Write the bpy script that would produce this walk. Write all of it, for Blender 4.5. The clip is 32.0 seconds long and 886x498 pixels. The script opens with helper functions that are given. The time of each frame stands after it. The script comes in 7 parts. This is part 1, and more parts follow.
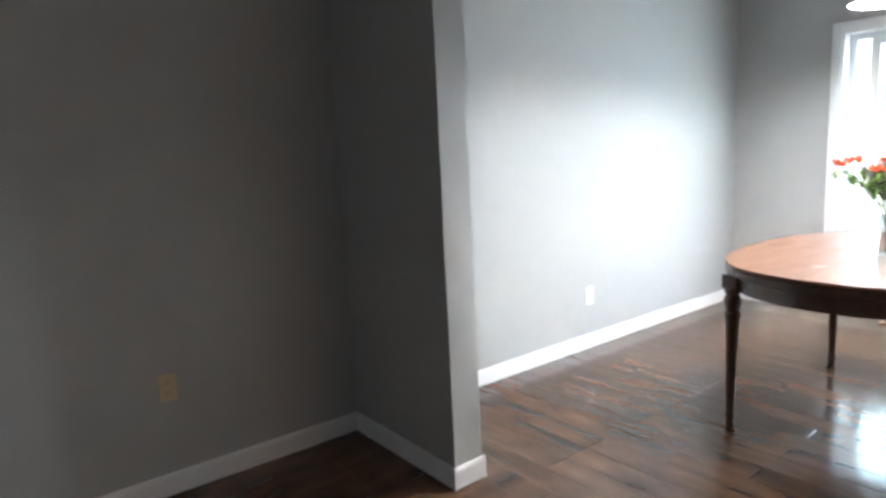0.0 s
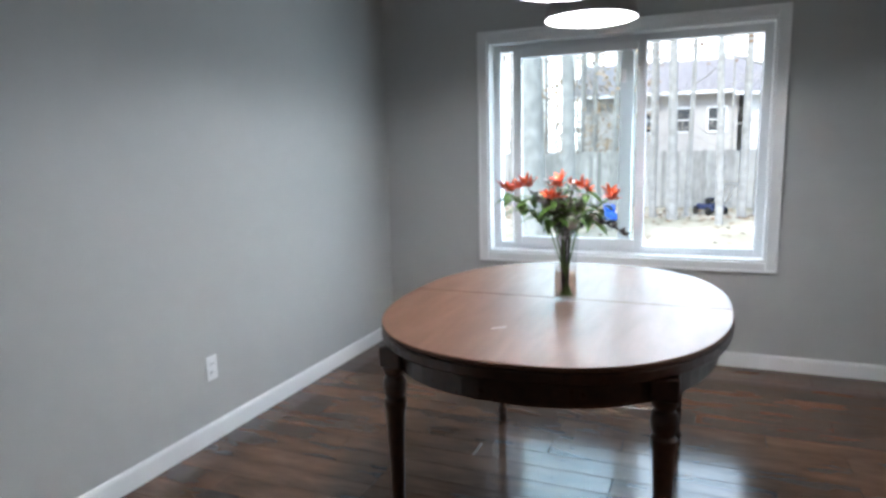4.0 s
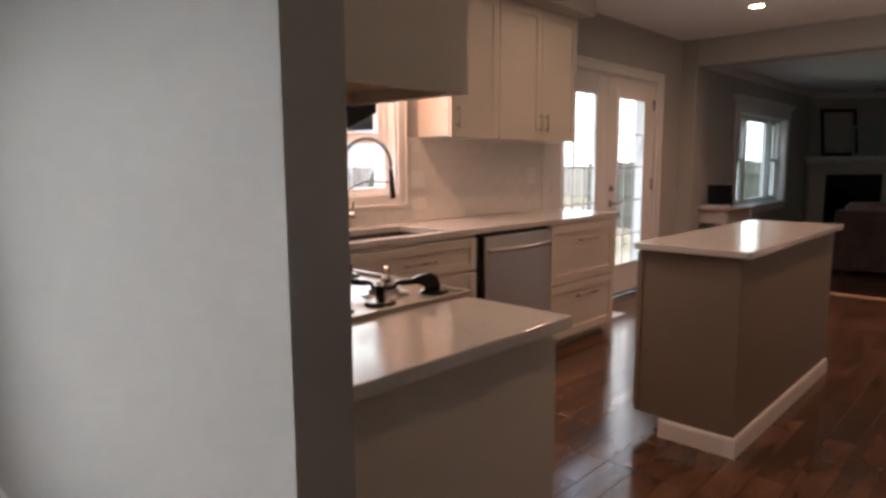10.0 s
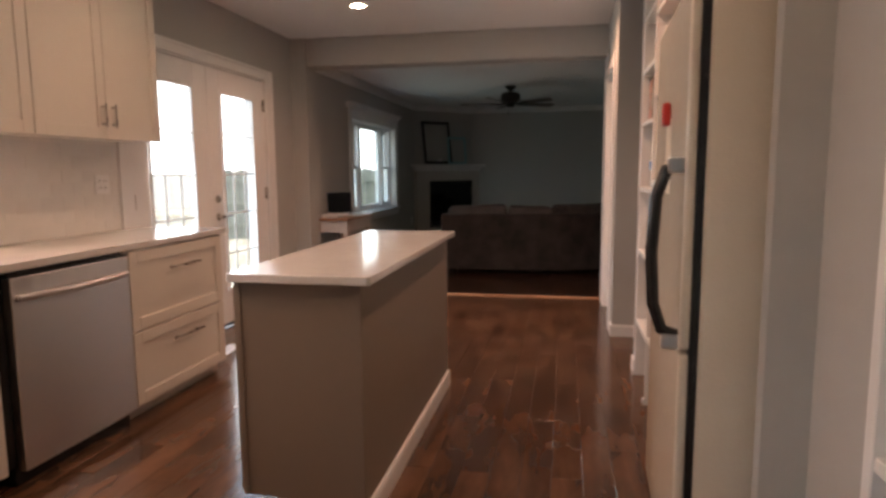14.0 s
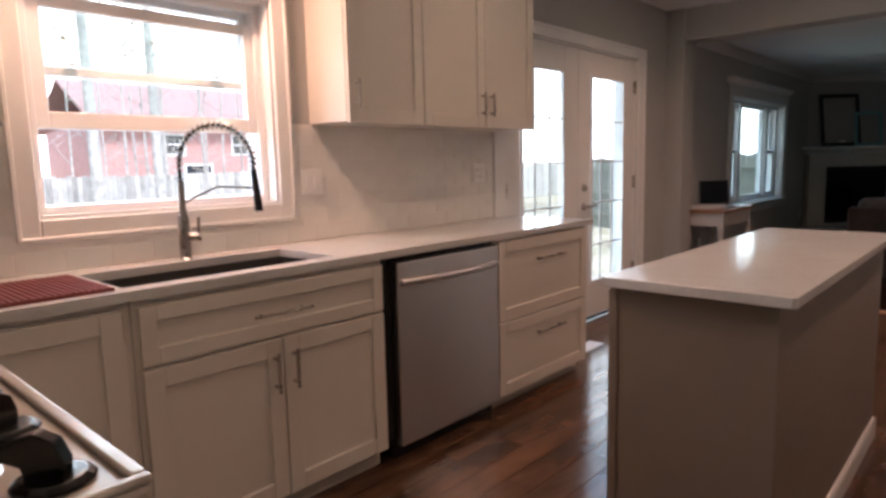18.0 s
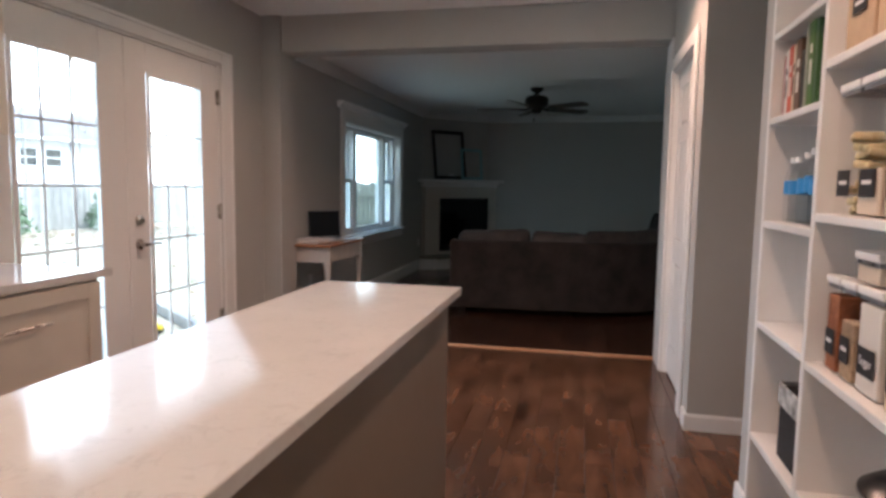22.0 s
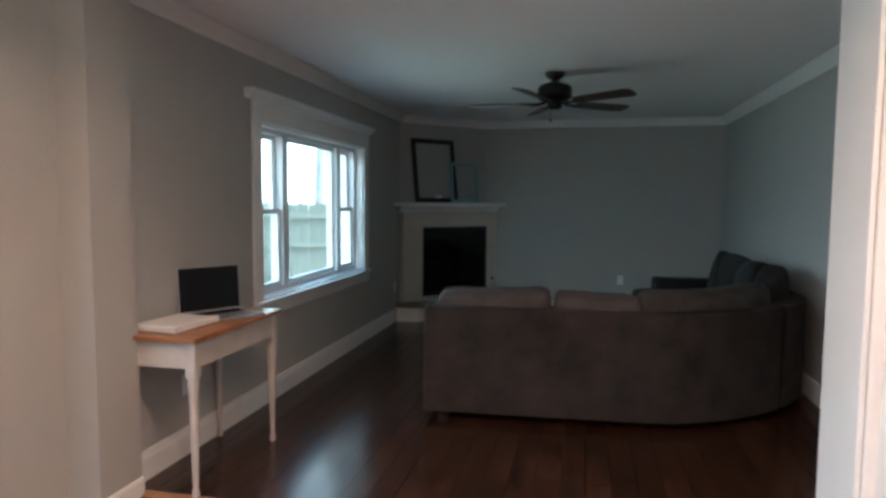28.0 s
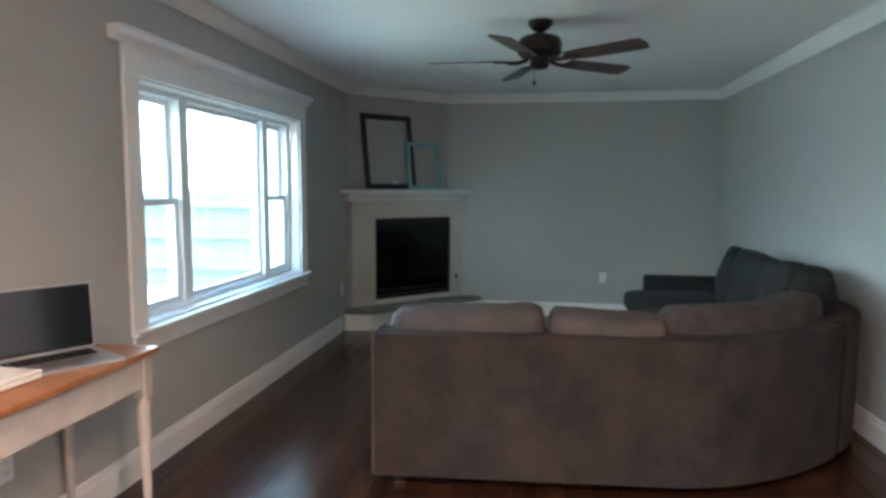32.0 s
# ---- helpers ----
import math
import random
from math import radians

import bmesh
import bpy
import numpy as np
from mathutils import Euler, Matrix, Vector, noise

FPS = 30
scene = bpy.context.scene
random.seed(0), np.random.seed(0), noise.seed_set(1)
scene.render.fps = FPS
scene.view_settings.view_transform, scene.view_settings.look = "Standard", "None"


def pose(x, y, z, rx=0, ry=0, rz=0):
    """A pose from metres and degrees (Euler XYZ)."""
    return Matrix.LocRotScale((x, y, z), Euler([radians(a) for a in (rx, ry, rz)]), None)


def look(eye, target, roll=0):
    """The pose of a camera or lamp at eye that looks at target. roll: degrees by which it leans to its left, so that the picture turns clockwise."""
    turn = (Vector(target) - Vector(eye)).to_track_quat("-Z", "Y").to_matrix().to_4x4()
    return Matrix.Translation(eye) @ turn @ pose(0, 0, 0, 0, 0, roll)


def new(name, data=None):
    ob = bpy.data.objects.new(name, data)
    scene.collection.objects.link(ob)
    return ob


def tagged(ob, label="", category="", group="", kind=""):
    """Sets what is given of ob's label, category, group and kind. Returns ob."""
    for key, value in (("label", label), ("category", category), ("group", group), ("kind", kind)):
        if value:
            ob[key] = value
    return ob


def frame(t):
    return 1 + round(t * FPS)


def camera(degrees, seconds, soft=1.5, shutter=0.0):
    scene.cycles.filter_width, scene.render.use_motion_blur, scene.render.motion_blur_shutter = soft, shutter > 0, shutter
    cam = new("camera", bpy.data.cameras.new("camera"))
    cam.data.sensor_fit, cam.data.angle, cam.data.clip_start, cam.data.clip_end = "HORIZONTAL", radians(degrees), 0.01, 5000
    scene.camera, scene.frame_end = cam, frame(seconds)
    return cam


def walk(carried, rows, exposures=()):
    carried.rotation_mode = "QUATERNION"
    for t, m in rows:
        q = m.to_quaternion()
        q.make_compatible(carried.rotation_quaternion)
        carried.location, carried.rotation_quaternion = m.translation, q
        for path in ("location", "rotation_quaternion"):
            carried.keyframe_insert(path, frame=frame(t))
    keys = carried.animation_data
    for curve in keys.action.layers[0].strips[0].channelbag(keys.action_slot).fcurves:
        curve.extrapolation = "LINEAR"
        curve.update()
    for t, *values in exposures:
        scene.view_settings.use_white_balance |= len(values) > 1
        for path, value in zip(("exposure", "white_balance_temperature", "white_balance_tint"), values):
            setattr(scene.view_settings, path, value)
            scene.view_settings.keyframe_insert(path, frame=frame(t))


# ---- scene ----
cam = camera(70.2, 32.0, 3.1)
PATH = [
    (0, (2.231, 1.234, 1.339), (3.44, 2.797, 1.03), -2.8),
    (0.5, (2.32, 1.277, 1.329), (3.605, 2.784, 1.052), -2.9),
    (1, (2.443, 1.377, 1.343), (3.819, 2.8, 1.061), -2.7),
    (1.5, (2.551, 1.461, 1.347), (4.018, 2.79, 1.059), -2.4),
    (2, (2.676, 1.553, 1.358), (4.232, 2.772, 1.057), -2.1),
    (2.5, (2.826, 1.654, 1.343), (4.471, 2.751, 1.041), -1.6),
    (3, (2.965, 1.705, 1.339), (4.681, 2.686, 1.033), -1.3),
    (3.5, (3.113, 1.731, 1.327), (4.888, 2.601, 1.025), -1.3),
    (5.5, (3.645, 1.797, 1.322), (5.582, 2.17, 0.993), -0.8),
    (6, (3.769, 1.793, 1.313), (5.731, 2.011, 0.992), -0.7),
    (6.5, (3.881, 1.775, 1.306), (5.857, 1.818, 1.003), -0.5),
    (7, (3.985, 1.714, 1.295), (5.96, 1.576, 1.013), -0.9),
    (7.5, (4.027, 1.649, 1.302), (5.978, 1.307, 1.027), -1.2),
    (8, (4.097, 1.596, 1.294), (5.995, 1.02, 1.034), -0.2),
    (8.5, (4.078, 1.507, 1.295), (5.885, 0.687, 1.051), -1.5),
    (9, (4.17, 1.433, 1.277), (5.843, 0.36, 1.059), -1.1),
    (9.5, (4.356, 1.298, 1.282), (5.864, 0.009, 1.031), -0.1),
    (10, (4.435, 1.169, 1.277), (5.802, -0.267, 1.013), -0.3),
    (10.5, (4.517, 0.998, 1.256), (5.752, -0.555, 1.0), -0.4),
    (11, (4.58, 0.862, 1.261), (5.676, -0.793, 1.011), -0.1),
    (11.5, (4.614, 0.774, 1.243), (5.552, -0.978, 1.018), -0.2),
    (12, (4.615, 0.733, 1.27), (5.382, -1.101, 1.048), 0.1),
    (12.5, (4.648, 0.617, 1.282), (5.229, -1.284, 1.064), 0.1),
    (13, (4.652, 0.563, 1.298), (5.071, -1.38, 1.07), -0.1),
    (13.5, (4.643, 0.486, 1.276), (4.973, -1.472, 1.038), -0.2),
    (15.5, (4.757, 0.267, 1.246), (5.6, -1.529, 0.99), -1.8),
    (16, (4.805, 0.25, 1.251), (5.799, -1.467, 0.998), -1.8),
    (16.5, (4.851, 0.2, 1.252), (5.99, -1.424, 0.997), -1.8),
    (17, (4.888, 0.157, 1.248), (6.158, -1.368, 0.992), -1.8),
    (17.5, (4.929, 0.143, 1.231), (6.259, -1.33, 0.983), -1.9),
    (18, (4.908, 0.105, 1.25), (6.248, -1.356, 0.987), -1.4),
    (18.5, (4.899, 0.075, 1.244), (6.178, -1.441, 0.984), -1.2),
    (19, (4.876, 0.033, 1.24), (6.03, -1.582, 0.991), -0.9),
    (19.5, (4.855, -0.033, 1.238), (5.84, -1.758, 1.004), -0.3),
    (20, (4.873, -0.157, 1.259), (5.684, -1.97, 1.026), 0.2),
    (20.5, (4.914, -0.363, 1.283), (5.566, -2.24, 1.05), 0.2),
    (21, (4.902, -0.605, 1.277), (5.45, -2.516, 1.054), 0.6),
    (21.5, (4.88, -0.831, 1.276), (5.359, -2.76, 1.062), 0.6),
    (22, (4.877, -1.002, 1.268), (5.301, -2.947, 1.072), 0.8),
    (22.5, (4.889, -1.192, 1.299), (5.283, -3.143, 1.095), 0.5),
    (23, (4.916, -1.42, 1.287), (5.3, -3.373, 1.096), 0.2),
    (23.5, (4.911, -1.603, 1.283), (5.302, -3.556, 1.105), 0.2),
    (24, (4.901, -1.774, 1.308), (5.29, -3.728, 1.131), -0.1),
    (24.5, (4.943, -2.003, 1.319), (5.308, -3.962, 1.147), -0.2),
    (25, (4.994, -2.225, 1.345), (5.337, -4.188, 1.173), -0.2),
    (25.5, (4.959, -2.406, 1.315), (5.309, -4.369, 1.162), -0.1),
    (27.5, (5.126, -3.138, 1.375), (5.526, -5.092, 1.234), 0.4),
    (28, (5.188, -3.356, 1.403), (5.617, -5.303, 1.252), 0.4),
    (28.5, (5.195, -3.534, 1.397), (5.664, -5.472, 1.239), -0.1),
    (29, (5.256, -3.73, 1.385), (5.748, -5.662, 1.22), -0.4),
    (29.5, (5.336, -3.872, 1.396), (5.817, -5.805, 1.216), -0.3),
    (30, (5.38, -4.017, 1.392), (5.847, -5.953, 1.206), -0.3),
    (30.5, (5.389, -4.149, 1.382), (5.842, -6.089, 1.199), -0.4),
    (31, (5.372, -4.242, 1.393), (5.792, -6.189, 1.207), -0.2),
    (31.5, (5.386, -4.353, 1.404), (5.749, -6.31, 1.216), 0.3),
    (32, (5.407, -4.451, 1.398), (5.706, -6.419, 1.207), 0.2),
]
# seconds, stops, kelvin, tint of the clip's own automatic exposure and white balance
EXPOSURE = [
    (0, 4.05, 6350, 14), (1, 3.62, 6300, 13), (2, 3.25, 6250, 14), (3, 2.8, 6150, 15), (4, 2.58, 6200, 15), (6, 2.33, 6250, 16), (7, 2.2, 6500, 18),
    (9, 2.2, 7050, 20), (11, 2.75, 7050, 21), (14, 2.95, 7050, 19), (16, 3.1, 6350, 17), (18, 2.6, 6200, 15), (20, 2.7, 6400, 14), (21, 3.1, 6050, 12), (22, 3.05, 5850, 10),
    (24, 2.38, 5900, 9), (25.5, 2.38, 6150, 9), (27.5, 3.6, 5750, 6), (28.5, 4.18, 5650, 4), (29.5, 4.75, 5600, 2), (31, 5.15, 5600, 2), (32, 5.1, 5600, 3)]
walk(cam, [(t, look(eye, target, roll)) for t, eye, target, roll in PATH], EXPOSURE)


# ---- light ----
world = bpy.data.worlds.new("overcast_sky")
scene.world = world
world.use_nodes = True
wn, wl = world.node_tree.nodes, world.node_tree.links.new
sky = wn.new("ShaderNodeTexSky")
sky.sky_type, sky.sun_disc = "NISHITA", False
sky.sun_elevation, sky.sun_rotation = radians(52), radians(-100)
sky.dust_density = 1.0
wl(sky.outputs["Color"], wn["Background"].inputs["Color"])
wn["Background"].inputs["Strength"].default_value = 0.11
sun = new("sun", bpy.data.lights.new("sun", "SUN"))
sun.data.energy, sun.data.angle, sun.data.color = 1.05, radians(15), (1, 0.99, 0.97)
sun.matrix_basis = look((-35, 12, 48), (0, 0, 0))


def lamp(name, kind, m, power, col, size=0.1, size_y=0.0, spread=180):
    d = bpy.data.lights.new(name, kind)
    d.energy, d.color = power, col
    if kind == "AREA":
        d.shape = "RECTANGLE" if size_y else "DISK"
        d.size, d.spread = size, radians(spread)
        if size_y:
            d.size_y = size_y
    else:
        d.shadow_soft_size = size
    ob = new(name, d)
    ob.matrix_basis = m
    return ob


DAY, WARM = (0.72, 0.89, 1.0), (1.0, 0.54, 0.365)
lamp("window_light_dining", "AREA", look((7.52, 2.25, 1.33), (4.6, 3.1, 0.4)), 4.8, DAY, 1.6, 1.2, 155)
lamp("window_light_sink", "AREA", look((7.55, -1.0, 1.54), (5.0, -1.0, 0.5)), 0.8, DAY, 0.85, 0.85, 150)
lamp("window_light_doors", "AREA", look((7.55, -4.1, 1.1), (5.9, -4.1, 0.0)), 2.6, DAY, 1.75, 1.9, 150)
lamp("window_light_living", "AREA", look((7.55, -8.25, 1.31), (5.0, -8.25, 0.4)), 0.6, (0.68, 0.93, 0.95), 1.9, 1.05, 150)
CANS = [(x, y) for x in (4.76, 6.29) for y in (-4.56, -2.5, -0.45)]
CAN_POWER = dict(zip(CANS, (1.8, 1.1, 0.25, 1.3, 0.45, 0.05)))
for cx, cy in CANS:
    lamp("can_light", "AREA", look((cx, cy, 2.545), (cx, cy, 0)), CAN_POWER[(cx, cy)], WARM, 0.13, 0, 140)
lamp("soffit_light", "AREA", look((7.14, -1.0, 2.33), (7.14, -1.0, 0)), 3.1, WARM, 0.11, 0, 170)
PENDANTS = [5.02, 5.63, 6.24]
for px in PENDANTS:
    lamp("pendant_bulb", "POINT", pose(px, 2.25, 1.94), 2.2, (0.90, 0.96, 1.0), 0.03)


# ---- materials ----
def mat(name, col, rough=0.5, metal=0.0, var=0.06, scale=2.0, bump=0.0, bscale=120.0, rvar=0.05, tint=None, coat=0.0, island=0.0):
    """A painted or plain surface: two scales of uneven tone, uneven gloss and a fine relief, in metres."""
    m = bpy.data.materials.new(name)
    m.use_nodes = True
    n, link = m.node_tree.nodes, m.node_tree.links.new
    b = n["Principled BSDF"]
    b.inputs["Metallic"].default_value = metal
    b.inputs["Coat Weight"].default_value = coat
    co = n.new("ShaderNodeTexCoord")
    big, fine = n.new("ShaderNodeTexNoise"), n.new("ShaderNodeTexNoise")
    big.inputs["Scale"].default_value, big.inputs["Detail"].default_value = scale, 3
    fine.inputs["Scale"].default_value, fine.inputs["Detail"].default_value = scale * 14, 4
    link(co.outputs["Object"], big.inputs["Vector"])
    link(co.outputs["Object"], fine.inputs["Vector"])
    add = n.new("ShaderNodeMath")
    add.operation = "MULTIPLY_ADD"
    link(fine.outputs["Fac"], add.inputs[0])
    add.inputs[1].default_value = 0.5
    link(big.outputs["Fac"], add.inputs[2])
    ramp = n.new("ShaderNodeMapRange")
    ramp.inputs["From Min"].default_value, ramp.inputs["From Max"].default_value = 0.45, 1.05
    link(add.outputs[0], ramp.inputs["Value"])
    mix = n.new("ShaderNodeMix")
    mix.data_type = "RGBA"
    other = tint or col
    mix.inputs["A"].default_value = (*[c * (1 - var) for c in col], 1)
    mix.inputs["B"].default_value = (*[min(1, c * (1 + var)) for c in other], 1)
    link(ramp.outputs["Result"], mix.inputs["Factor"])
    if island:
        info = n.new("ShaderNodeObjectInfo")
        hsv = n.new("ShaderNodeHueSaturation")
        rng = n.new("ShaderNodeMapRange")
        rng.inputs["To Min"].default_value, rng.inputs["To Max"].default_value = 1 - island, 1 + island
        link(info.outputs["Random"], rng.inputs["Value"])
        link(rng.outputs["Result"], hsv.inputs["Value"])
        link(mix.outputs["Result"], hsv.inputs["Color"])
        link(hsv.outputs["Color"], b.inputs["Base Color"])
    else:
        link(mix.outputs["Result"], b.inputs["Base Color"])
    rr = n.new("ShaderNodeMapRange")
    rr.inputs["To Min"].default_value, rr.inputs["To Max"].default_value = max(0.02, rough - rvar), min(1, rough + rvar)
    link(fine.outputs["Fac"], rr.inputs["Value"])
    link(rr.outputs["Result"], b.inputs["Roughness"])
    if bump:
        tex, bmp = n.new("ShaderNodeTexNoise"), n.new("ShaderNodeBump")
        tex.inputs["Scale"].default_value, tex.inputs["Detail"].default_value = bscale, 2
        bmp.inputs["Strength"].default_value, bmp.inputs["Distance"].default_value = bump, 0.002
        link(co.outputs["Object"], tex.inputs["Vector"])
        link(tex.outputs["Fac"], bmp.inputs["Height"])
        link(bmp.outputs["Normal"], b.inputs["Normal"])
    return m


def wood(name, dark, light, rough=0.35, stretch=(1.2, 14, 14), blot=1.6, vary=0.25, coat=0.0, bump=0.12, shift=True, island=False):
    """Grained wood, the grain along local x; each object takes its own cut of it."""
    m = bpy.data.materials.new(name)
    m.use_nodes = True
    n, link = m.node_tree.nodes, m.node_tree.links.new
    b = n["Principled BSDF"]
    b.inputs["Coat Weight"].default_value = coat
    b.inputs["Coat Roughness"].default_value = 0.15
    co = n.new("ShaderNodeTexCoord")
    info = n.new("ShaderNodeNewGeometry" if island else "ShaderNodeObjectInfo")
    rand = info.outputs["Random Per Island" if island else "Random"]
    off = n.new("ShaderNodeVectorMath")
    off.operation = "MULTIPLY_ADD"
    off.inputs[1].default_value = (1, 1, 1)
    link(co.outputs["Object"], off.inputs[0])
    if shift:
        sc = n.new("ShaderNodeVectorMath")
        sc.operation = "SCALE"
        sc.inputs[0].default_value = (37, 23, 11)
        link(rand, sc.inputs["Scale"])
        link(sc.outputs["Vector"], off.inputs[2])
    mp = n.new("ShaderNodeMapping")
    mp.inputs["Scale"].default_value = stretch
    link(off.outputs["Vector"], mp.inputs["Vector"])
    grain, blotch = n.new("ShaderNodeTexNoise"), n.new("ShaderNodeTexNoise")
    grain.inputs["Scale"].default_value, grain.inputs["Detail"].default_value, grain.inputs["Roughness"].default_value = 2.5, 4, 0.6
    grain.inputs["Distortion"].default_value = 0.3
    blotch.inputs["Scale"].default_value, blotch.inputs["Detail"].default_value = blot, 3
    mp2 = n.new("ShaderNodeMapping")
    mp2.inputs["Scale"].default_value = (1.0, 2.2, 2.2)
    link(off.outputs["Vector"], mp2.inputs["Vector"])
    link(mp.outputs["Vector"], grain.inputs["Vector"])
    link(mp2.outputs["Vector"], blotch.inputs["Vector"])
    add = n.new("ShaderNodeMath")
    add.operation = "ADD"
    link(grain.outputs["Fac"], add.inputs[0])
    link(blotch.outputs["Fac"], add.inputs[1])
    ramp = n.new("ShaderNodeMapRange")
    ramp.inputs["From Min"].default_value, ramp.inputs["From Max"].default_value = 0.64, 1.36
    link(add.outputs[0], ramp.inputs["Value"])
    mix = n.new("ShaderNodeMix")
    mix.data_type = "RGBA"
    mix.inputs["A"].default_value, mix.inputs["B"].default_value = (*dark, 1), (*light, 1)
    link(ramp.outputs["Result"], mix.inputs["Factor"])
    hsv, rng = n.new("ShaderNodeHueSaturation"), n.new("ShaderNodeMapRange")
    rng.inputs["To Min"].default_value, rng.inputs["To Max"].default_value = 1 - vary, 1 + vary
    link(rand, rng.inputs["Value"])
    link(rng.outputs["Result"], hsv.inputs["Value"])
    link(mix.outputs["Result"], hsv.inputs["Color"])
    link(hsv.outputs["Color"], b.inputs["Base Color"])
    rr = n.new("ShaderNodeMapRange")
    rr.inputs["To Min"].default_value, rr.inputs["To Max"].default_value = rough + 0.08, rough - 0.08
    link(grain.outputs["Fac"], rr.inputs["Value"])
    link(rr.outputs["Result"], b.inputs["Roughness"])
    bmp = n.new("ShaderNodeBump")
    bmp.inputs["Strength"].default_value, bmp.inputs["Distance"].default_value = bump, 0.002
    link(grain.outputs["Fac"], bmp.inputs["Height"])
    link(bmp.outputs["Normal"], b.inputs["Normal"])
    return m


def glow(name, col, strength):
    m = bpy.data.materials.new(name)
    m.use_nodes = True
    b = m.node_tree.nodes["Principled BSDF"]
    b.inputs["Base Color"].default_value = (0.8, 0.8, 0.8, 1)
    b.inputs["Emission Color"].default_value = (*col, 1)
    b.inputs["Emission Strength"].default_value = strength
    return m


def pane_glass(name, tone=(0.94, 0.97, 0.96), gloss=0.5):
    """Thin window glass: mostly clear, a little mirror at a slant."""
    m = bpy.data.materials.new(name)
    m.use_nodes = True
    n, link = m.node_tree.nodes, m.node_tree.links.new
    n.remove(n["Principled BSDF"])
    t, g, f, mx = n.new("ShaderNodeBsdfTransparent"), n.new("ShaderNodeBsdfGlossy"), n.new("ShaderNodeLayerWeight"), n.new("ShaderNodeMixShader")
    t.inputs["Color"].default_value = (*tone, 1)
    g.inputs["Roughness"].default_value = 0.02
    f.inputs["Blend"].default_value = 0.12
    sc = n.new("ShaderNodeMath")
    sc.operation = "MULTIPLY"
    sc.inputs[1].default_value = gloss
    link(f.outputs["Facing"], sc.inputs[0])
    link(sc.outputs[0], mx.inputs["Fac"])
    link(t.outputs["BSDF"], mx.inputs[1])
    link(g.outputs["BSDF"], mx.inputs[2])
    link(mx.outputs["Shader"], n["Material Output"].inputs["Surface"])
    return m


def brushed(name, col, rough):
    """Brushed metal with fine level scratches and a soft drift of gloss."""
    m = mat(name, col, rough, 1.0, var=0.03, scale=0.7, rvar=0.02)
    n, link = m.node_tree.nodes, m.node_tree.links.new
    b = n["Principled BSDF"]
    co, mp, tex, bmp = n.new("ShaderNodeTexCoord"), n.new("ShaderNodeMapping"), n.new("ShaderNodeTexNoise"), n.new("ShaderNodeBump")
    mp.inputs["Scale"].default_value = (1.5, 1.5, 160)
    tex.inputs["Scale"].default_value, tex.inputs["Detail"].default_value = 1.0, 3
    bmp.inputs["Strength"].default_value, bmp.inputs["Distance"].default_value = 0.02, 0.0005
    link(co.outputs["Object"], mp.inputs["Vector"])
    link(mp.outputs["Vector"], tex.inputs["Vector"])
    link(tex.outputs["Fac"], bmp.inputs["Height"])
    link(bmp.outputs["Normal"], b.inputs["Normal"])
    tan = n.new("ShaderNodeTangent")
    tan.direction_type, tan.axis = "RADIAL", "Z"
    link(tan.outputs["Tangent"], b.inputs["Tangent"])
    b.inputs["Anisotropic"].default_value, b.inputs["Anisotropic Rotation"].default_value = 0.75, 0.25
    return m


def quartz(name):
    """Polished engineered stone: pale ground, soft grey clouds and thin broken veins."""
    m = mat(name, (0.60, 0.60, 0.59), 0.1, var=0.05, scale=5, rvar=0.02)
    n, link = m.node_tree.nodes, m.node_tree.links.new
    b = n["Principled BSDF"]
    b.inputs["Specular IOR Level"].default_value = 0.22
    base = b.inputs["Base Color"].links[0].from_socket
    co, vein, rng, gate, gr, mul, mix = n.new("ShaderNodeTexCoord"), n.new("ShaderNodeTexNoise"), n.new("ShaderNodeMapRange"), n.new("ShaderNodeTexNoise"), n.new("ShaderNodeMapRange"), n.new("ShaderNodeMath"), n.new("ShaderNodeMix")
    vein.inputs["Scale"].default_value, vein.inputs["Detail"].default_value, vein.inputs["Distortion"].default_value = 15.0, 5, 1.0
    off, absv = n.new("ShaderNodeMath"), n.new("ShaderNodeMath")
    off.operation, absv.operation = "SUBTRACT", "ABSOLUTE"
    off.inputs[1].default_value = 0.5
    rng.inputs["From Min"].default_value, rng.inputs["From Max"].default_value = 0.0, 0.035
    rng.inputs["To Min"].default_value, rng.inputs["To Max"].default_value = 0.4, 0.0
    gate.inputs["Scale"].default_value, gate.inputs["Detail"].default_value = 11.0, 3
    gr.inputs["From Min"].default_value, gr.inputs["From Max"].default_value = 0.45, 0.62
    mul.operation, mix.data_type = "MULTIPLY", "RGBA"
    mix.inputs["B"].default_value = (0.46, 0.455, 0.45, 1)
    for t in (vein, gate):
        link(co.outputs["Object"], t.inputs["Vector"])
    link(vein.outputs["Fac"], off.inputs[0])
    link(off.outputs[0], absv.inputs[0])
    link(absv.outputs[0], rng.inputs["Value"])
    link(gate.outputs["Fac"], gr.inputs["Value"])
    link(rng.outputs["Result"], mul.inputs[0])
    link(gr.outputs["Result"], mul.inputs[1])
    link(mul.outputs[0], mix.inputs["Factor"])
    link(base, mix.inputs["A"])
    link(mix.outputs["Result"], b.inputs["Base Color"])
    return m


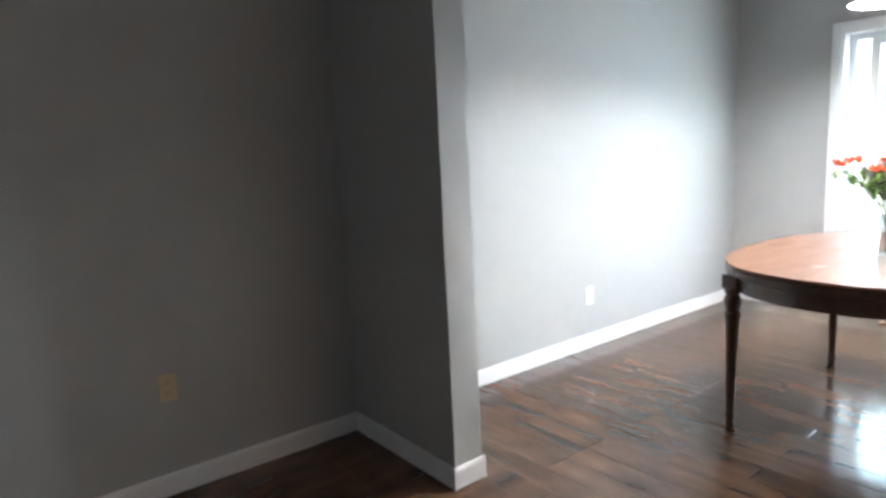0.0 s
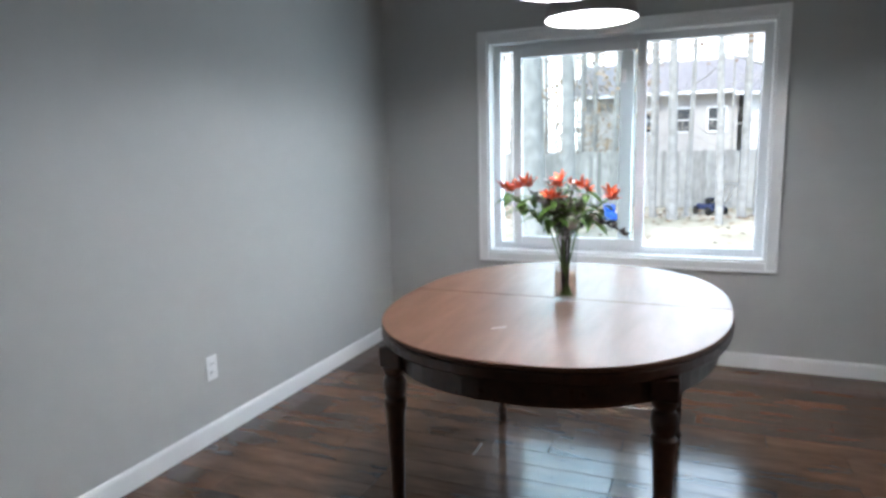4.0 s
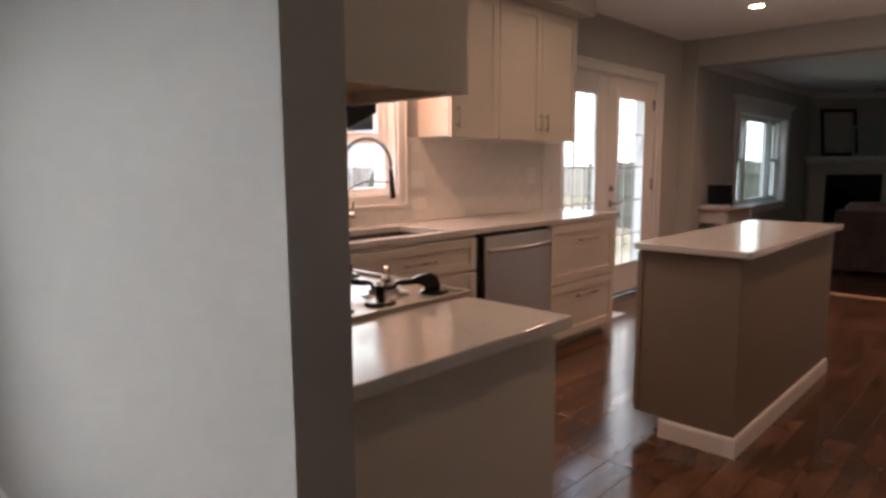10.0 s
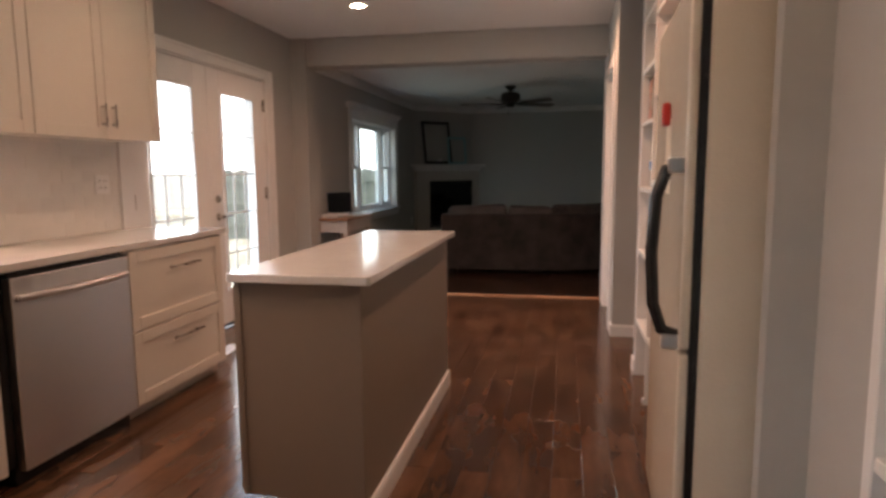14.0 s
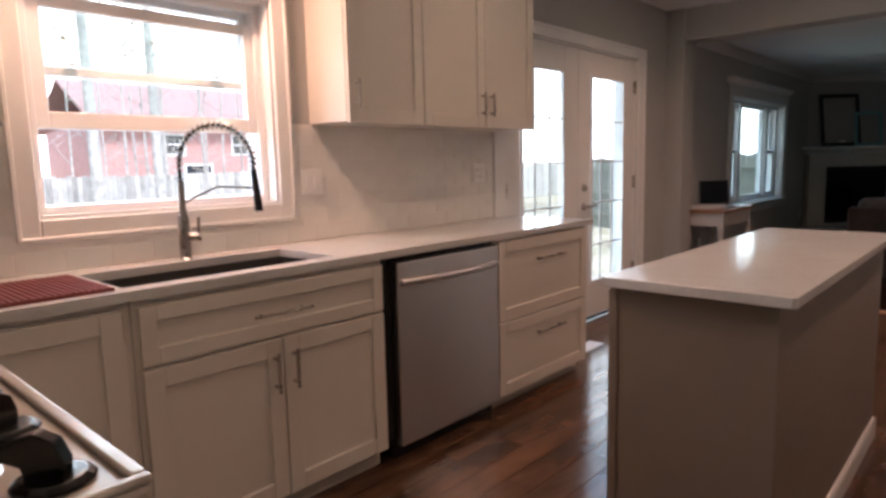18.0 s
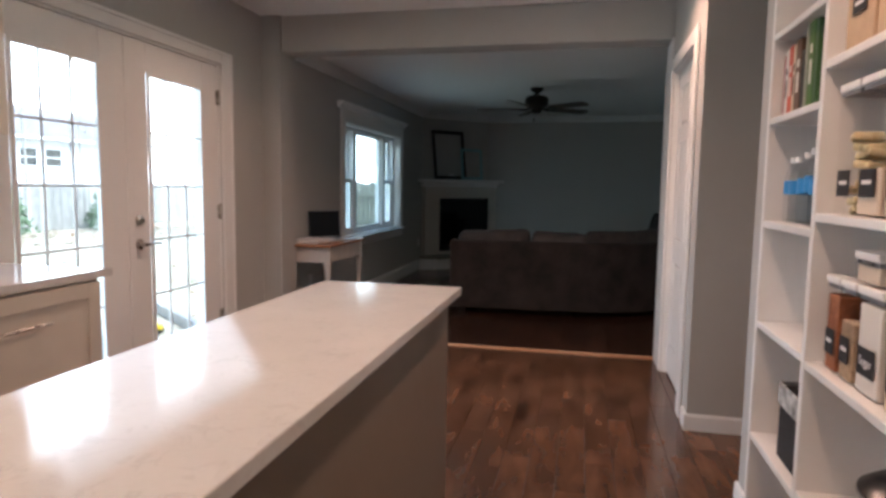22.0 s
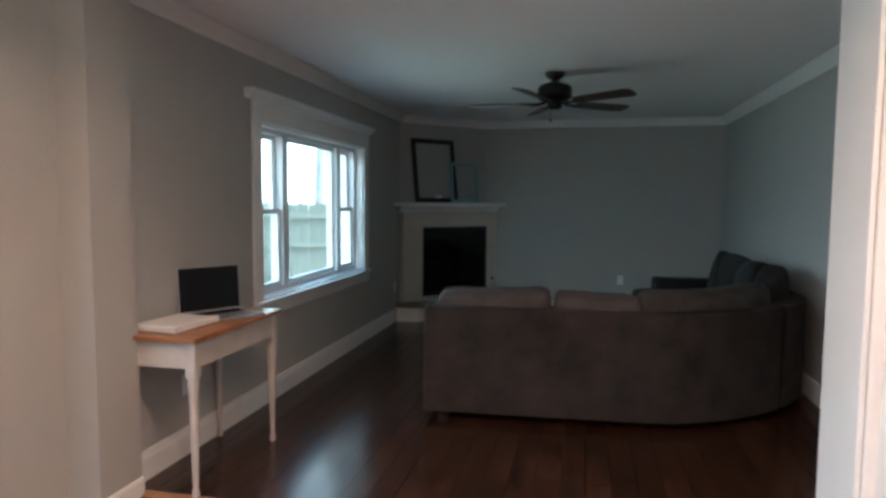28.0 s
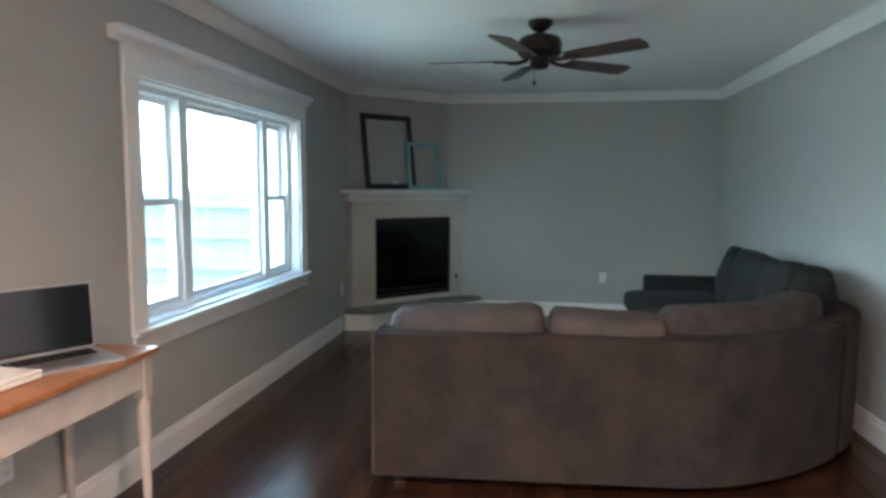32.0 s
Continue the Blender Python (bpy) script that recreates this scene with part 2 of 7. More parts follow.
PAINT = mat("greige_wall_paint", (0.43, 0.43, 0.415), 0.85, var=0.03, scale=0.8, bump=0.25, bscale=260)
PAINT.node_tree.nodes["Principled BSDF"].inputs["Specular IOR Level"].default_value = 0.25
CEILING = mat("white_ceiling_paint", (0.84, 0.84, 0.83), 0.8, var=0.02, scale=0.6, bump=0.3, bscale=180)
TRIM = mat("white_trim_paint", (0.78, 0.78, 0.77), 0.32, var=0.03, scale=3, bump=0.05, bscale=90)
CABINET = mat("white_cabinet_paint", (0.66, 0.62, 0.555), 0.34, var=0.03, scale=2.5, bump=0.05, bscale=140)
ISLAND = mat("taupe_island_paint", (0.20, 0.158, 0.122), 0.5, var=0.04, scale=1.5, bump=0.06, bscale=140)
VINYL = mat("white_vinyl", (0.8, 0.81, 0.82), 0.35, var=0.02)
FLOOR = wood("rustic_laminate", (0.027, 0.0135, 0.008), (0.155, 0.079, 0.044), 0.15, stretch=(1.0, 4, 4), blot=2.4, vary=0.06, bump=0.02)
SEAM = mat("dark_floor_seam", (0.02, 0.014, 0.01), 0.6)
QUARTZ = quartz("white_quartz")
STEEL = brushed("brushed_steel", (0.64, 0.635, 0.63), 0.32)
SINK_STEEL = mat("satin_sink_steel", (0.075, 0.068, 0.06), 0.5, 0.4, var=0.1, scale=4)
NICKEL = mat("brushed_nickel", (0.44, 0.41, 0.375), 0.28, 1.0, var=0.05)
BLACK = mat("black_enamel", (0.012, 0.012, 0.012), 0.25, var=0.2)
IRON = mat("black_enamelled_iron", (0.006, 0.006, 0.006), 0.2, var=0.2, bump=0.05, bscale=200)
GLASS = pane_glass("window_glass")
SCREENED = pane_glass("screened_window_glass", (0.90, 0.935, 0.935))
TEAL_PANE = pane_glass("low_emission_glass", (0.78, 0.85, 0.835))


TILE = mat("white_glazed_tile", (0.76, 0.75, 0.72), 0.1, var=0.03, scale=6, rvar=0.04, island=0.02)
GROUT = mat("pale_grout", (0.78, 0.76, 0.72), 0.8, bump=0.2)
ENAMEL = mat("white_enamel", (0.78, 0.76, 0.72), 0.12, var=0.02, rvar=0.03)
ALMOND = mat("almond_textured_metal", (0.60, 0.55, 0.46), 0.25, var=0.02, scale=4, bump=0.3, bscale=110)
COOKTOP = mat("almond_enamel", (0.55, 0.50, 0.44), 0.2, var=0.04, scale=3)
RED_MAT = mat("red_microfibre", (0.17, 0.04, 0.035), 0.9, var=0.2, scale=20, bump=0.8, bscale=60)
PAPER = mat("book_pages", (0.7, 0.65, 0.55), 0.8, var=0.06, scale=60)
PLATE = mat("white_plastic", (0.8, 0.8, 0.79), 0.35, var=0.02)
BEIGE = mat("almond_plastic", (0.62, 0.52, 0.33), 0.4, var=0.03)
DARK_WOOD = wood("dark_walnut_stain", (0.022, 0.009, 0.005), (0.075, 0.03, 0.015), 0.3, coat=0.2, vary=0.05)
TABLE_TOP = wood("walnut_veneer", (0.115, 0.056, 0.032), (0.17, 0.087, 0.051), 0.42, stretch=(1.0, 5, 5), blot=1.2, vary=0.03, coat=0.05, bump=0.03, shift=False)
TABLE_TOP.node_tree.nodes["Principled BSDF"].inputs["Specular IOR Level"].default_value = 0.3
PLY = wood("raw_plywood", (0.5, 0.33, 0.18), (0.62, 0.44, 0.26), 0.5, vary=0.05)
OAK = wood("oak_strip", (0.30, 0.15, 0.07), (0.42, 0.23, 0.12), 0.35, vary=0.05)
PINE = wood("oiled_pine_top", (0.23, 0.09, 0.035), (0.42, 0.19, 0.075), 0.32, stretch=(1.0, 12, 12), vary=0.1)
CLEAR = pane_glass("clear_acrylic", (0.985, 0.985, 0.985), 0.25)
WATER = pane_glass("clear_bottle", (0.94, 0.955, 0.96), 0.42)
VASE = pane_glass("vase_glass", (0.975, 0.985, 0.98), 0.3)
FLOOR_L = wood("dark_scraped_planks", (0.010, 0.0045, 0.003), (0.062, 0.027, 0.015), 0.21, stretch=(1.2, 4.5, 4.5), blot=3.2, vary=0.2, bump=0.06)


# ---- small builders ----
def box(bm, x0, x1, y0, y1, z0, z1, bevel=0.0, seg=1):
    """A box, its edges eased by bevel."""
    made = bmesh.ops.create_cube(bm, size=1.0)["verts"]
    for v in made:
        v.co = Vector(((x0 + x1) / 2 + v.co.x * (x1 - x0), (y0 + y1) / 2 + v.co.y * (y1 - y0), (z0 + z1) / 2 + v.co.z * (z1 - z0)))
    if bevel:
        edges = list({e for v in made for e in v.link_edges})
        bmesh.ops.bevel(bm, geom=edges, offset=bevel, segments=seg, affect="EDGES", profile=0.6)
    return bm


def cyl(bm, a, b, r0, r1=None, seg=12, caps=True):
    """A round bar from a to b."""
    a, b = Vector(a), Vector(b)
    r1 = r0 if r1 is None else r1
    d = b - a
    m = Matrix.Translation((a + b) / 2) @ d.to_track_quat("Z", "Y").to_matrix().to_4x4()
    bmesh.ops.create_cone(bm, cap_ends=caps, segments=seg, radius1=r0, radius2=r1, depth=d.length, matrix=m)
    return bm


def lathe(bm, profile, seg=20, x=0.0, y=0.0, closed=True):
    """A turned body round the upright through x, y, from (radius, z) pairs."""
    rings = []
    for r, z in profile:
        rings.append([bm.verts.new((x + r * math.cos(2 * math.pi * i / seg), y + r * math.sin(2 * math.pi * i / seg), z)) for i in range(seg)])
    for a, b in zip(rings, rings[1:]):
        for i in range(seg):
            bm.faces.new((a[i], a[(i + 1) % seg], b[(i + 1) % seg], b[i]))
    if closed and profile[0][0] > 1e-5:
        bm.faces.new(list(reversed(rings[0])))
    if closed and profile[-1][0] > 1e-5:
        bm.faces.new(rings[-1])
    return bm


def tube(bm, pts, r, seg=8, r1=None):
    """A bent round bar through pts, from radius r to r1."""
    pts = [Vector(p) for p in pts]
    rings, side = [], None
    for i, p in enumerate(pts):
        d = (pts[min(i + 1, len(pts) - 1)] - pts[max(i - 1, 0)]).normalized()
        if side is None:
            side = d.orthogonal().normalized()
        side = (side - d * side.dot(d)).normalized()
        up = d.cross(side)
        rr = r if r1 is None else r + (r1 - r) * i / (len(pts) - 1)
        rings.append([bm.verts.new(p + (side * math.cos(2 * math.pi * k / seg) + up * math.sin(2 * math.pi * k / seg)) * rr) for k in range(seg)])
    for a, b in zip(rings, rings[1:]):
        for k in range(seg):
            bm.faces.new((a[k], a[(k + 1) % seg], b[(k + 1) % seg], b[k]))
    bm.faces.new(list(reversed(rings[0])))
    bm.faces.new(rings[-1])
    return bm


def extrude_outline(bm, outline, z0, z1, bevel=0.0, seg=2):
    """A slab with the outline given in x, y."""
    low = [bm.verts.new((x, y, z0)) for x, y in outline]
    top = [bm.verts.new((x, y, z1)) for x, y in outline]
    n = len(outline)
    bm.faces.new(list(reversed(low)))
    cap = bm.faces.new(top)
    for i in range(n):
        bm.faces.new((low[i], low[(i + 1) % n], top[(i + 1) % n], top[i]))
    bm.normal_update()
    if bevel:
        rim = list(cap.edges) + [e for e in bm.edges if all(v in low for v in e.verts)]
        bmesh.ops.bevel(bm, geom=rim, offset=bevel, segments=seg, affect="EDGES", profile=0.5)
    return bm


def run(bm, outline, axis, a, b):
    """A moulding: an outline of (out, up) pairs drawn along axis 'x' or 'y' from a to b; out is added to the other axis."""
    def at(o, u, s):
        return (s, o, u) if axis == "x" else (o, s, u)
    ends = [[bm.verts.new(at(o, u, s)) for o, u in outline] for s in (a, b)]
    n = len(outline)
    for i in range(n):
        bm.faces.new((ends[0][i], ends[0][(i + 1) % n], ends[1][(i + 1) % n], ends[1][i]))
    bm.faces.new(list(reversed(ends[0])))
    bm.faces.new(ends[1])
    bmesh.ops.recalc_face_normals(bm, faces=bm.faces[:])
    return bm


def mesh_of(name, bm, material, smooth=False):
    data = bpy.data.meshes.new(name)
    bm.normal_update()
    bm.to_mesh(data)
    bm.free()
    if material:
        data.materials.append(material)
    if smooth:
        for p in data.polygons:
            p.use_smooth = True
        data.set_sharp_from_angle(angle=radians(40))
    return data


def part(name, bm, material, parent=None, label="", smooth=False):
    """One mesh under a thing or a part."""
    ob = new(name, mesh_of(name, bm, material, smooth))
    ob.parent = parent
    if label:
        ob["label"] = label
    return ob


def thing(name, x, y, z, rz, label, category, group=""):
    """An Empty at the base of a thing that holds its parts."""
    ob = new(name)
    ob.empty_display_size = 0.05
    ob.matrix_basis = pose(x, y, z, 0, 0, rz)
    return tagged(ob, label, category, group)


def setting(name, bm, material, label="", smooth=False):
    return tagged(part(name, bm, material, None, label, smooth), label, name.split("_")[0], "", "structure")


B = bmesh.new


# ---- plan, in metres ----
WD, WK, WL = 7.31, 7.36, 7.30      # inner faces of the outer wall: dining room, kitchen, living room
OUTER = 7.56
DN, DS, KN, SE = 3.85, 0.705, 0.60, 5.165   # dining north and south walls, kitchen side and free end of the latter
HC, HL = 2.57, 2.415               # ceilings: kitchen and dining, living room
BY0, BY1, BZ = -5.885, -5.65, 2.295
KX = 4.295                         # side wall with the closet door
LF, LWX = -11.44, 3.545             # living room far and side walls


def wall(name, axis, c0, c1, a, b, z1, holes=(), label="", z0=0.0):
    """A wall along axis between a and b, from c0 to c1 across, with holes (a0, a1, z0, z1)."""
    bm = B()
    cuts = sorted({a, b, *[h[0] for h in holes], *[h[1] for h in holes]})
    ups = sorted({z0, z1, *[h[2] for h in holes if h[2] > z0], *[h[3] for h in holes]})
    for p, q in zip(cuts, cuts[1:]):
        for u, v in zip(ups, ups[1:]):
            if any(h[0] < (p + q) / 2 < h[1] and h[2] < (u + v) / 2 < h[3] for h in holes):
                continue
            if axis == "y":
                box(bm, c0, c1, p, q, u, v)
            else:
                box(bm, p, q, c0, c1, u, v)
    bmesh.ops.remove_doubles(bm, verts=bm.verts[:], dist=1e-5)
    bm.verts.index_update()
    seen = {}
    for f in bm.faces:
        seen.setdefault(frozenset(w.index for w in f.verts), []).append(f)
    bmesh.ops.delete(bm, geom=[f for fs in seen.values() if len(fs) > 1 for f in fs], context="FACES_ONLY")
    return setting(name, bm, PAINT, label)


DW = (1.405, 3.095, 0.645, 2.02)
SW = (-1.49, -0.545, 1.10, 1.965)
FD = (-5.035, -3.165, 0.0, 2.09)
LWIN = (-9.265, -7.235, 0.72, 1.92)
DOOR = (-5.56, -4.715, 0.0, 2.06)
wall("wall_dining_east", "y", WD, OUTER, KN, DN + 0.12, HC, [DW], "greige painted outer wall with a sliding window")
wall("wall_kitchen_east", "y", WK, OUTER, BY1 + 0.03, KN, HC, [FD, SW], "greige painted kitchen wall with window and french doors")
wall("wall_living_east", "y", WL, OUTER, LF - 0.12, BY0, HC, [LWIN], "grey painted living room wall with a triple window")
wall("wall_pier", "y", 7.20, OUTER, BY0, BY1 + 0.03, HC, (), "greige painted pier under the header beam")
wall("wall_dining_south", "x", KN, DS, SE, WD, HC, (), "greige painted wall between dining room and kitchen")
wall("wall_dining_north", "x", DN, DN + 0.12, 0.36, WD, HC, (), "greige painted dining room wall")
wall("wall_hall_stub", "y", 3.67, 3.81, 3.085, DN, HC, (), "greige painted short wall at the edge of the dining room")
wall("wall_front_west", "y", 0.24, 0.36, -1.25, DN + 0.12, HC, (), "greige painted front room wall")
wall("wall_front_south", "x", -1.25, -1.17, 0.36, 3.99, HC, (), "greige painted front room wall")
wall("wall_fridge_return", "x", -1.25, -1.20, 3.6, 4.172, HC, (), "greige painted return beside the refrigerator")
wall("wall_fridge_pier", "y", 3.99, 4.062, -1.20, -0.87, HC, (), "greige painted pier beside the refrigerator")
wall("wall_fridge_back", "y", 3.50, 3.60, -3.55, -1.25, HC, (), "greige painted wall behind the refrigerator")
wall("wall_shelf_end", "x", -3.66, -3.555, 3.0, 4.215, HC, (), "greige painted wall end beside the pantry shelves")
wall("wall_hall_west", "y", 2.9, 3.0, -4.57, -3.55, HC, (), "greige painted end wall of the hall")
wall("wall_hall_south", "x", -4.57, -4.45, 3.0, KX, HC, (), "greige painted hall wall")
wall("wall_closet", "y", KX - 0.12, KX, BY0 + 0.12, -4.57, HC, [DOOR], "greige painted wall with a white panel door")
wall("wall_living_north", "x", BY0, BY0 + 0.12, LWX - 0.12, KX, HC, (), "grey painted living room wall")
wall("wall_living_far", "x", LF - 0.12, LF, LWX - 0.12, WL, HC, (), "grey painted far wall")
wall("wall_living_west", "y", LWX - 0.12, LWX, LF, BY0, HC, (), "grey painted living room side wall")
wall("wall_closet_back", "y", 3.3, 3.4, BY0 + 0.12, -4.57, HC)
bm = B()
box(bm, KX, 7.20, BY0, BY1, BZ, HC - 0.002, 0.006)
box(bm, 7.20, WK, BY0 + 0.235, BY1, BZ, HC - 0.002)
setting("beam", bm, PAINT, "greige painted header beam over the wide opening")
bm = B()
box(bm, 0.08, OUTER, BY0 + 0.01, DN + 0.12, HC, HC + 0.12)
setting("ceiling_kitchen", bm, CEILING, "white flat ceiling")
bm = B()
box(bm, LWX, WL, LF, BY0, HL, HC)
setting("ceiling_living", bm, CEILING, "white living room ceiling")

# diagonal chimney breast in the living room corner
bm = B()
extrude_outline(bm, [(WL, -10.56), (WL, LF), (6.42, LF)], 0, HL)
bmesh.ops.recalc_face_normals(bm, faces=bm.faces[:])
setting("wall_chimney", bm, PAINT, "grey painted diagonal wall above the fireplace")

# ---- trim: baseboards, crown, window and door casings ----
LOW = [(0, 0), (0.013, 0), (0.013, 0.075), (0.008, 0.088), (0, 0.09)]
TALL = [(0, 0), (0.018, 0), (0.018, 0.11), (0.013, 0.125), (0.010, 0.145), (0, 0.15)]


def base(axis, c, side, a, b, prof=LOW, name="baseboard"):
    """A baseboard along axis at c, standing out to side (+1 or -1)."""
    bm = B()
    run(bm, [(c + side * (o + 0.0005), u + 0.001) for o, u in prof], axis, a, b)
    return setting(name, bm, TRIM, "white painted baseboard")


base("x", DN, -1, 3.81, WD - 0.014)
base("x", DN, -1, 0.374, 3.67)
base("y", WD, -1, DS + 0.014, DN - 0.014)
base("x", DS, 1, SE - 0.013, WD - 0.014)
base("y", SE, -1, KN, DS)
base("y", 3.67, -1, 3.072, DN - 0.014)
base("x", 3.085, -1, 3.657, 3.823)
base("y", 3.81, 1, 3.072, DN - 0.014)
base("y", 0.36, 1, -1.17, DN)
base("x", -1.17, 1, 0.36, 3.15)
base("y", WK, -1, BY1 + 0.03, FD[0] - 0.13)
base("x", BY1 + 0.03, 1, 7.187, WK)
base("y", 7.20, -1, BY0, BY1 + 0.03)
base("x", -4.45, 1, 3.0, KX + 0.013)
base("y", KX, 1, -4.57, -4.437)
base("x", -3.555, 1, 4.2, 4.228)
base("y", 4.215, 1, -3.673, -3.545)
base("x", -3.66, -1, 3.0, 4.228)
base("y", WL, -1, -10.3, BY0, TALL)
base("x", LF, 1, LWX, 6.2, TALL)
base("y", LWX, 1, LF, BY0, TALL)
base("x", BY0, -1, LWX, KX, TALL)

CROWN = [(0, 0), (0, -0.088), (0.012, -0.088), (0.02, -0.07), (0.062, -0.022), (0.075, -0.012), (0.075, 0)]


def crown(axis, c, side, a, b):
    bm = B()
    run(bm, [(c + side * (o + 0.0005), HL - 0.001 + u) for o, u in CROWN], axis, a, b)
    return setting("crown_moulding", bm, TRIM, "white painted crown moulding")


crown("y", WL, -1, -10.54, BY0)
crown("x", LF, 1, LWX, 6.44)
crown("y", LWX, 1, LF, BY0)
crown("x", BY0, -1, LWX, 7.2)
bm = B()
run(bm, [(o + 0.0005, HL - 0.001 + u) for o, u in CROWN], "x", -0.60, 0.60)
c = setting("crown_moulding", bm, TRIM, "white painted crown moulding on the chimney breast")
c.matrix_basis = pose((WL + 6.42) / 2, (-10.56 + LF) / 2, 0, 0, 0, 45)


def casing(name, x, hole, width, proud, foot=True, label="white painted window casing"):
    """Flat casing with an eased edge round a hole in a wall that faces -x."""
    y0, y1, z0, z1 = hole
    bm = B()
    box(bm, x - proud, x - 0.0005, y0 - width, y0, z0 if not foot else z0 - width, z1 + width, 0.004)
    box(bm, x - proud, x - 0.0005, y1, y1 + width, z0 if not foot else z0 - width, z1 + width, 0.004)
    box(bm, x - proud + 0.001, x - 0.0005, y0, y1, z1, z1 + width, 0.004)
    box(bm, x - proud - 0.006, x - proud + 0.002, y0 - width, y1 + width, z1 + width - 0.02, z1 + width + 0.002, 0.003)
    for y in (y0 - width, y1 + width - 0.016):
        box(bm, x - proud - 0.006, x - proud + 0.002, y, y + 0.016, (z0 - width if foot else z0), z1 + width, 0.003)
    if foot:
        box(bm, x - proud + 0.001, x - 0.0005, y0, y1, z0 - width, z0, 0.004)
        box(bm, x - proud - 0.006, x - proud + 0.002, y0 - width, y1 + width, z0 - width, z0 - width + 0.016, 0.003)
    return setting(name, bm, TRIM, label)


def liner(name, x0, x1, hole, floor=True):
    """The white lining of a hole through the outer wall."""
    y0, y1, z0, z1 = hole
    bm = B()
    t = 0.012
    box(bm, x0, x1, y0, y0 + t, z0, z1)
    box(bm, x0, x1, y1 - t, y1, z0, z1)
    box(bm, x0, x1, y0 + t, y1 - t, z1 - t, z1)
    if floor:
        box(bm, x0, x1, y0 + t, y1 - t, z0, z0 + t)
    return setting(name, bm, TRIM, "white painted jamb")


def sash(name, parent, x, y0, y1, z0, z1, w, d=0.03, w_low=0.0, pane=None):
    """A sash: frame with a pane."""
    bm = B()
    wl_ = w_low or w
    box(bm, x, x + d, y0, y0 + w, z0, z1, 0.003)
    box(bm, x, x + d, y1 - w, y1, z0, z1, 0.003)
    box(bm, x + 0.001, x + d - 0.001, y0 + w, y1 - w, z0, z0 + wl_, 0.003)
    box(bm, x + 0.001, x + d - 0.001, y0 + w, y1 - w, z1 - w, z1, 0.003)
    fr = part(name, bm, VINYL, parent)
    bm = B()
    box(bm, x + d / 2 - 0.002, x + d / 2 + 0.002, y0 + w - 0.004, y1 - w + 0.004, z0 + wl_ - 0.004, z1 - w + 0.004)
    g = part("pane", bm, pane or GLASS, fr)
    g.visible_shadow = False
    return fr


def window(name, label):
    w = new(name)
    w.empty_display_size = 0.05
    return tagged(w, label, "window", "", "structure")


# dining room slider
casing("trim_dining_window", WD, DW, 0.062, 0.018)
liner("trim_dining_jamb", WD, OUTER, DW)
win = window("window_1", "white vinyl sliding window, its sash pushed a little open")
sash("window_frame", win, WD + 0.11, DW[0] + 0.012, DW[1] - 0.012, DW[2] + 0.012, DW[3] - 0.012, 0.045, 0.07)
sash("sliding_sash", win, WD + 0.075, 2.10, 2.94, DW[2] + 0.045, DW[3] - 0.05, 0.055, 0.032, pane=SCREENED)
bm = B()
box(bm, WD + 0.12, WD + 0.17, 2.18, 2.26, DW[2] + 0.05, DW[3] - 0.05, 0.004)
part("meeting_stile", bm, VINYL, win)
bm = B()
box(bm, WD + 0.06, WD + 0.076, 2.22, 2.25, 1.72, 1.80, 0.004)
part("latch", bm, VINYL, win)

# window over the sink, its lower sash raised
casing("trim_sink_window", WK, SW, 0.075, 0.02)
liner("trim_sink_jamb", WK, OUTER, SW)
win = window("window_2", "white double-hung window over the sink, lower sash raised")
bm = B()
for y in (SW[0] + 0.012, SW[1] - 0.042):
    box(bm, WK + 0.06, WK + 0.17, y, y + 0.03, SW[2] + 0.012, SW[3] - 0.012, 0.002)
box(bm, WK + 0.06, WK + 0.17, SW[0] + 0.04, SW[1] - 0.04, SW[2] + 0.012, SW[2] + 0.04, 0.002)
box(bm, WK + 0.06, WK + 0.17, SW[0] + 0.04, SW[1] - 0.04, SW[3] - 0.04, SW[3] - 0.012, 0.002)
part("window_frame", bm, VINYL, win)
sash("lower_sash", win, WK + 0.07, SW[0] + 0.042, SW[1] - 0.042, 1.41, 1.87, 0.045, 0.035, 0.06)
sash("upper_sash", win, WK + 0.115, SW[0] + 0.042, SW[1] - 0.042, 1.60, 1.93, 0.035, 0.035)
for y in (-1.28, -0.73):
    bm = B()
    lathe(bm, [(0.0, 0), (0.022, 0), (0.02, 0.008), (0.008, 0.012), (0, 0.012)], 12)
    lk = part("sash_lock", bm, NICKEL, win)
    lk.location = (WK + 0.10, y, 1.637)

# french doors
bm = B()
for y in (FD[0] - 0.128, FD[1]):
    box(bm, WK - 0.02, WK - 0.0005, y, y + 0.128, 0, FD[3] + 0.085, 0.004)
    box(bm, WK - 0.027, WK - 0.018, y if y < -4 else y + 0.106, y + 0.022 if y < -4 else y + 0.128, 0, FD[3] + 0.085, 0.003)
box(bm, WK - 0.019, WK - 0.0005, FD[0], FD[1], FD[3], FD[3] + 0.085, 0.004)
box(bm, WK - 0.027, WK - 0.018, FD[0] - 0.128, FD[1] + 0.128, FD[3] + 0.065, FD[3] + 0.087, 0.003)
setting("trim_french_door", bm, TRIM, "white painted door casing")
liner("trim_french_door_jamb", WK, OUTER, FD, False)
bm = B()
box(bm, WK + 0.02, OUTER + 0.03, FD[0] + 0.012, FD[1] - 0.012, 0.001, 0.022, 0.003)
setting("trim_door_sill", bm, mat("dark_bronze_sill", (0.05, 0.045, 0.04), 0.4, 0.6), "dark metal door sill")


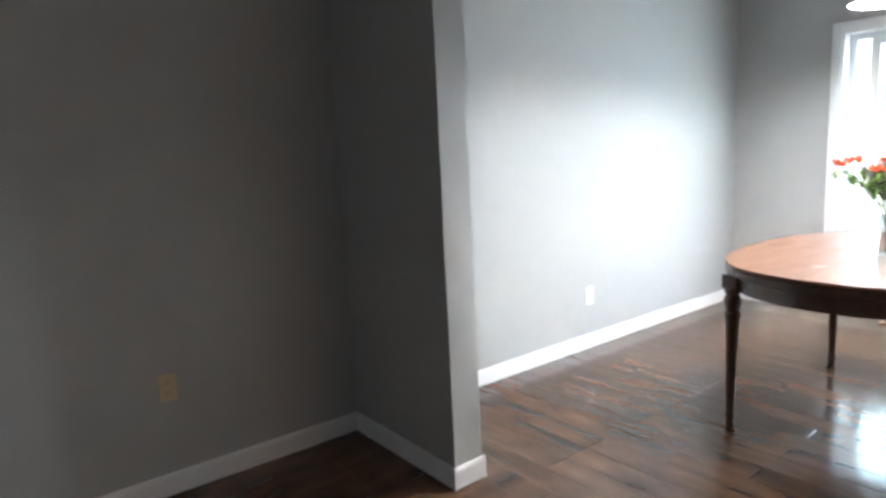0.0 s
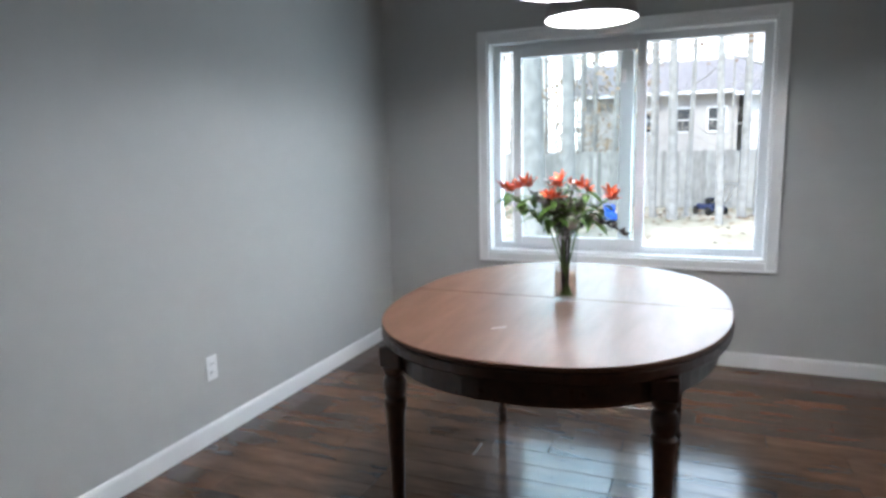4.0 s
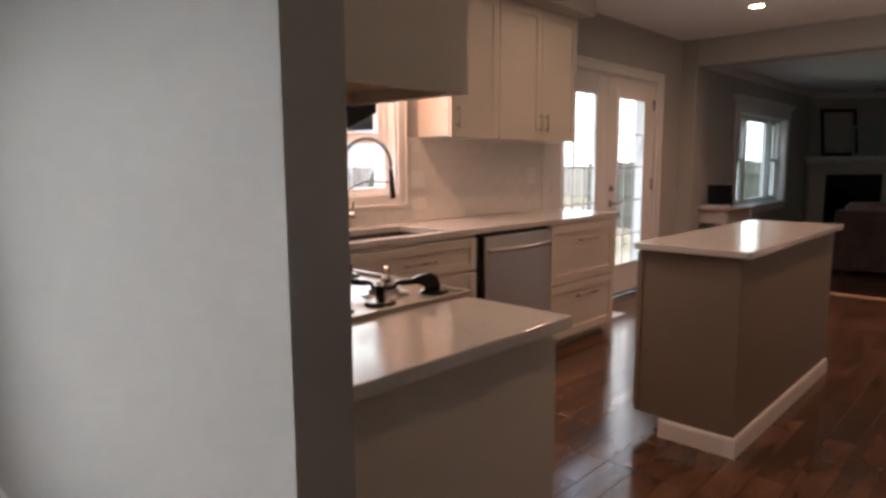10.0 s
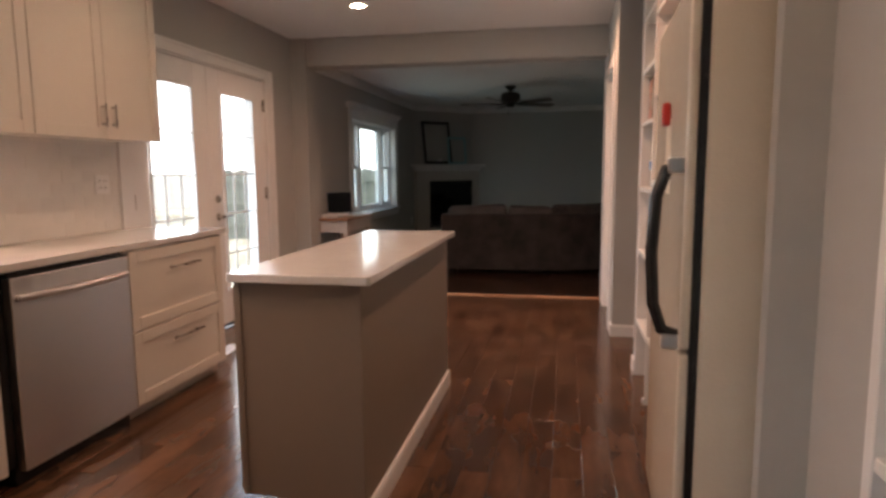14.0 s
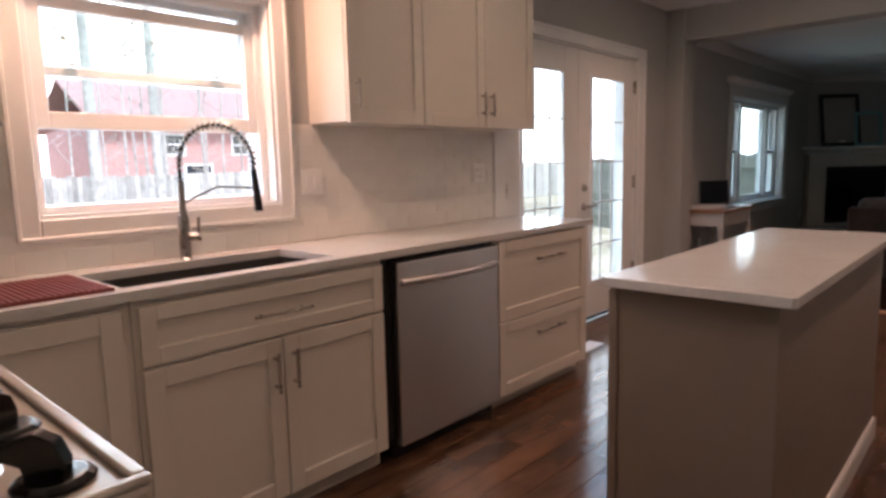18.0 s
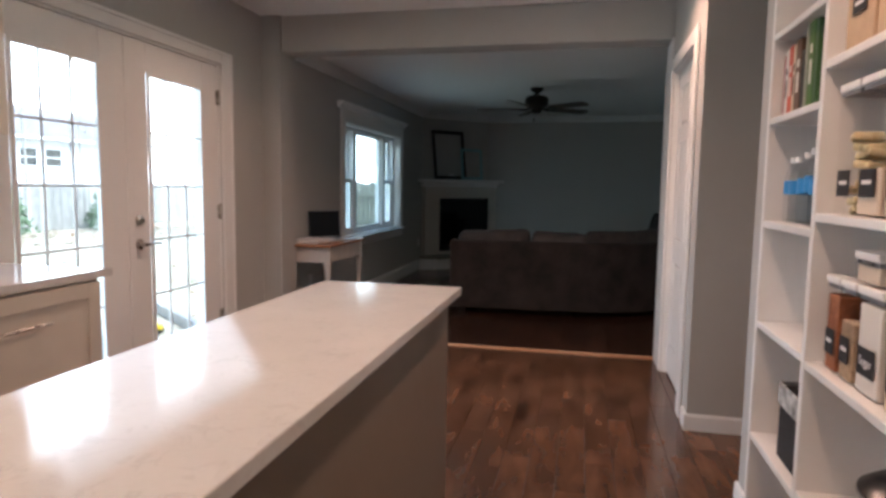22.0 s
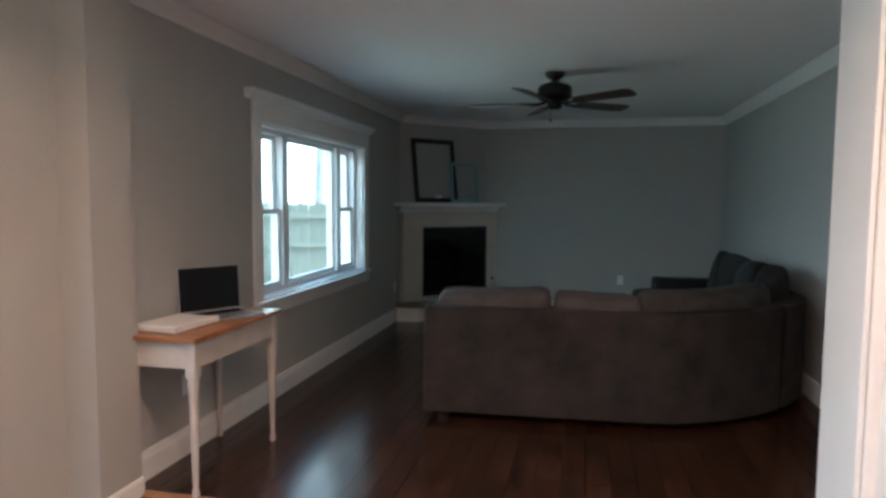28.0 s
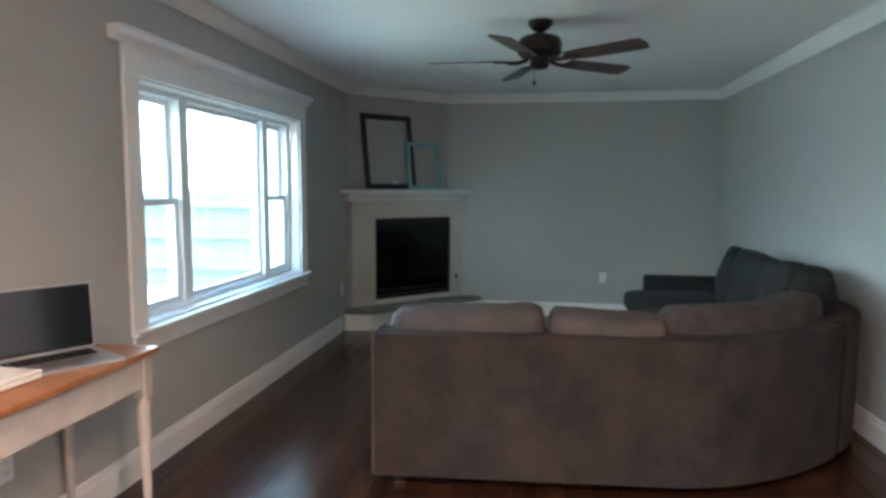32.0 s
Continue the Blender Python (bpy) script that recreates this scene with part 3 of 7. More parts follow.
def french_leaf(name, y0, y1, hinge_y, label):
    leaf = tagged(new(name), label, "door", "", "structure")
    leaf.empty_display_size = 0.05
    x = WK + 0.012
    gy0, gy1, gz0, gz1 = y0 + 0.18, y1 - 0.18, 0.29, 1.91
    bm = B()
    box(bm, x, x + 0.044, y0, gy0, 0.03, 2.075, 0.003)
    box(bm, x, x + 0.044, gy1, y1, 0.03, 2.075, 0.003)
    box(bm, x + 0.001, x + 0.043, gy0, gy1, 0.03, gz0, 0.003)
    box(bm, x + 0.001, x + 0.043, gy0, gy1, gz1, 2.075, 0.003)
    part("door_panel", bm, TRIM, leaf)
    bm = B()
    for a, b, c, d in ((gy0, gy0 + 0.028, gz0, gz1), (gy1 - 0.028, gy1, gz0, gz1), (gy0 + 0.028, gy1 - 0.028, gz0, gz0 + 0.028), (gy0 + 0.028, gy1 - 0.028, gz1 - 0.028, gz1)):
        box(bm, x - 0.008, x + 0.004, a, b, c, d, 0.004)
    part("glazing_frame", bm, TRIM, leaf)
    bm = B()
    box(bm, x + 0.02, x + 0.024, gy0 - 0.004, gy1 + 0.004, gz0 - 0.004, gz1 + 0.004)
    g = part("pane", bm, GLASS, leaf)
    g.visible_shadow = False
    for z in (0.597, 0.929, 1.249, 1.562):
        bm = B()
        box(bm, x + 0.006, x + 0.018, gy0 + 0.02, gy1 - 0.02, z - 0.006, z + 0.006, 0.002)
        part("muntin", bm, GRILLE, leaf)
    for k in (1, 2):
        y = gy0 + (gy1 - gy0) * k / 3
        bm = B()
        box(bm, x + 0.007, x + 0.017, y - 0.006, y + 0.006, gz0 + 0.02, gz1 - 0.02, 0.002)
        part("muntin", bm, GRILLE, leaf)
    for z in (0.33, 1.075, 1.86):
        bm = B()
        cyl(bm, (x - 0.008, hinge_y, z - 0.055), (x - 0.008, hinge_y, z + 0.055), 0.008, seg=10)
        box(bm, x - 0.004, x - 0.0005, hinge_y - 0.03, hinge_y + 0.03, z - 0.05, z + 0.05, 0.002)
        part("hinge", bm, NICKEL, leaf)
    return leaf


GRILLE = mat("grey_white_muntin", (0.62, 0.62, 0.6), 0.4)
french_leaf("door_1", -4.098, -3.18, -3.18, "white fifteen-lite french door, closed")
leaf = french_leaf("door_2", -5.02, -4.102, -5.022, "white fifteen-lite french door with lever handle, closed")
bm = B()
lathe(bm, [(0, 0), (0.03, 0), (0.03, 0.006), (0.022, 0.014), (0.02, 0.022), (0, 0.022)], 16)
bolt = part("deadbolt", bm, NICKEL, leaf, smooth=True)
bolt.matrix_basis = pose(WK + 0.012, -4.185, 1.053, 0, -90, 0)
bm = B()
lathe(bm, [(0, 0), (0.031, 0), (0.031, 0.006), (0.014, 0.014), (0.012, 0.05), (0, 0.05)], 16)
tube(bm, [(0, 0, 0.045), (0.0, -0.03, 0.048), (0.005, -0.075, 0.047), (0.0, -0.125, 0.045)], 0.009, 8)
lever = part("lever_handle", bm, NICKEL, leaf, smooth=True)
lever.matrix_basis = pose(WK + 0.012, -4.185, 0.912, 0, -90, 0)

# living room triple window with a tall header
bm = B()
y0, y1, z0, z1 = LWIN
box(bm, WL - 0.02, WL - 0.0005, y0 - 0.115, y0, z0 - 0.01, z1 + 0.02, 0.003)
box(bm, WL - 0.02, WL - 0.0005, y1, y1 + 0.115, z0 - 0.01, z1 + 0.02, 0.003)
box(bm, WL - 0.024, WL - 0.0005, y0 - 0.115, y1 + 0.115, z1, z1 + 0.145, 0.003)
run(bm, [(WL - 0.0005, z1 + 0.135), (WL - 0.03, z1 + 0.135), (WL - 0.05, z1 + 0.165), (WL - 0.075, z1 + 0.18), (WL - 0.075, z1 + 0.198), (WL - 0.0005, z1 + 0.198)], "y", y0 - 0.16, y1 + 0.19)
box(bm, WL - 0.05, WL - 0.0005, y0 - 0.13, y1 + 0.12, z0 - 0.028, z0 - 0.002, 0.005)
box(bm, WL - 0.018, WL - 0.0005, y0 - 0.115, y1 + 0.105, z0 - 0.115, z0 - 0.03, 0.003)
setting("trim_living_window", bm, TRIM, "white craftsman window casing with a crown header")
liner("trim_living_jamb", WL, OUTER, LWIN)
win = window("window_3", "white triple window, double-hung sashes beside a fixed pane")
bm = B()
x = WL + 0.075
box(bm, x, x + 0.1, y0 + 0.012, y0 + 0.05, z0 + 0.012, z1 - 0.012, 0.003)
box(bm, x, x + 0.1, y1 - 0.05, y1 - 0.012, z0 + 0.012, z1 - 0.012, 0.003)
box(bm, x, x + 0.1, y0 + 0.05, y1 - 0.05, z0 + 0.012, z0 + 0.045, 0.003)
box(bm, x, x + 0.1, y0 + 0.05, y1 - 0.05, z1 - 0.045, z1 - 0.012, 0.003)
part("window_frame", bm, VINYL, win)
for m0, m1 in ((-7.797, -7.71), (-8.855, -8.769)):
    bm = B()
    box(bm, x - 0.004, x + 0.1, m0, m1, z0 + 0.012, z1 - 0.012, 0.004)
    part("mullion", bm, VINYL, win)
sash("fixed_sash", win, x + 0.03, -8.769, -7.797, z0 + 0.045, z1 - 0.045, 0.03, 0.03, pane=TEAL_PANE)
for a, b in ((-7.71, y1 - 0.05), (y0 + 0.05, -8.855)):
    sash("upper_sash", win, x + 0.06, a, b, 1.30, z1 - 0.045, 0.035, 0.03, pane=TEAL_PANE)
    sash("lower_sash", win, x + 0.02, a, b, z0 + 0.045, 1.34, 0.035, 0.03, pane=TEAL_PANE)

# closet door, six panels, in a cased opening
door = tagged(new("door_3"), "white six-panel closet door, closed", "door", "", "structure")
door.empty_display_size = 0.05
bm = B()
a, b = DOOR[0] + 0.014, DOOR[1] - 0.014
box(bm, KX - 0.075, KX - 0.046, a, b, 0.012, DOOR[3] - 0.015, 0.002)
cols = [(a, a + 0.085), ((a + b) / 2 - 0.04, (a + b) / 2 + 0.04), (b - 0.085, b)]
rows = [(0.012, 0.22), (0.80, 0.95), (1.58, 1.68), (1.93, 2.045)]
for p, q in cols:
    box(bm, KX - 0.047, KX - 0.035, p, q, 0.012, 2.045, 0.003)
for p, q in rows:
    box(bm, KX - 0.047, KX - 0.0355, a + 0.08, b - 0.08, p, q, 0.003)
part("door_panel", bm, TRIM, door)
for (p, q), (r, s) in [((cols[i][1], cols[i + 1][0]), (rows[j][1], rows[j + 1][0])) for i in (0, 1) for j in (0, 1, 2)]:
    bm = B()
    box(bm, KX - 0.0465, KX - 0.038, p + 0.022, q - 0.022, r + 0.022, s - 0.022, 0.006)
    part("raised_panel", bm, TRIM, door)
bm = B()
for p, q in ((DOOR[0] - 0.325, DOOR[0]), (DOOR[1], DOOR[1] + 0.10)):
    box(bm, KX + 0.0005, KX + 0.018, p, q, 0, DOOR[3] + 0.085, 0.004)
box(bm, KX + 0.0005, KX + 0.017, DOOR[0], DOOR[1], DOOR[3], DOOR[3] + 0.085, 0.004)
box(bm, KX - 0.12, KX, DOOR[0], DOOR[0] + 0.013, 0, DOOR[3])
box(bm, KX - 0.12, KX, DOOR[1] - 0.013, DOOR[1], 0, DOOR[3])
box(bm, KX - 0.12, KX, DOOR[0] + 0.013, DOOR[1] - 0.013, DOOR[3] - 0.013, DOOR[3])
setting("trim_closet_door", bm, TRIM, "white painted door casing")
bm = B()
box(bm, KX, KX + 0.014, BY0, BY1 + 0.04, 0, BZ, 0.003)
setting("trim_opening", bm, TRIM, "white painted edge of the wide opening")


# ---- kitchen ----
def shaker(name, parent, x0, x1, z0, z1, rail=0.062, material=None, y=0.0):
    """A shaker front: frame with a sunk panel, its face towards local -y."""
    m = material or CABINET
    door = part(name, box(B(), x0 + rail - 0.004, x1 - rail + 0.004, y - 0.010, y - 0.001, z0 + rail - 0.004, z1 - rail + 0.004), m, parent)
    for a in (x0, x1 - rail):
        part("stile", box(B(), a, a + rail, y - 0.02, y, z0, z1, 0.002), m, door)
    for a in (z0, z1 - rail):
        part("rail", box(B(), x0 + rail, x1 - rail, y - 0.0195, y, a, a + rail, 0.002), m, door)
    return door


def pull(parent, x, z, length, upright, y=-0.02):
    """A brushed bar pull on two posts."""
    bm = B()
    h = length / 2
    d = Vector((0, 0, 1)) if upright else Vector((1, 0, 0))
    c = Vector((x, y - 0.03, z))
    cyl(bm, c - d * h, c + d * h, 0.006, seg=10)
    for s in (-1, 1):
        p = c + d * (h * 0.72) * s
        cyl(bm, p, p + Vector((0, 0.03, 0)), 0.005, seg=8)
    return part("handle", bm, NICKEL, parent, smooth=True)


def cabinet(name, y_north, width, label, depth=0.55, z0=0.0, z1=0.883, x_front=6.79, toe=0.085, group="kitchen cabinets", top=0.883):
    """An Empty for a unit on the outer wall: local x runs south along its front, -y faces the room."""
    c = thing(name, x_front, y_north, z0, -90, label, "cabinet", group)
    bm = B()
    box(bm, 0.001, width - 0.001, 0.001, depth, toe, top - z0, 0.001)
    part("body", bm, CABINET, c)
    if top < z1:
        bm = B()
        box(bm, 0.001, width - 0.001, 0.001, 0.02, top - z0 + 0.0005, z1 - z0, 0.001)
        part("face_frame", bm, CABINET, c)
    if toe:
        bm = B()
        box(bm, 0.002, width - 0.002, 0.05, depth, 0.001, toe - 0.001)
        part("toe_kick", bm, CABINET, c)
    return c


c = cabinet("sink_cabinet", -0.598, 0.975, "white shaker sink cabinet with two doors below a drawer front", top=0.68)
f = shaker("drawer_front", c, 0.016, 0.965, 0.68, 0.862, 0.05)
pull(f, 0.49, 0.765, 0.23, False)
f = shaker("door", c, 0.016, 0.488, 0.09, 0.668)
pull(f, 0.452, 0.555, 0.14, True)
f = shaker("door", c, 0.493, 0.965, 0.09, 0.668)
pull(f, 0.528, 0.555, 0.14, True)
c = cabinet("corner_cabinet", -0.003, 0.594, "white shaker corner base cabinet with one door")
shaker("door", c, 0.03, 0.566, 0.09, 0.862)
c = cabinet("drawer_cabinet", -2.318, 0.865, "white shaker cabinet with two deep drawers")
f = shaker("drawer", c, 0.010, 0.857, 0.466, 0.872)
pull(f, 0.44, 0.755, 0.28, False)
f = shaker("drawer", c, 0.010, 0.857, 0.078, 0.458)
pull(f, 0.44, 0.36, 0.28, False)

# dishwasher
d = thing("dishwasher", 6.785, -1.574, 0, -90, "stainless steel dishwasher with a bowed bar handle", "dishwasher")
bm = B()
box(bm, 0.002, 0.742, 0.02, 0.56, 0.09, 0.878, 0.002)
part("tub", bm, BLACK, d, "black recess round the door")
bm = B()
box(bm, 0.06, 0.738, 0.03, 0.5, 0.001, 0.088)
part("kick_plate", bm, BLACK, d)
bm = B()
box(bm, 0.062, 0.736, -0.025, 0.018, 0.072, 0.858, 0.006, 2)
part("door", bm, STEEL, d)
bm = B()
tube(bm, [(0.085 + 0.628 * i / 12, -0.032 - 0.035 * math.sin(math.pi * i / 12), 0.775) for i in range(13)], 0.013, 10)
for x in (0.09, 0.708):
    cyl(bm, (x, -0.022, 0.775), (x, -0.037, 0.775), 0.014, seg=10)
part("handle", bm, STEEL, d, smooth=True)
bm = B()
box(bm, 0.065, 0.733, -0.02, 0.015, 0.859, 0.866)
part("control_strip", bm, BLACK, d)

# worktops
SINK = (6.84, 7.215, -1.385, -0.60)
ct = thing("worktop", 6.765, 0.60, 0.885, 0, "white quartz worktop with faint grey veins on base cabinets", "worktop")
bm = B()
X0, X1, Y0, Y1 = 6.765, WK - 0.001, -3.24, 0.599
for a, b, p, q in ((X0, X1, Y0, SINK[2]), (X0, X1, SINK[3], Y1), (X0, SINK[0], SINK[2], SINK[3]), (SINK[1], X1, SINK[2], SINK[3]), (6.345, X0, -0.12, Y1)):
    box(bm, a - 6.765, b - 6.765, p - 0.60, q - 0.60, 0, 0.03)
bmesh.ops.remove_doubles(bm, verts=bm.verts[:], dist=1e-5)
part("slab", bm, QUARTZ, ct)
ct = thing("peninsula_worktop", 5.235, -0.125, 0.885, 0, "white quartz worktop beside the range", "worktop")
bm = B()
box(bm, 0, 0.340, 0, 0.724, 0, 0.03, 0.003, 2)
part("slab", bm, QUARTZ, ct)
pc = thing("peninsula_cabinet", 5.262, -0.085, 0, 0, "white painted end cabinet beside the range", "cabinet", "kitchen cabinets")
bm = B()
box(bm, 0, 0.310, 0, 0.684, 0, 0.884, 0.002)
part("body", bm, CABINET, pc)
bm = B()
box(bm, 0.006, 0.308, -0.02, -0.001, 0.1, 0.862, 0.002)
part("door", bm, CABINET, pc)
rc = thing("range_side_cabinet", 6.35, -0.06, 0, 0, "white shaker base cabinet between range and corner", "cabinet", "kitchen cabinets")
bm = B()
box(bm, 0, 0.435, 0, 0.655, 0.085, 0.883, 0.002)
part("body", bm, CABINET, rc)
shaker("door", rc, 0.01, 0.40, 0.09, 0.862)
bm = B()
box(bm, 0, 0.435, 0.06, 0.655, 0.001, 0.084)
part("toe_kick", bm, CABINET, rc)

# sink and tap
s = thing("sink", (SINK[0] + SINK[1]) / 2, (SINK[2] + SINK[3]) / 2, 0.69, 0, "brushed steel undermount sink", "sink")
bm = B()
hx, hy = (SINK[1] - SINK[0]) / 2, (SINK[3] - SINK[2]) / 2
for a, b, p, q, u, v in ((-hx - 0.015, hx + 0.015, -hy - 0.015, hy + 0.015, 0, 0.008), (-hx - 0.015, -hx - 0.004, -hy - 0.015, hy + 0.015, 0.008, 0.194), (hx + 0.004, hx + 0.015, -hy - 0.015, hy + 0.015, 0.008, 0.194), (-hx - 0.004, hx + 0.004, -hy - 0.015, -hy - 0.004, 0.008, 0.194), (-hx - 0.004, hx + 0.004, hy + 0.004, hy + 0.015, 0.008, 0.194)):
    box(bm, a, b, p, q, u, v)
part("basin", bm, SINK_STEEL, s)
bm = B()
lathe(bm, [(0, 0.009), (0.045, 0.009), (0.045, 0.012), (0.03, 0.011), (0, 0.0095)], 18)
part("drain", bm, NICKEL, s)
tap = thing("faucet", 7.265, -1.0, 0.915, 0, "brushed nickel spring-neck kitchen faucet", "faucet")
bm = B()
lathe(bm, [(0, 0), (0.027, 0), (0.027, 0.006), (0.021, 0.012), (0.021, 0.16), (0.015, 0.175), (0.013, 0.20), (0.013, 0.30), (0, 0.30)], 18)
part("stem", bm, NICKEL, tap, smooth=True)
U = Vector((-0.55, -0.835, 0)).normalized()
arc = [U * (0.135 - 0.135 * math.cos(math.pi * k / 16 * 1.05)) + Vector((0, 0, 0.36 + 0.15 * math.sin(math.pi * k / 16 * 1.05))) for k in range(17)]
bm = B()
tube(bm, [(0, 0, 0.29), (0, 0, 0.33), *arc], 0.006, 8)
part("hose", bm, BLACK, tap, smooth=True)
spine = [Vector((0, 0, 0.30)), Vector((0, 0, 0.33)), *arc]
coil, turns = [], 26
for k in range(turns * 10 + 1):
    t = k / (turns * 10) * (len(spine) - 1)
    i = min(int(t), len(spine) - 2)
    p = spine[i].lerp(spine[i + 1], t - i)
    dd = (spine[i + 1] - spine[i]).normalized()
    sd = dd.cross(Vector((-U.y, U.x, 0))).normalized()
    oo = dd.cross(sd)
    an = 2 * math.pi * k / 10
    coil.append(p + (sd * math.cos(an) + oo * math.sin(an)) * 0.0155)
bm = B()
tube(bm, coil, 0.0032, 5)
part("spring", bm, NICKEL, tap, smooth=True)
end = arc[-1]
bm = B()
tube(bm, [end, end + Vector((0, 0, -0.05)) + U * 0.005, end + Vector((0, 0, -0.16)) + U * 0.012], 0.012, 12, 0.017)
part("spray_head", bm, BLACK, tap, "black and nickel spray head", smooth=True)
bm = B()
tube(bm, [(0, 0, 0.215), U * 0.13 + Vector((0, 0, 0.275)), end + Vector((0, 0, -0.07)) + U * 0.004], 0.005, 8)
part("docking_arm", bm, NICKEL, tap, smooth=True)
bm = B()
cyl(bm, U * 0.01 + Vector((0, 0, 0.085)), U * 0.062 + Vector((0, 0, 0.085)), 0.017, seg=14)
tube(bm, [U * 0.05 + Vector((0, 0, 0.09)), U * 0.055 + Vector((0, 0, 0.16))], 0.005, 8)
part("lever", bm, NICKEL, tap, smooth=True)
dm = thing("drying_mat", 6.81, -0.57, 0.915, 0, "dark red ribbed drying mat beside the sink", "drying mat")
bm = B()
ribs = [(0.0, 0.0005), (0.0, 0.006)]
for i in range(26):
    ribs += [(0.004 + i * 0.0172, 0.011), (0.013 + i * 0.0172, 0.011), (0.0155 + i * 0.0172, 0.0065), (0.0187 + i * 0.0172, 0.0065)]
run(bm, ribs + [(0.453, 0.006), (0.453, 0.0005)], "x", 0, 0.39)
part("cloth", bm, RED_MAT, dm)

# wall cabinets and soffit
def upper(name, y_north, width, doors, label, z0=1.452, handles=()):
    c = thing(name, 7.07, y_north, z0, -90, label, "cabinet", "wall cabinets")
    bm = B()
    box(bm, 0.001, width - 0.001, 0.021, WK - 7.07 - 0.001, 0, 2.349 - z0, 0.001)
    part("body", bm, CABINET, c)
    for (a, b), h in zip(doors, handles):
        f = shaker("door", c, a, b, -0.006, 2.346 - z0, 0.06, None, 0.02)
        if h:
            pull(f, h, 0.115, 0.125, True, 0.0)
    return c


upper("wall_cabinet", -1.675, 0.47, [(0.004, 0.467)], "white shaker wall cabinet with one door", handles=[0.042])
upper("wall_cabinet", -2.145, 0.935, [(0.004, 0.475), (0.480, 0.931)], "white shaker wall cabinet with two doors", handles=[0.44, 0.516])
upper("wall_cabinet", 0.41, 0.827, [(0.004, 0.41), (0.415, 0.823)], "white shaker wall cabinet beside the window", 1.412, handles=[0.37, 0.785])
bm = B()
box(bm, 6.93, WK, -3.09, KN, 2.352, HC - 0.001)
box(bm, 5.20, 6.93, 0.30, KN, 2.352, HC - 0.001)
setting("soffit", bm, PAINT, "greige painted soffit above the wall cabinets")
oc = thing("range_cabinet", 5.247, 0.243, 1.411, 0, "white cabinet above the range with a raw underside", "cabinet", "wall cabinets")
for nm, a, b, p, q, u, v in (("side_panel", 0, 0.018, 0, 0.356, 0, 0.939), ("side_panel", 0.335, 0.353, 0, 0.356, 0, 0.939), ("front_panel", 0.0185, 0.3345, 0, 0.018, 0, 0.939), ("back_panel", 0.0185, 0.3345, 0.338, 0.356, 0, 0.939), ("top_panel", 0.0185, 0.3345, 0.0185, 0.3375, 0.919, 0.939), ("middle_unit", 0.354, 1.093, 0.0, 0.356, 0.05, 0.939)):
    bm = B()
    box(bm, a, b, p, q, u, v, 0.001)
    part(nm, bm, CABINET, oc)
bm = B()
box(bm, 0.0185, 0.3345, 0.0185, 0.3375, 0.028, 0.034)
part("bottom_panel", bm, PLY, oc, "raw plywood underside")
h = thing("range_hood", 5.605, 0.168, 1.356, 0, "black under-cabinet range hood", "range hood")
bm = B()
run(bm, [(0.0, 0.045), (0.0, 0.10), (0.43, 0.10), (0.43, 0.0), (0.10, 0.0)], "x", 0, 0.735)
part("shell", bm, BLACK, h)
bm = B()
box(bm, 0.03, 0.70, 0.14, 0.40, -0.006, -0.0005)
part("filter", bm, IRON, h)

# backsplash wall behind the tiles is part of the wall; plates sit on the tiles
def plate(name, m, gangs, label, material=None, toggles=True):
    p = thing(name, 0, 0, 0, 0, label, "switch" if toggles else "outlet", "wall plates")
    p.matrix_basis = m
    w = 0.07 + 0.046 * (gangs - 1)
    bm = B()
    box(bm, -w / 2, w / 2, -0.006, -0.0005, -0.0575, 0.0575, 0.0025)
    part("plate", bm, material or PLATE, p)
    for g in range(gangs):
        x = (g - (gangs - 1) / 2) * 0.046
        if toggles:
            bm = B()
            box(bm, x - 0.016, x + 0.016, -0.009, -0.0055, -0.033, 0.033, 0.002)
            part("rocker", bm, material or PLATE, p)
        else:
            for z in (-0.02, 0.02):
                bm = B()
                lathe(bm, [(0, 0), (0.0165, 0), (0.0155, 0.003), (0, 0.003)], 16)
                sk = part("socket", bm, material or PLATE, p)
                sk.matrix_basis = pose(x, -0.0055, z, 90, 0, 0)
                bm = B()
                for sx in (-0.006, 0.006):
                    box(bm, x + sx - 0.001, x + sx + 0.001, -0.0095, -0.0084, z - 0.004, z + 0.005)
                part("slots", bm, BLACK, p)
    return p


plate("light_switch", pose(7.35, -1.665, 1.19, 0, 0, -90), 2, "white double switch plate on the tiled splashback")
plate("wall_outlet", pose(7.35, -2.89, 1.197, 0, 0, -90), 2, "white double outlet plate on the tiled splashback", None, False)
plate("wall_outlet", pose(6.03, DS, 0.40, 0, 0, 180), 1, "white outlet on the greige dining room wall", None, False)
plate("wall_outlet", pose(5.45, DN, 0.35, 0, 0, 0), 1, "white outlet on the greige dining room wall", None, False)
plate("wall_outlet", pose(2.82, DN, 0.45, 0, 0, 0), 1, "almond outlet on the greige front room wall", BEIGE, False)
plate("wall_outlet", pose(4.71, LF, 0.44, 0, 0, 180), 1, "white outlet on the grey living room wall", None, False)
plate("wall_outlet", pose(WL, -6.38, 0.39, 0, 0, -90), 1, "white outlet on the wall behind the desk", None, False)
plate("wall_outlet", pose(WL, -10.33, 0.415, 0, 0, -90), 1, "white outlet on the wall beside the fireplace", None, False)
plate("wall_outlet", pose(LWX, -7.75, 0.40, 0, 0, 90), 1, "white outlet on the grey side wall", None, False)

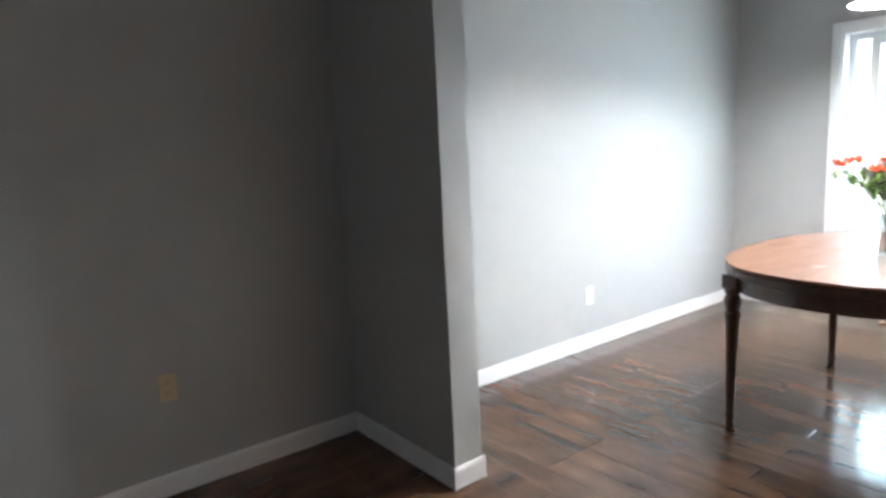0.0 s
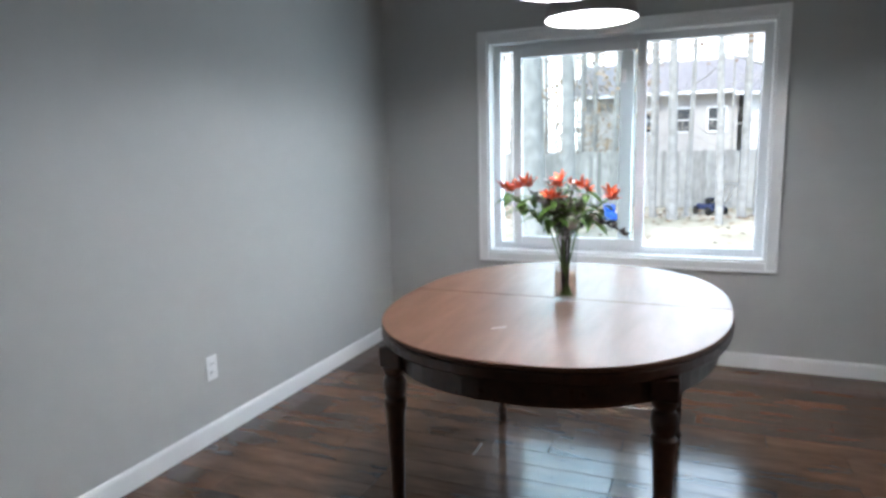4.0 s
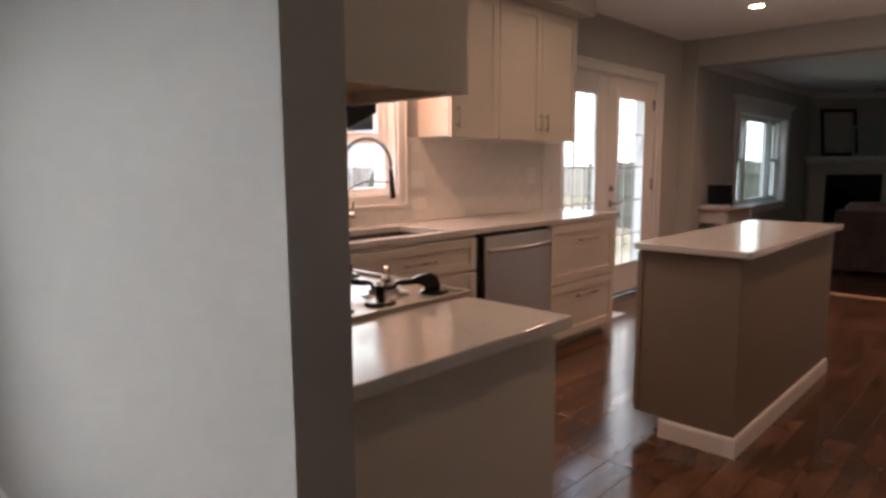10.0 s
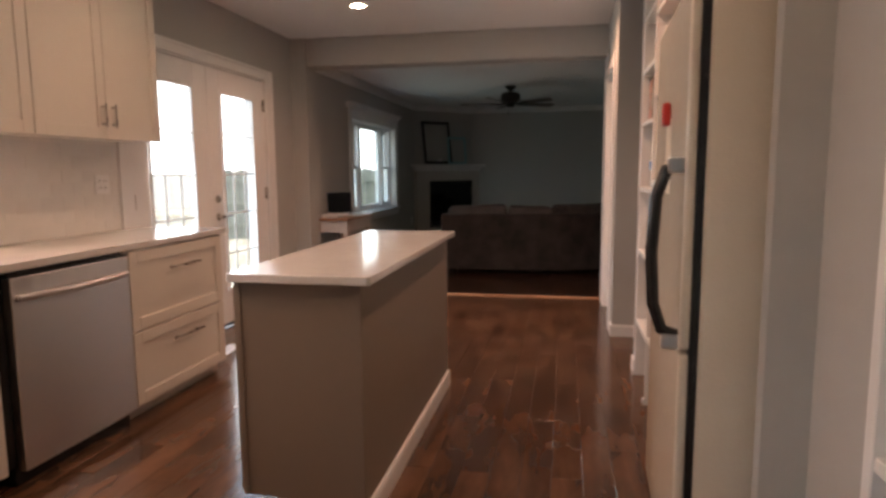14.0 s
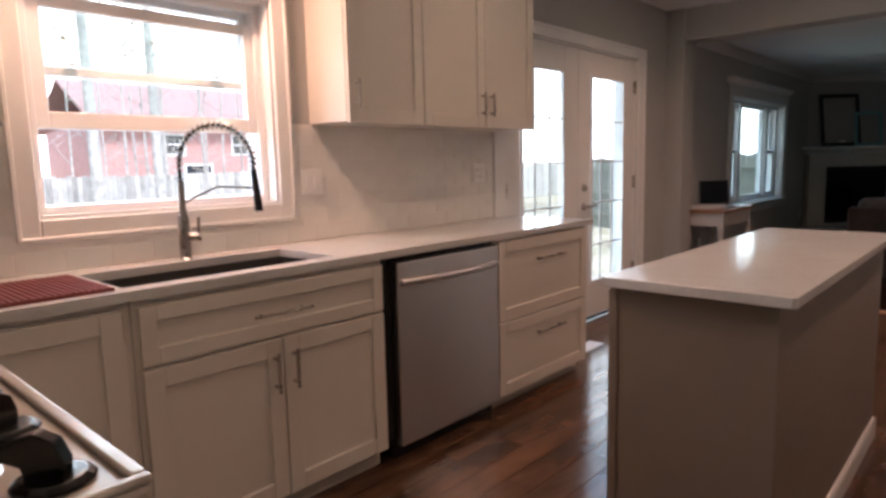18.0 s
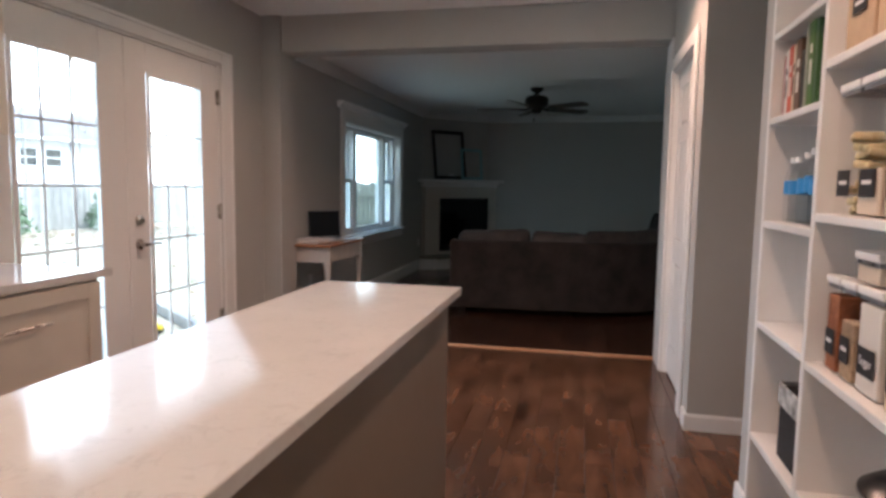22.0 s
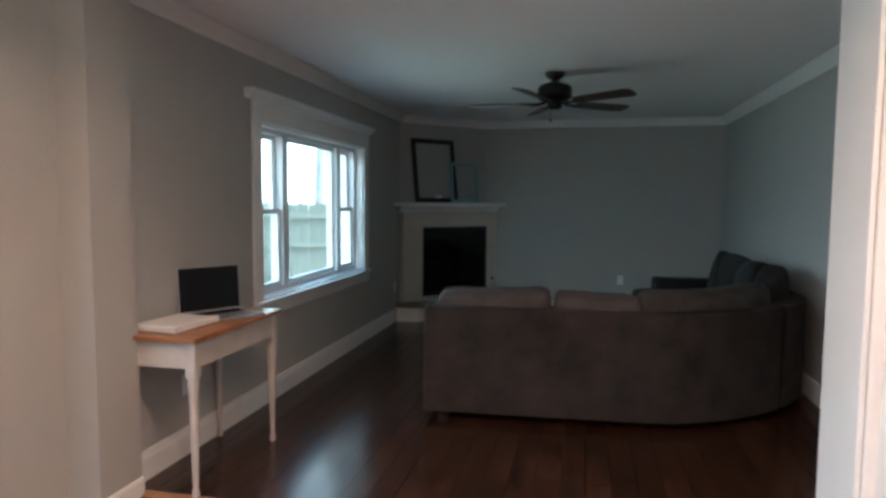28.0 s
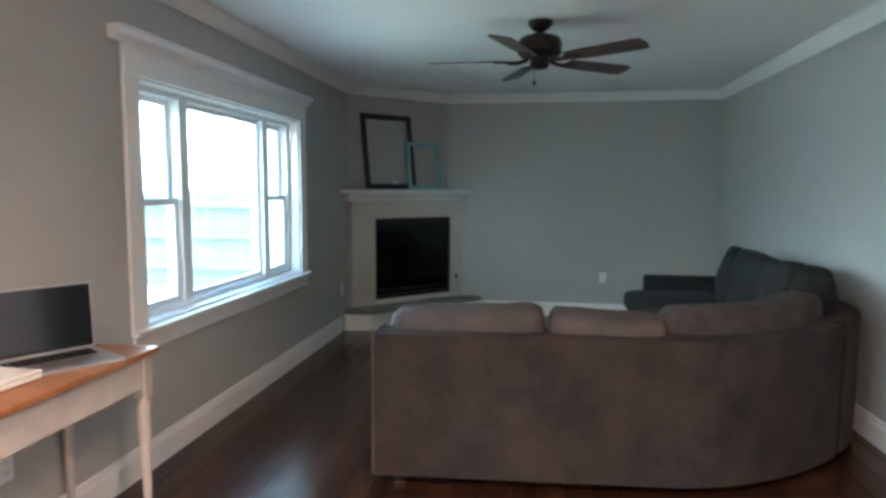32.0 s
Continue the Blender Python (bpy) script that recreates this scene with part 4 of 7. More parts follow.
# gas range
r = thing("range", 5.582, -0.142, 0, 0, "almond enamel gas range with black cast iron grates", "stove")
bm = B()
box(bm, 0, 0.756, 0.0, 0.685, 0.06, 0.895, 0.004)
part("body", bm, ENAMEL, r)
bm = B()
box(bm, 0.03, 0.726, 0.05, 0.67, 0.001, 0.059)
part("plinth", bm, BLACK, r)
bm = B()
box(bm, 0.02, 0.736, -0.035, -0.001, 0.22, 0.74, 0.008, 2)
od = part("oven_door", bm, ENAMEL, r)
bm = B()
tube(bm, [(0.09, -0.035, 0.70), (0.09, -0.075, 0.70), (0.666, -0.075, 0.70), (0.666, -0.035, 0.70)], 0.011, 8)
part("handle", bm, STEEL, od, smooth=True)
bm = B()
box(bm, -0.004, 0.760, -0.012, 0.685, 0.896, 0.918, 0.008, 2)
ck = part("cooktop", bm, COOKTOP, r)
for a, b, p, q in ((-0.004, 0.012, -0.012, 0.685), (0.744, 0.760, -0.012, 0.685), (0.0125, 0.7435, -0.012, 0.006)):
    bm = B()
    box(bm, a, b, p, q, 0.9185, 0.928, 0.004, 2)
    part("rim", bm, COOKTOP, ck)
for i in range(5):
    bm = B()
    lathe(bm, [(0, 0), (0.021, 0), (0.017, 0.024), (0, 0.026)], 14)
    box(bm, -0.004, 0.004, -0.018, 0.018, 0.02, 0.034, 0.002)
    k = part("knob", bm, BLACK if i % 2 else STEEL, r, smooth=True)
    k.matrix_basis = pose(0.12 + 0.129 * i, 0.002, 0.83, 90, 0, 0)


def burner(x, y, s):
    b = part("burner", lathe(B(), [(0, 0.918), (0.075 * s, 0.918), (0.07 * s, 0.922), (0.045 * s, 0.924), (0.045 * s, 0.934), (0, 0.934)], 20), STEEL, r, smooth=True)
    part("cap", lathe(B(), [(0, 0.935), (0.038 * s, 0.935), (0.038 * s, 0.942), (0.03 * s, 0.946), (0, 0.946)], 20), IRON, b, smooth=True)
    bm = B()
    for q in range(4):
        a = radians(45 + 90 * q)
        dx, dy = math.cos(a), math.sin(a)
        way, across = Vector((dx, dy, 0)), Vector((-dy, dx, 0)) * 0.010
        outline = [(0.158, 0.921), (0.160, 0.945), (0.150, 0.968), (0.130, 0.978), (0.108, 0.972), (0.080, 0.961), (0.045, 0.957), (0.030, 0.952), (0.032, 0.944), (0.060, 0.942), (0.095, 0.946), (0.112, 0.940), (0.118, 0.921)]
        sides = [[bm.verts.new(way * u + across * k + Vector((0, 0, v))) for u, v in outline] for k in (-1, 1)]
        bm.faces.new(sides[0])
        bm.faces.new(list(reversed(sides[1])))
        for k in range(len(outline)):
            n = (k + 1) % len(outline)
            bm.faces.new((sides[0][k], sides[1][k], sides[1][n], sides[0][n]))
        lathe(bm, [(0, 0.919), (0.042, 0.919), (0.043, 0.923), (0.034, 0.929), (0, 0.931)], 14, 0.142 * dx, 0.142 * dy)
    bmesh.ops.recalc_face_normals(bm, faces=bm.faces[:])
    g = part("grate", bm, IRON, b)
    bev = g.modifiers.new("eased", "BEVEL")
    bev.width, bev.segments, bev.limit_method = 0.004, 2, "ANGLE"
    b.location = (x, y, 0)


for x in (0.18, 0.576):
    for y in (0.16, 0.50):
        burner(x, y, 1.0 if (x + y) % 0.2 > 0.1 else 0.8)

# island
il = thing("island", 5.325, -1.590, 0, 0, "taupe painted kitchen island with white baseboard", "kitchen island")
bm = B()
box(bm, 0.0, 0.455, -1.568, 0.0, 0.095, 0.884, 0.002)
box(bm, 0.0, 0.335, -1.566, -0.002, 0.0, 0.095)
part("body", bm, ISLAND, il)
bm = B()
box(bm, 0.44, 0.462, -0.02, 0.004, 0.095, 0.884, 0.002)
part("corner_stile", bm, ISLAND, il)
bm = B()
run(bm, [(-0.0005 - o, u + 0.001) for o, u in LOW], "y", -1.58, 0.013)
run(bm, [(0.0005 + o, u + 0.001) for o, u in LOW], "x", -0.013, 0.335)
run(bm, [(-1.5685 - o, u + 0.001) for o, u in LOW], "x", -0.013, 0.335)
part("baseboard", bm, TRIM, il, "white painted baseboard")
for i in range(3):
    bm = B()
    a = -1.56 + i * 0.52
    box(bm, 0.456, 0.474, a, a + 0.514, 0.11, 0.87, 0.002)
    part("door", bm, ISLAND, il)
it = thing("island_worktop", 5.283, -1.552, 0.885, 0, "polished white quartz island worktop with faint veins", "worktop")
bm = B()
extrude_outline(bm, [(0.0, -1.63), (0.52, -1.63), (0.52, -0.012), (0.508, 0.0), (0.012, 0.0), (0.0, -0.012)], 0, 0.03, 0.003)
part("slab", bm, QUARTZ, it)

# recessed lights
def downlight(x, y, z, lit, label):
    d = thing("recessed_light", x, y, z, 0, label, "ceiling light", "recessed lights")
    bm = B()
    lathe(bm, [(0.06, -0.002), (0.088, -0.001), (0.086, -0.006), (0.062, -0.008), (0.058, -0.002)], 28)
    part("trim_ring", bm, TRIM, d, smooth=True)
    bm = B()
    lathe(bm, [(0, -0.0022), (0.061, -0.0022), (0.061, -0.0012), (0, -0.0012)], 24)
    part("lens", bm, lit, d)
    return d


LIT = glow("warm_lamp_lens", (1.0, 0.80, 0.55), 14.0)
UNLIT = mat("frosted_lens", (0.7, 0.7, 0.7), 0.5)
for cx, cy in CANS:
    downlight(cx, cy, HC, LIT, "lit recessed ceiling light with white trim")
downlight(7.14, -1.0, 2.352, LIT, "lit recessed light in the soffit above the sink")
for cx, cy in ((6.10, -10.8), (4.69, -10.8)):
    downlight(cx, cy, HL, UNLIT, "unlit recessed light in the living room ceiling")

# refrigerator
f = thing("refrigerator", 3.58, -2.10, 0, -2.3, "almond textured refrigerator with a black bar handle", "refrigerator")
bm = B()
box(bm, 0.055, 0.69, 0, 0.82, 0.02, 1.74, 0.008, 2)
part("cabinet_body", bm, ALMOND, f)
bm = B()
box(bm, 0.691, 0.712, 0.006, 0.814, 0.06, 1.735)
part("gasket", bm, BLACK, f, "black door gasket")
bm = B()
box(bm, 0.713, 0.74, 0.001, 0.819, 0.78, 1.74, 0.012, 3)
d1 = part("upper_door", bm, ALMOND, f)
bm = B()
box(bm, 0.713, 0.74, 0.001, 0.819, 0.06, 0.77, 0.012, 3)
part("freezer_drawer", bm, ALMOND, f)
bm = B()
tube(bm, [(0.742, 0.785, 0.815), (0.782, 0.785, 0.83), (0.806, 0.785, 0.90), (0.814, 0.785, 1.04), (0.806, 0.785, 1.19), (0.782, 0.785, 1.26), (0.742, 0.785, 1.275)], 0.017, 10)
hd = part("handle", bm, BLACK, d1, "black bar handle", smooth=True)
for z in (0.80, 1.27):
    bm = B()
    box(bm, 0.738, 0.782, 0.762, 0.808, z - 0.02, z + 0.02, 0.006, 2)
    part("end_cap", bm, STEEL, hd)
bm = B()
box(bm, 0.07, 0.64, 0.02, 0.80, 0.0, 0.02)
part("base", bm, BLACK, f)
mg = thing("magnet_clip", 4.337, -1.70, 1.43, -2.3, "red plastic magnet clip on the refrigerator door", "magnet")
bm = B()
box(bm, 0.0005, 0.022, -0.03, 0.03, -0.035, 0.035, 0.008, 2)
part("clip", bm, mat("red_plastic", (0.55, 0.03, 0.02), 0.35), mg)
bm = B()
box(bm, 0.0005, 0.0014, -0.07, 0.07, -0.245, -0.015)
part("note_sheet", bm, PAPER, mg, "white paper note held by the clip")

# white bookcase beside the refrigerator's pier
w = thing("bookcase", 3.80, -0.845, 0, 0, "white painted built-in bookcase with empty shelves", "bookcase")
for y in (0.0, 0.515):
    bm = B()
    box(bm, 0, 0.30, y, y + 0.035, 0, 2.2, 0.003)
    part("side_panel", bm, TRIM, w)
bm = B()
box(bm, 0, 0.012, 0.036, 0.514, 0.02, 2.17)
part("back_panel", bm, TRIM, w)
for z in (0.10, 0.40, 0.74, 1.20, 1.66, 2.17):
    bm = B()
    box(bm, 0.013, 0.296, 0.036, 0.514, z - 0.028, z, 0.002)
    part("shelf", bm, TRIM, w)

# floor register by the doors
g = thing("floor_register", 6.95, -3.75, 0, 0, "white metal floor register by the french doors", "floor vent")
bm = B()
box(bm, 0, 0.12, 0, 0.30, 0.0025, 0.0065, 0.002)
part("plate", bm, TRIM, g)
for i in range(11):
    bm = B()
    box(bm, 0.015, 0.105, 0.022 + i * 0.024, 0.030 + i * 0.024, 0.0066, 0.009)
    part("slat", bm, PLATE, g)


# ---- dining room ----
def oval(a, b, n=72, p=2.35):
    pts = []
    for i in range(n):
        t = 2 * math.pi * i / n
        c, s = math.cos(t), math.sin(t)
        pts.append((a * math.copysign(abs(c) ** (2 / p), c), b * math.copysign(abs(s) ** (2 / p), s)))
    return pts


tb = thing("dining_table", 5.525, 2.23, 0, 0, "oval walnut dining table with dark turned legs and a leaf joint", "dining table")
tb.matrix_basis = pose(5.525, 2.23, 0) @ Matrix.Diagonal((0.955, 0.959, 1.03, 1))
full = oval(0.802, 0.61)
for side in (-1, 1):
    half = [(x, y) for x, y in full if x * side > 0.004]
    if side > 0:
        half.sort(key=lambda q: math.atan2(q[1], q[0]))
    else:
        half.sort(key=lambda q: math.atan2(q[1], q[0]) % (2 * math.pi))
    ys = (-0.61, 0.61) if side < 0 else (0.61, -0.61)
    half = half + [(side * 0.0008, ys[0]), (side * 0.0008, ys[1])]
    bm = B()
    extrude_outline(bm, half, 0.742, 0.757, 0.004, 3)
    bmesh.ops.recalc_face_normals(bm, faces=bm.faces[:])
    part("tabletop", bm, TABLE_TOP, tb, "reddish walnut veneer top")
bm = B()
extrude_outline(bm, oval(0.803, 0.611), 0.708, 0.741, 0.006, 2)
part("edge_band", bm, DARK_WOOD, tb)
bm = B()
outer, inner = oval(0.762, 0.57), oval(0.737, 0.545)
n = len(outer)
ring = [[bm.verts.new((x, y, z)) for x, y in o] for o, z in ((outer, 0.635), (outer, 0.707), (inner, 0.707), (inner, 0.635))]
for k in range(4):
    for i in range(n):
        bm.faces.new((ring[k][i], ring[k][(i + 1) % n], ring[(k + 1) % 4][(i + 1) % n], ring[(k + 1) % 4][i]))
part("apron", bm, DARK_WOOD, tb)
LEG = [(0.0, 0), (0.018, 0), (0.021, 0.012), (0.021, 0.028), (0.016, 0.036), (0.024, 0.048), (0.024, 0.062), (0.016, 0.075), (0.0175, 0.12), (0.027, 0.40), (0.032, 0.50), (0.037, 0.515), (0.037, 0.535), (0.028, 0.545), (0.036, 0.562), (0.040, 0.585), (0.036, 0.605), (0.028, 0.615), (0.038, 0.63), (0.038, 0.645), (0.0, 0.645)]
for sx in (-1, 1):
    for sy in (-1, 1):
        bm = B()
        lathe(bm, LEG, 18)
        box(bm, -0.037, 0.037, -0.037, 0.037, 0.645, 0.707, 0.004)
        lg = part("leg", bm, DARK_WOOD, tb, smooth=True)
        lg.location = (0.60 * sx, 0.42 * sy, 0)
bm = B()
box(bm, -0.028, 0.028, -0.004, 0.004, 0.7572, 0.7578)
sc = part("scuff", bm, mat("worn_varnish", (0.55, 0.48, 0.42), 0.6), tb, "pale scuff in the varnish")
sc.matrix_basis = pose(-0.475, 0.10, 0, 0, 0, -45)

vs = thing("vase", 5.505, 2.207, 0.7805, 0, "clear glass cylinder vase with water on the table", "vase")
bm = B()
lathe(bm, [(0.0, 0.0), (0.042, 0.0), (0.044, 0.004), (0.040, 0.07), (0.041, 0.15), (0.046, 0.235), (0.0435, 0.235), (0.0385, 0.15), (0.0375, 0.07), (0.040, 0.012), (0.0, 0.010)], 28)
part("glass", bm, VASE, vs, smooth=True)
bm = B()
lathe(bm, [(0.0, 0.0105), (0.0395, 0.0125), (0.037, 0.07), (0.0375, 0.10), (0.0, 0.10)], 24)
part("water", bm, pane_glass("water", (0.97, 0.98, 0.97), 0.12), vs, smooth=True)

ORANGE = mat("orange_petal", (0.62, 0.045, 0.012), 0.5, var=0.3, scale=30, tint=(0.72, 0.12, 0.03))
LEAF = mat("fresh_leaf", (0.12, 0.24, 0.04), 0.45, var=0.35, scale=25)
STEM = mat("green_stem", (0.09, 0.17, 0.04), 0.5, var=0.3, scale=20)
SILVER = mat("silvery_blossom", (0.40, 0.40, 0.385), 0.6, var=0.4, scale=60)
DARKBUD = mat("dark_bud_stem", (0.05, 0.035, 0.03), 0.6, var=0.4, scale=40)


def blade(bm, base, way, up, length, width, curl):
    """A leaf or petal: a pointed strip that curls back, with thickness."""
    way, up = Vector(way).normalized(), Vector(up).normalized()
    side = way.cross(up).normalized()
    rows = []
    for k in range(6):
        t = k / 5
        c = Vector(base) + way * length * t + up * (curl * length * t * t)
        w = width * math.sin(math.pi * min(1.0, 0.12 + 0.88 * t)) ** 0.8 * 0.5 + 0.0008
        rows.append((bm.verts.new(c - side * w + up * w * 0.25), bm.verts.new(c), bm.verts.new(c + side * w + up * w * 0.25)))
    for a, b in zip(rows, rows[1:]):
        bm.faces.new((a[0], a[1], b[1], b[0]))
        bm.faces.new((a[1], a[2], b[2], b[1]))


rnd = random.Random(5)
bq = thing("bouquet", 5.505, 2.207, 0.795, 0, "bouquet of orange lilies and silvery blossoms in a vase", "flowers")
HEADS = [(-0.02, 0.215, 0.375), (-0.03, 0.135, 0.395), (0.02, -0.005, 0.405), (0.03, -0.075, 0.385), (-0.02, -0.155, 0.36), (0.06, 0.06, 0.39), (-0.08, 0.03, 0.36)]
for hx, hy, hz in HEADS:
    top = Vector((hx, hy, hz))
    foot = Vector((-hx * 0.08, -hy * 0.10, 0.0))
    mid = Vector((hx * 0.25, hy * 0.25, 0.235))
    bm = B()
    tube(bm, [foot, foot.lerp(mid, 0.5), mid, mid.lerp(top, 0.5) + Vector((0, 0, 0.02)), top], 0.003, 6)
    part("stem", bm, STEM, bq, smooth=True)
    bm = B()
    for q in range(3):
        c = top + Vector((rnd.uniform(-0.018, 0.018), rnd.uniform(-0.03, 0.03), rnd.uniform(-0.008, 0.02)))
        az = rnd.uniform(0, 6.28)
        tilt = Vector((math.cos(az) * 0.6, math.sin(az) * 0.6, 0.8)).normalized()
        o1 = tilt.orthogonal().normalized()
        o2 = tilt.cross(o1)
        for k in range(6):
            a = math.pi * k / 3 + q
            out = o1 * math.cos(a) + o2 * math.sin(a)
            blade(bm, c, tilt * 0.8 + out * 0.75, out, rnd.uniform(0.026, 0.038), 0.013, 0.35)
    fl = part("flower", bm, ORANGE, bq, "open orange lily head", smooth=True)
    fl.modifiers.new("thick", "SOLIDIFY").thickness = 0.0008
    bm = B()
    for k in range(16):
        t = rnd.uniform(0.3, 0.98)
        c = mid.lerp(top, t)
        a = rnd.uniform(0, 6.28)
        blade(bm, c, (math.cos(a), math.sin(a), rnd.uniform(-0.5, 0.35)), (0, 0, 1), rnd.uniform(0.06, 0.10), rnd.uniform(0.018, 0.030), -0.35)
    lf = part("leaves", bm, LEAF, bq, smooth=True)
    lf.modifiers.new("thick", "SOLIDIFY").thickness = 0.0006
SPIKES = [((0, 0.015, 0.20), (-0.08, 0.045, 0.37)), ((0.01, 0.01, 0.20), (-0.05, 0.055, 0.42)), ((0, 0.005, 0.18), (-0.07, 0.02, 0.34)), ((0, 0, 0.22), (-0.09, 0.0, 0.40)), ((0, 0, 0.22), (-0.07, 0.10, 0.38)), ((0, 0, 0.22), (-0.08, -0.04, 0.41)), ((0.0, 0.0, 0.235), (-0.03, 0.065, 0.36)), ((0, 0, 0.235), (-0.05, 0.03, 0.38)), ((0, 0, 0.22), (0.03, -0.06, 0.37)), ((0, -0.01, 0.22), (-0.02, -0.215, 0.225)), ((0, 0, 0.2), (-0.06, -0.05, 0.30)), ((0, 0.0, 0.21), (0.06, 0.03, 0.33))]
for i, (p, q) in enumerate(SPIKES):
    p, q = Vector(p), Vector(q)
    bend = (p + q) / 2 + Vector((0, 0, 0.10 if i == 9 else 0.02))
    pts = [(p * (1 - t) + bend * t).lerp(bend * (1 - t) + q * t, t) for t in [k / 8 for k in range(9)]]
    bm = B()
    tube(bm, [Vector((p.x * 0.5, p.y * 0.5, 0.0)), Vector((p.x, p.y, 0.12)), *pts], 0.004, 6, 0.002)
    part("stem", bm, DARKBUD, bq, smooth=True)
    bm = B()
    for k in range(60):
        t = rnd.uniform(0.15, 1)
        j = min(7, int(t * 8))
        c = pts[j].lerp(pts[j + 1], t * 8 - j)
        a = rnd.uniform(0, 6.28)
        out = Vector((math.cos(a), math.sin(a), rnd.uniform(-0.4, 0.6)))
        blade(bm, c + out * 0.004, out, (0, 0, 1), rnd.uniform(0.013, 0.026), 0.013, 0.2)
    sp = part("blossom_spike", bm, SILVER if i % 3 else DARKBUD, bq, smooth=True)
    sp.modifiers.new("thick", "SOLIDIFY").thickness = 0.0008
bm = B()
bmesh.ops.create_icosphere(bm, subdivisions=2, radius=0.024, matrix=Matrix.Translation((-0.06, -0.03, 0.275)))
part("white_bud", bm, mat("white_petal", (0.75, 0.74, 0.72), 0.5, var=0.1, scale=30), bq, "round white bloom", smooth=True)

# three pendant lamps over the table
SHADE = mat("grey_metal_shade", (0.20, 0.18, 0.165), 0.4, 0.3, var=0.08)
SHADE_IN = mat("white_shade_lining", (0.85, 0.84, 0.82), 0.5)
BULB = glow("frosted_bulb", (1.0, 0.95, 0.88), 22.0)


def pendant(x, y, zr):
    p = thing("pendant_lamp", x, y, zr, 0, "grey metal dome pendant lamp, lit, over the dining table", "pendant lamp", "pendants over the table")
    bm = B()
    lathe(bm, [(0.205, 0.0), (0.207, 0.003), (0.198, 0.05), (0.165, 0.11), (0.11, 0.15), (0.05, 0.168), (0.04, 0.20), (0.0, 0.205)], 36, closed=False)
    part("shade", bm, SHADE, p, smooth=True)
    bm = B()
    lathe(bm, [(0.204, 0.001), (0.195, 0.048), (0.162, 0.106), (0.108, 0.145), (0.046, 0.162), (0.0, 0.163)], 36, closed=False)
    part("lining", bm, SHADE_IN, p, "white lining of the shade", smooth=True)
    bm = B()
    lathe(bm, [(0, 0.085), (0.02, 0.087), (0.034, 0.10), (0.034, 0.115), (0.02, 0.14), (0.018, 0.16), (0, 0.16)], 20)
    part("bulb", bm, BULB, p, smooth=True)
    bm = B()
    cyl(bm, (0, 0, 0.2), (0, 0, HC - zr - 0.02), 0.004, seg=8)
    part("cord", bm, BLACK, p)
    bm = B()
    lathe(bm, [(0, HC - zr - 0.03), (0.045, HC - zr - 0.025), (0.06, HC - zr - 0.001), (0, HC - zr - 0.001)], 20)
    part("canopy", bm, SHADE, p, smooth=True)
    return p


for px in PENDANTS:
    pendant(px, 2.25, 1.895)
wb = thing("floor_vent", 7.19, 2.29, 0, 0, "small oak floor vent under the dining window", "floor vent")
bm = B()
box(bm, 0, 0.09, 0, 0.46, 0.003, 0.011, 0.003)
part("grille", bm, OAK, wb)
for i in range(6):
    bm = B()
    box(bm, 0.015, 0.075, 0.03 + i * 0.07, 0.08 + i * 0.07, 0.0112, 0.0125)
    part("slot", bm, BLACK, wb)


# ---- pantry shelves and what stands on them ----
SHX0, SHX1 = 3.925, 4.22
sh = thing("pantry_shelves", SHX0, -3.553, 0, 0, "white painted built-in pantry shelves, half full", "shelves")
D_ = SHX1 - SHX0
bm = B()
box(bm, 0, 0.008, 0.001, 1.40, 0, 2.35)
part("back_panel", bm, TRIM, sh)
for y0, y1 in ((0.0, 0.028), (0.518, 0.546), (1.372, 1.40)):
    bm = B()
    box(bm, 0.009, D_, y0, y1, 0, 2.35, 0.002)
    part("upright", bm, TRIM, sh)
LEFT, RIGHT = (0.357, 0.785, 1.16, 1.53, 1.828, 2.12, 2.348), (0.375, 0.772, 1.207, 1.636, 2.05, 2.348)
for zs, a, b in ((LEFT, 0.0285, 0.5175), (RIGHT, 0.5465, 1.3715)):
    for z in zs:
        bm = B()
        box(bm, 0.009, D_ - 0.001, a, b, z - 0.024, z, 0.002)
        part("shelf", bm, TRIM, sh)
for y0 in (0.0, 0.518):
    bm = B()
    box(bm, D_, D_ + 0.012, y0 - 0.002, y0 + 0.03, 0, 0.035, 0.003)
    part("foot_block", bm, TRIM, sh)


def book(y, t, h, d, col, lean=0.0, band=None):
    b = thing("book", SHX1 - 0.035, y, 1.5305, 0, "hardback cookbook with a %s spine on the pantry shelf" % col[0], "book", "cookbooks")
    cover = mat("book_cover_" + col[0], col[1], 0.45, var=0.12, scale=12)
    bm = B()
    box(bm, -d, 0, 0, 0.003, 0, h, 0.001)
    box(bm, -d, 0, t - 0.003, t, 0, h, 0.001)
    box(bm, -0.003, 0.001, 0.0005, t - 0.0005, 0, h, 0.001)
    part("cover", bm, cover, b)
    bm = B()
    box(bm, -d + 0.004, -0.004, 0.0032, t - 0.0032, 0.004, h - 0.004)
    part("pages", bm, PAPER, b)
    if band:
        bm = B()
        for z0, z1 in ((0.28, 0.55), (0.62, 0.72)):
            box(bm, 0.0012, 0.0018, t * 0.3, t * 0.7, h * z0, h * z1)
        part("title_bar", bm, band, b)
    return b


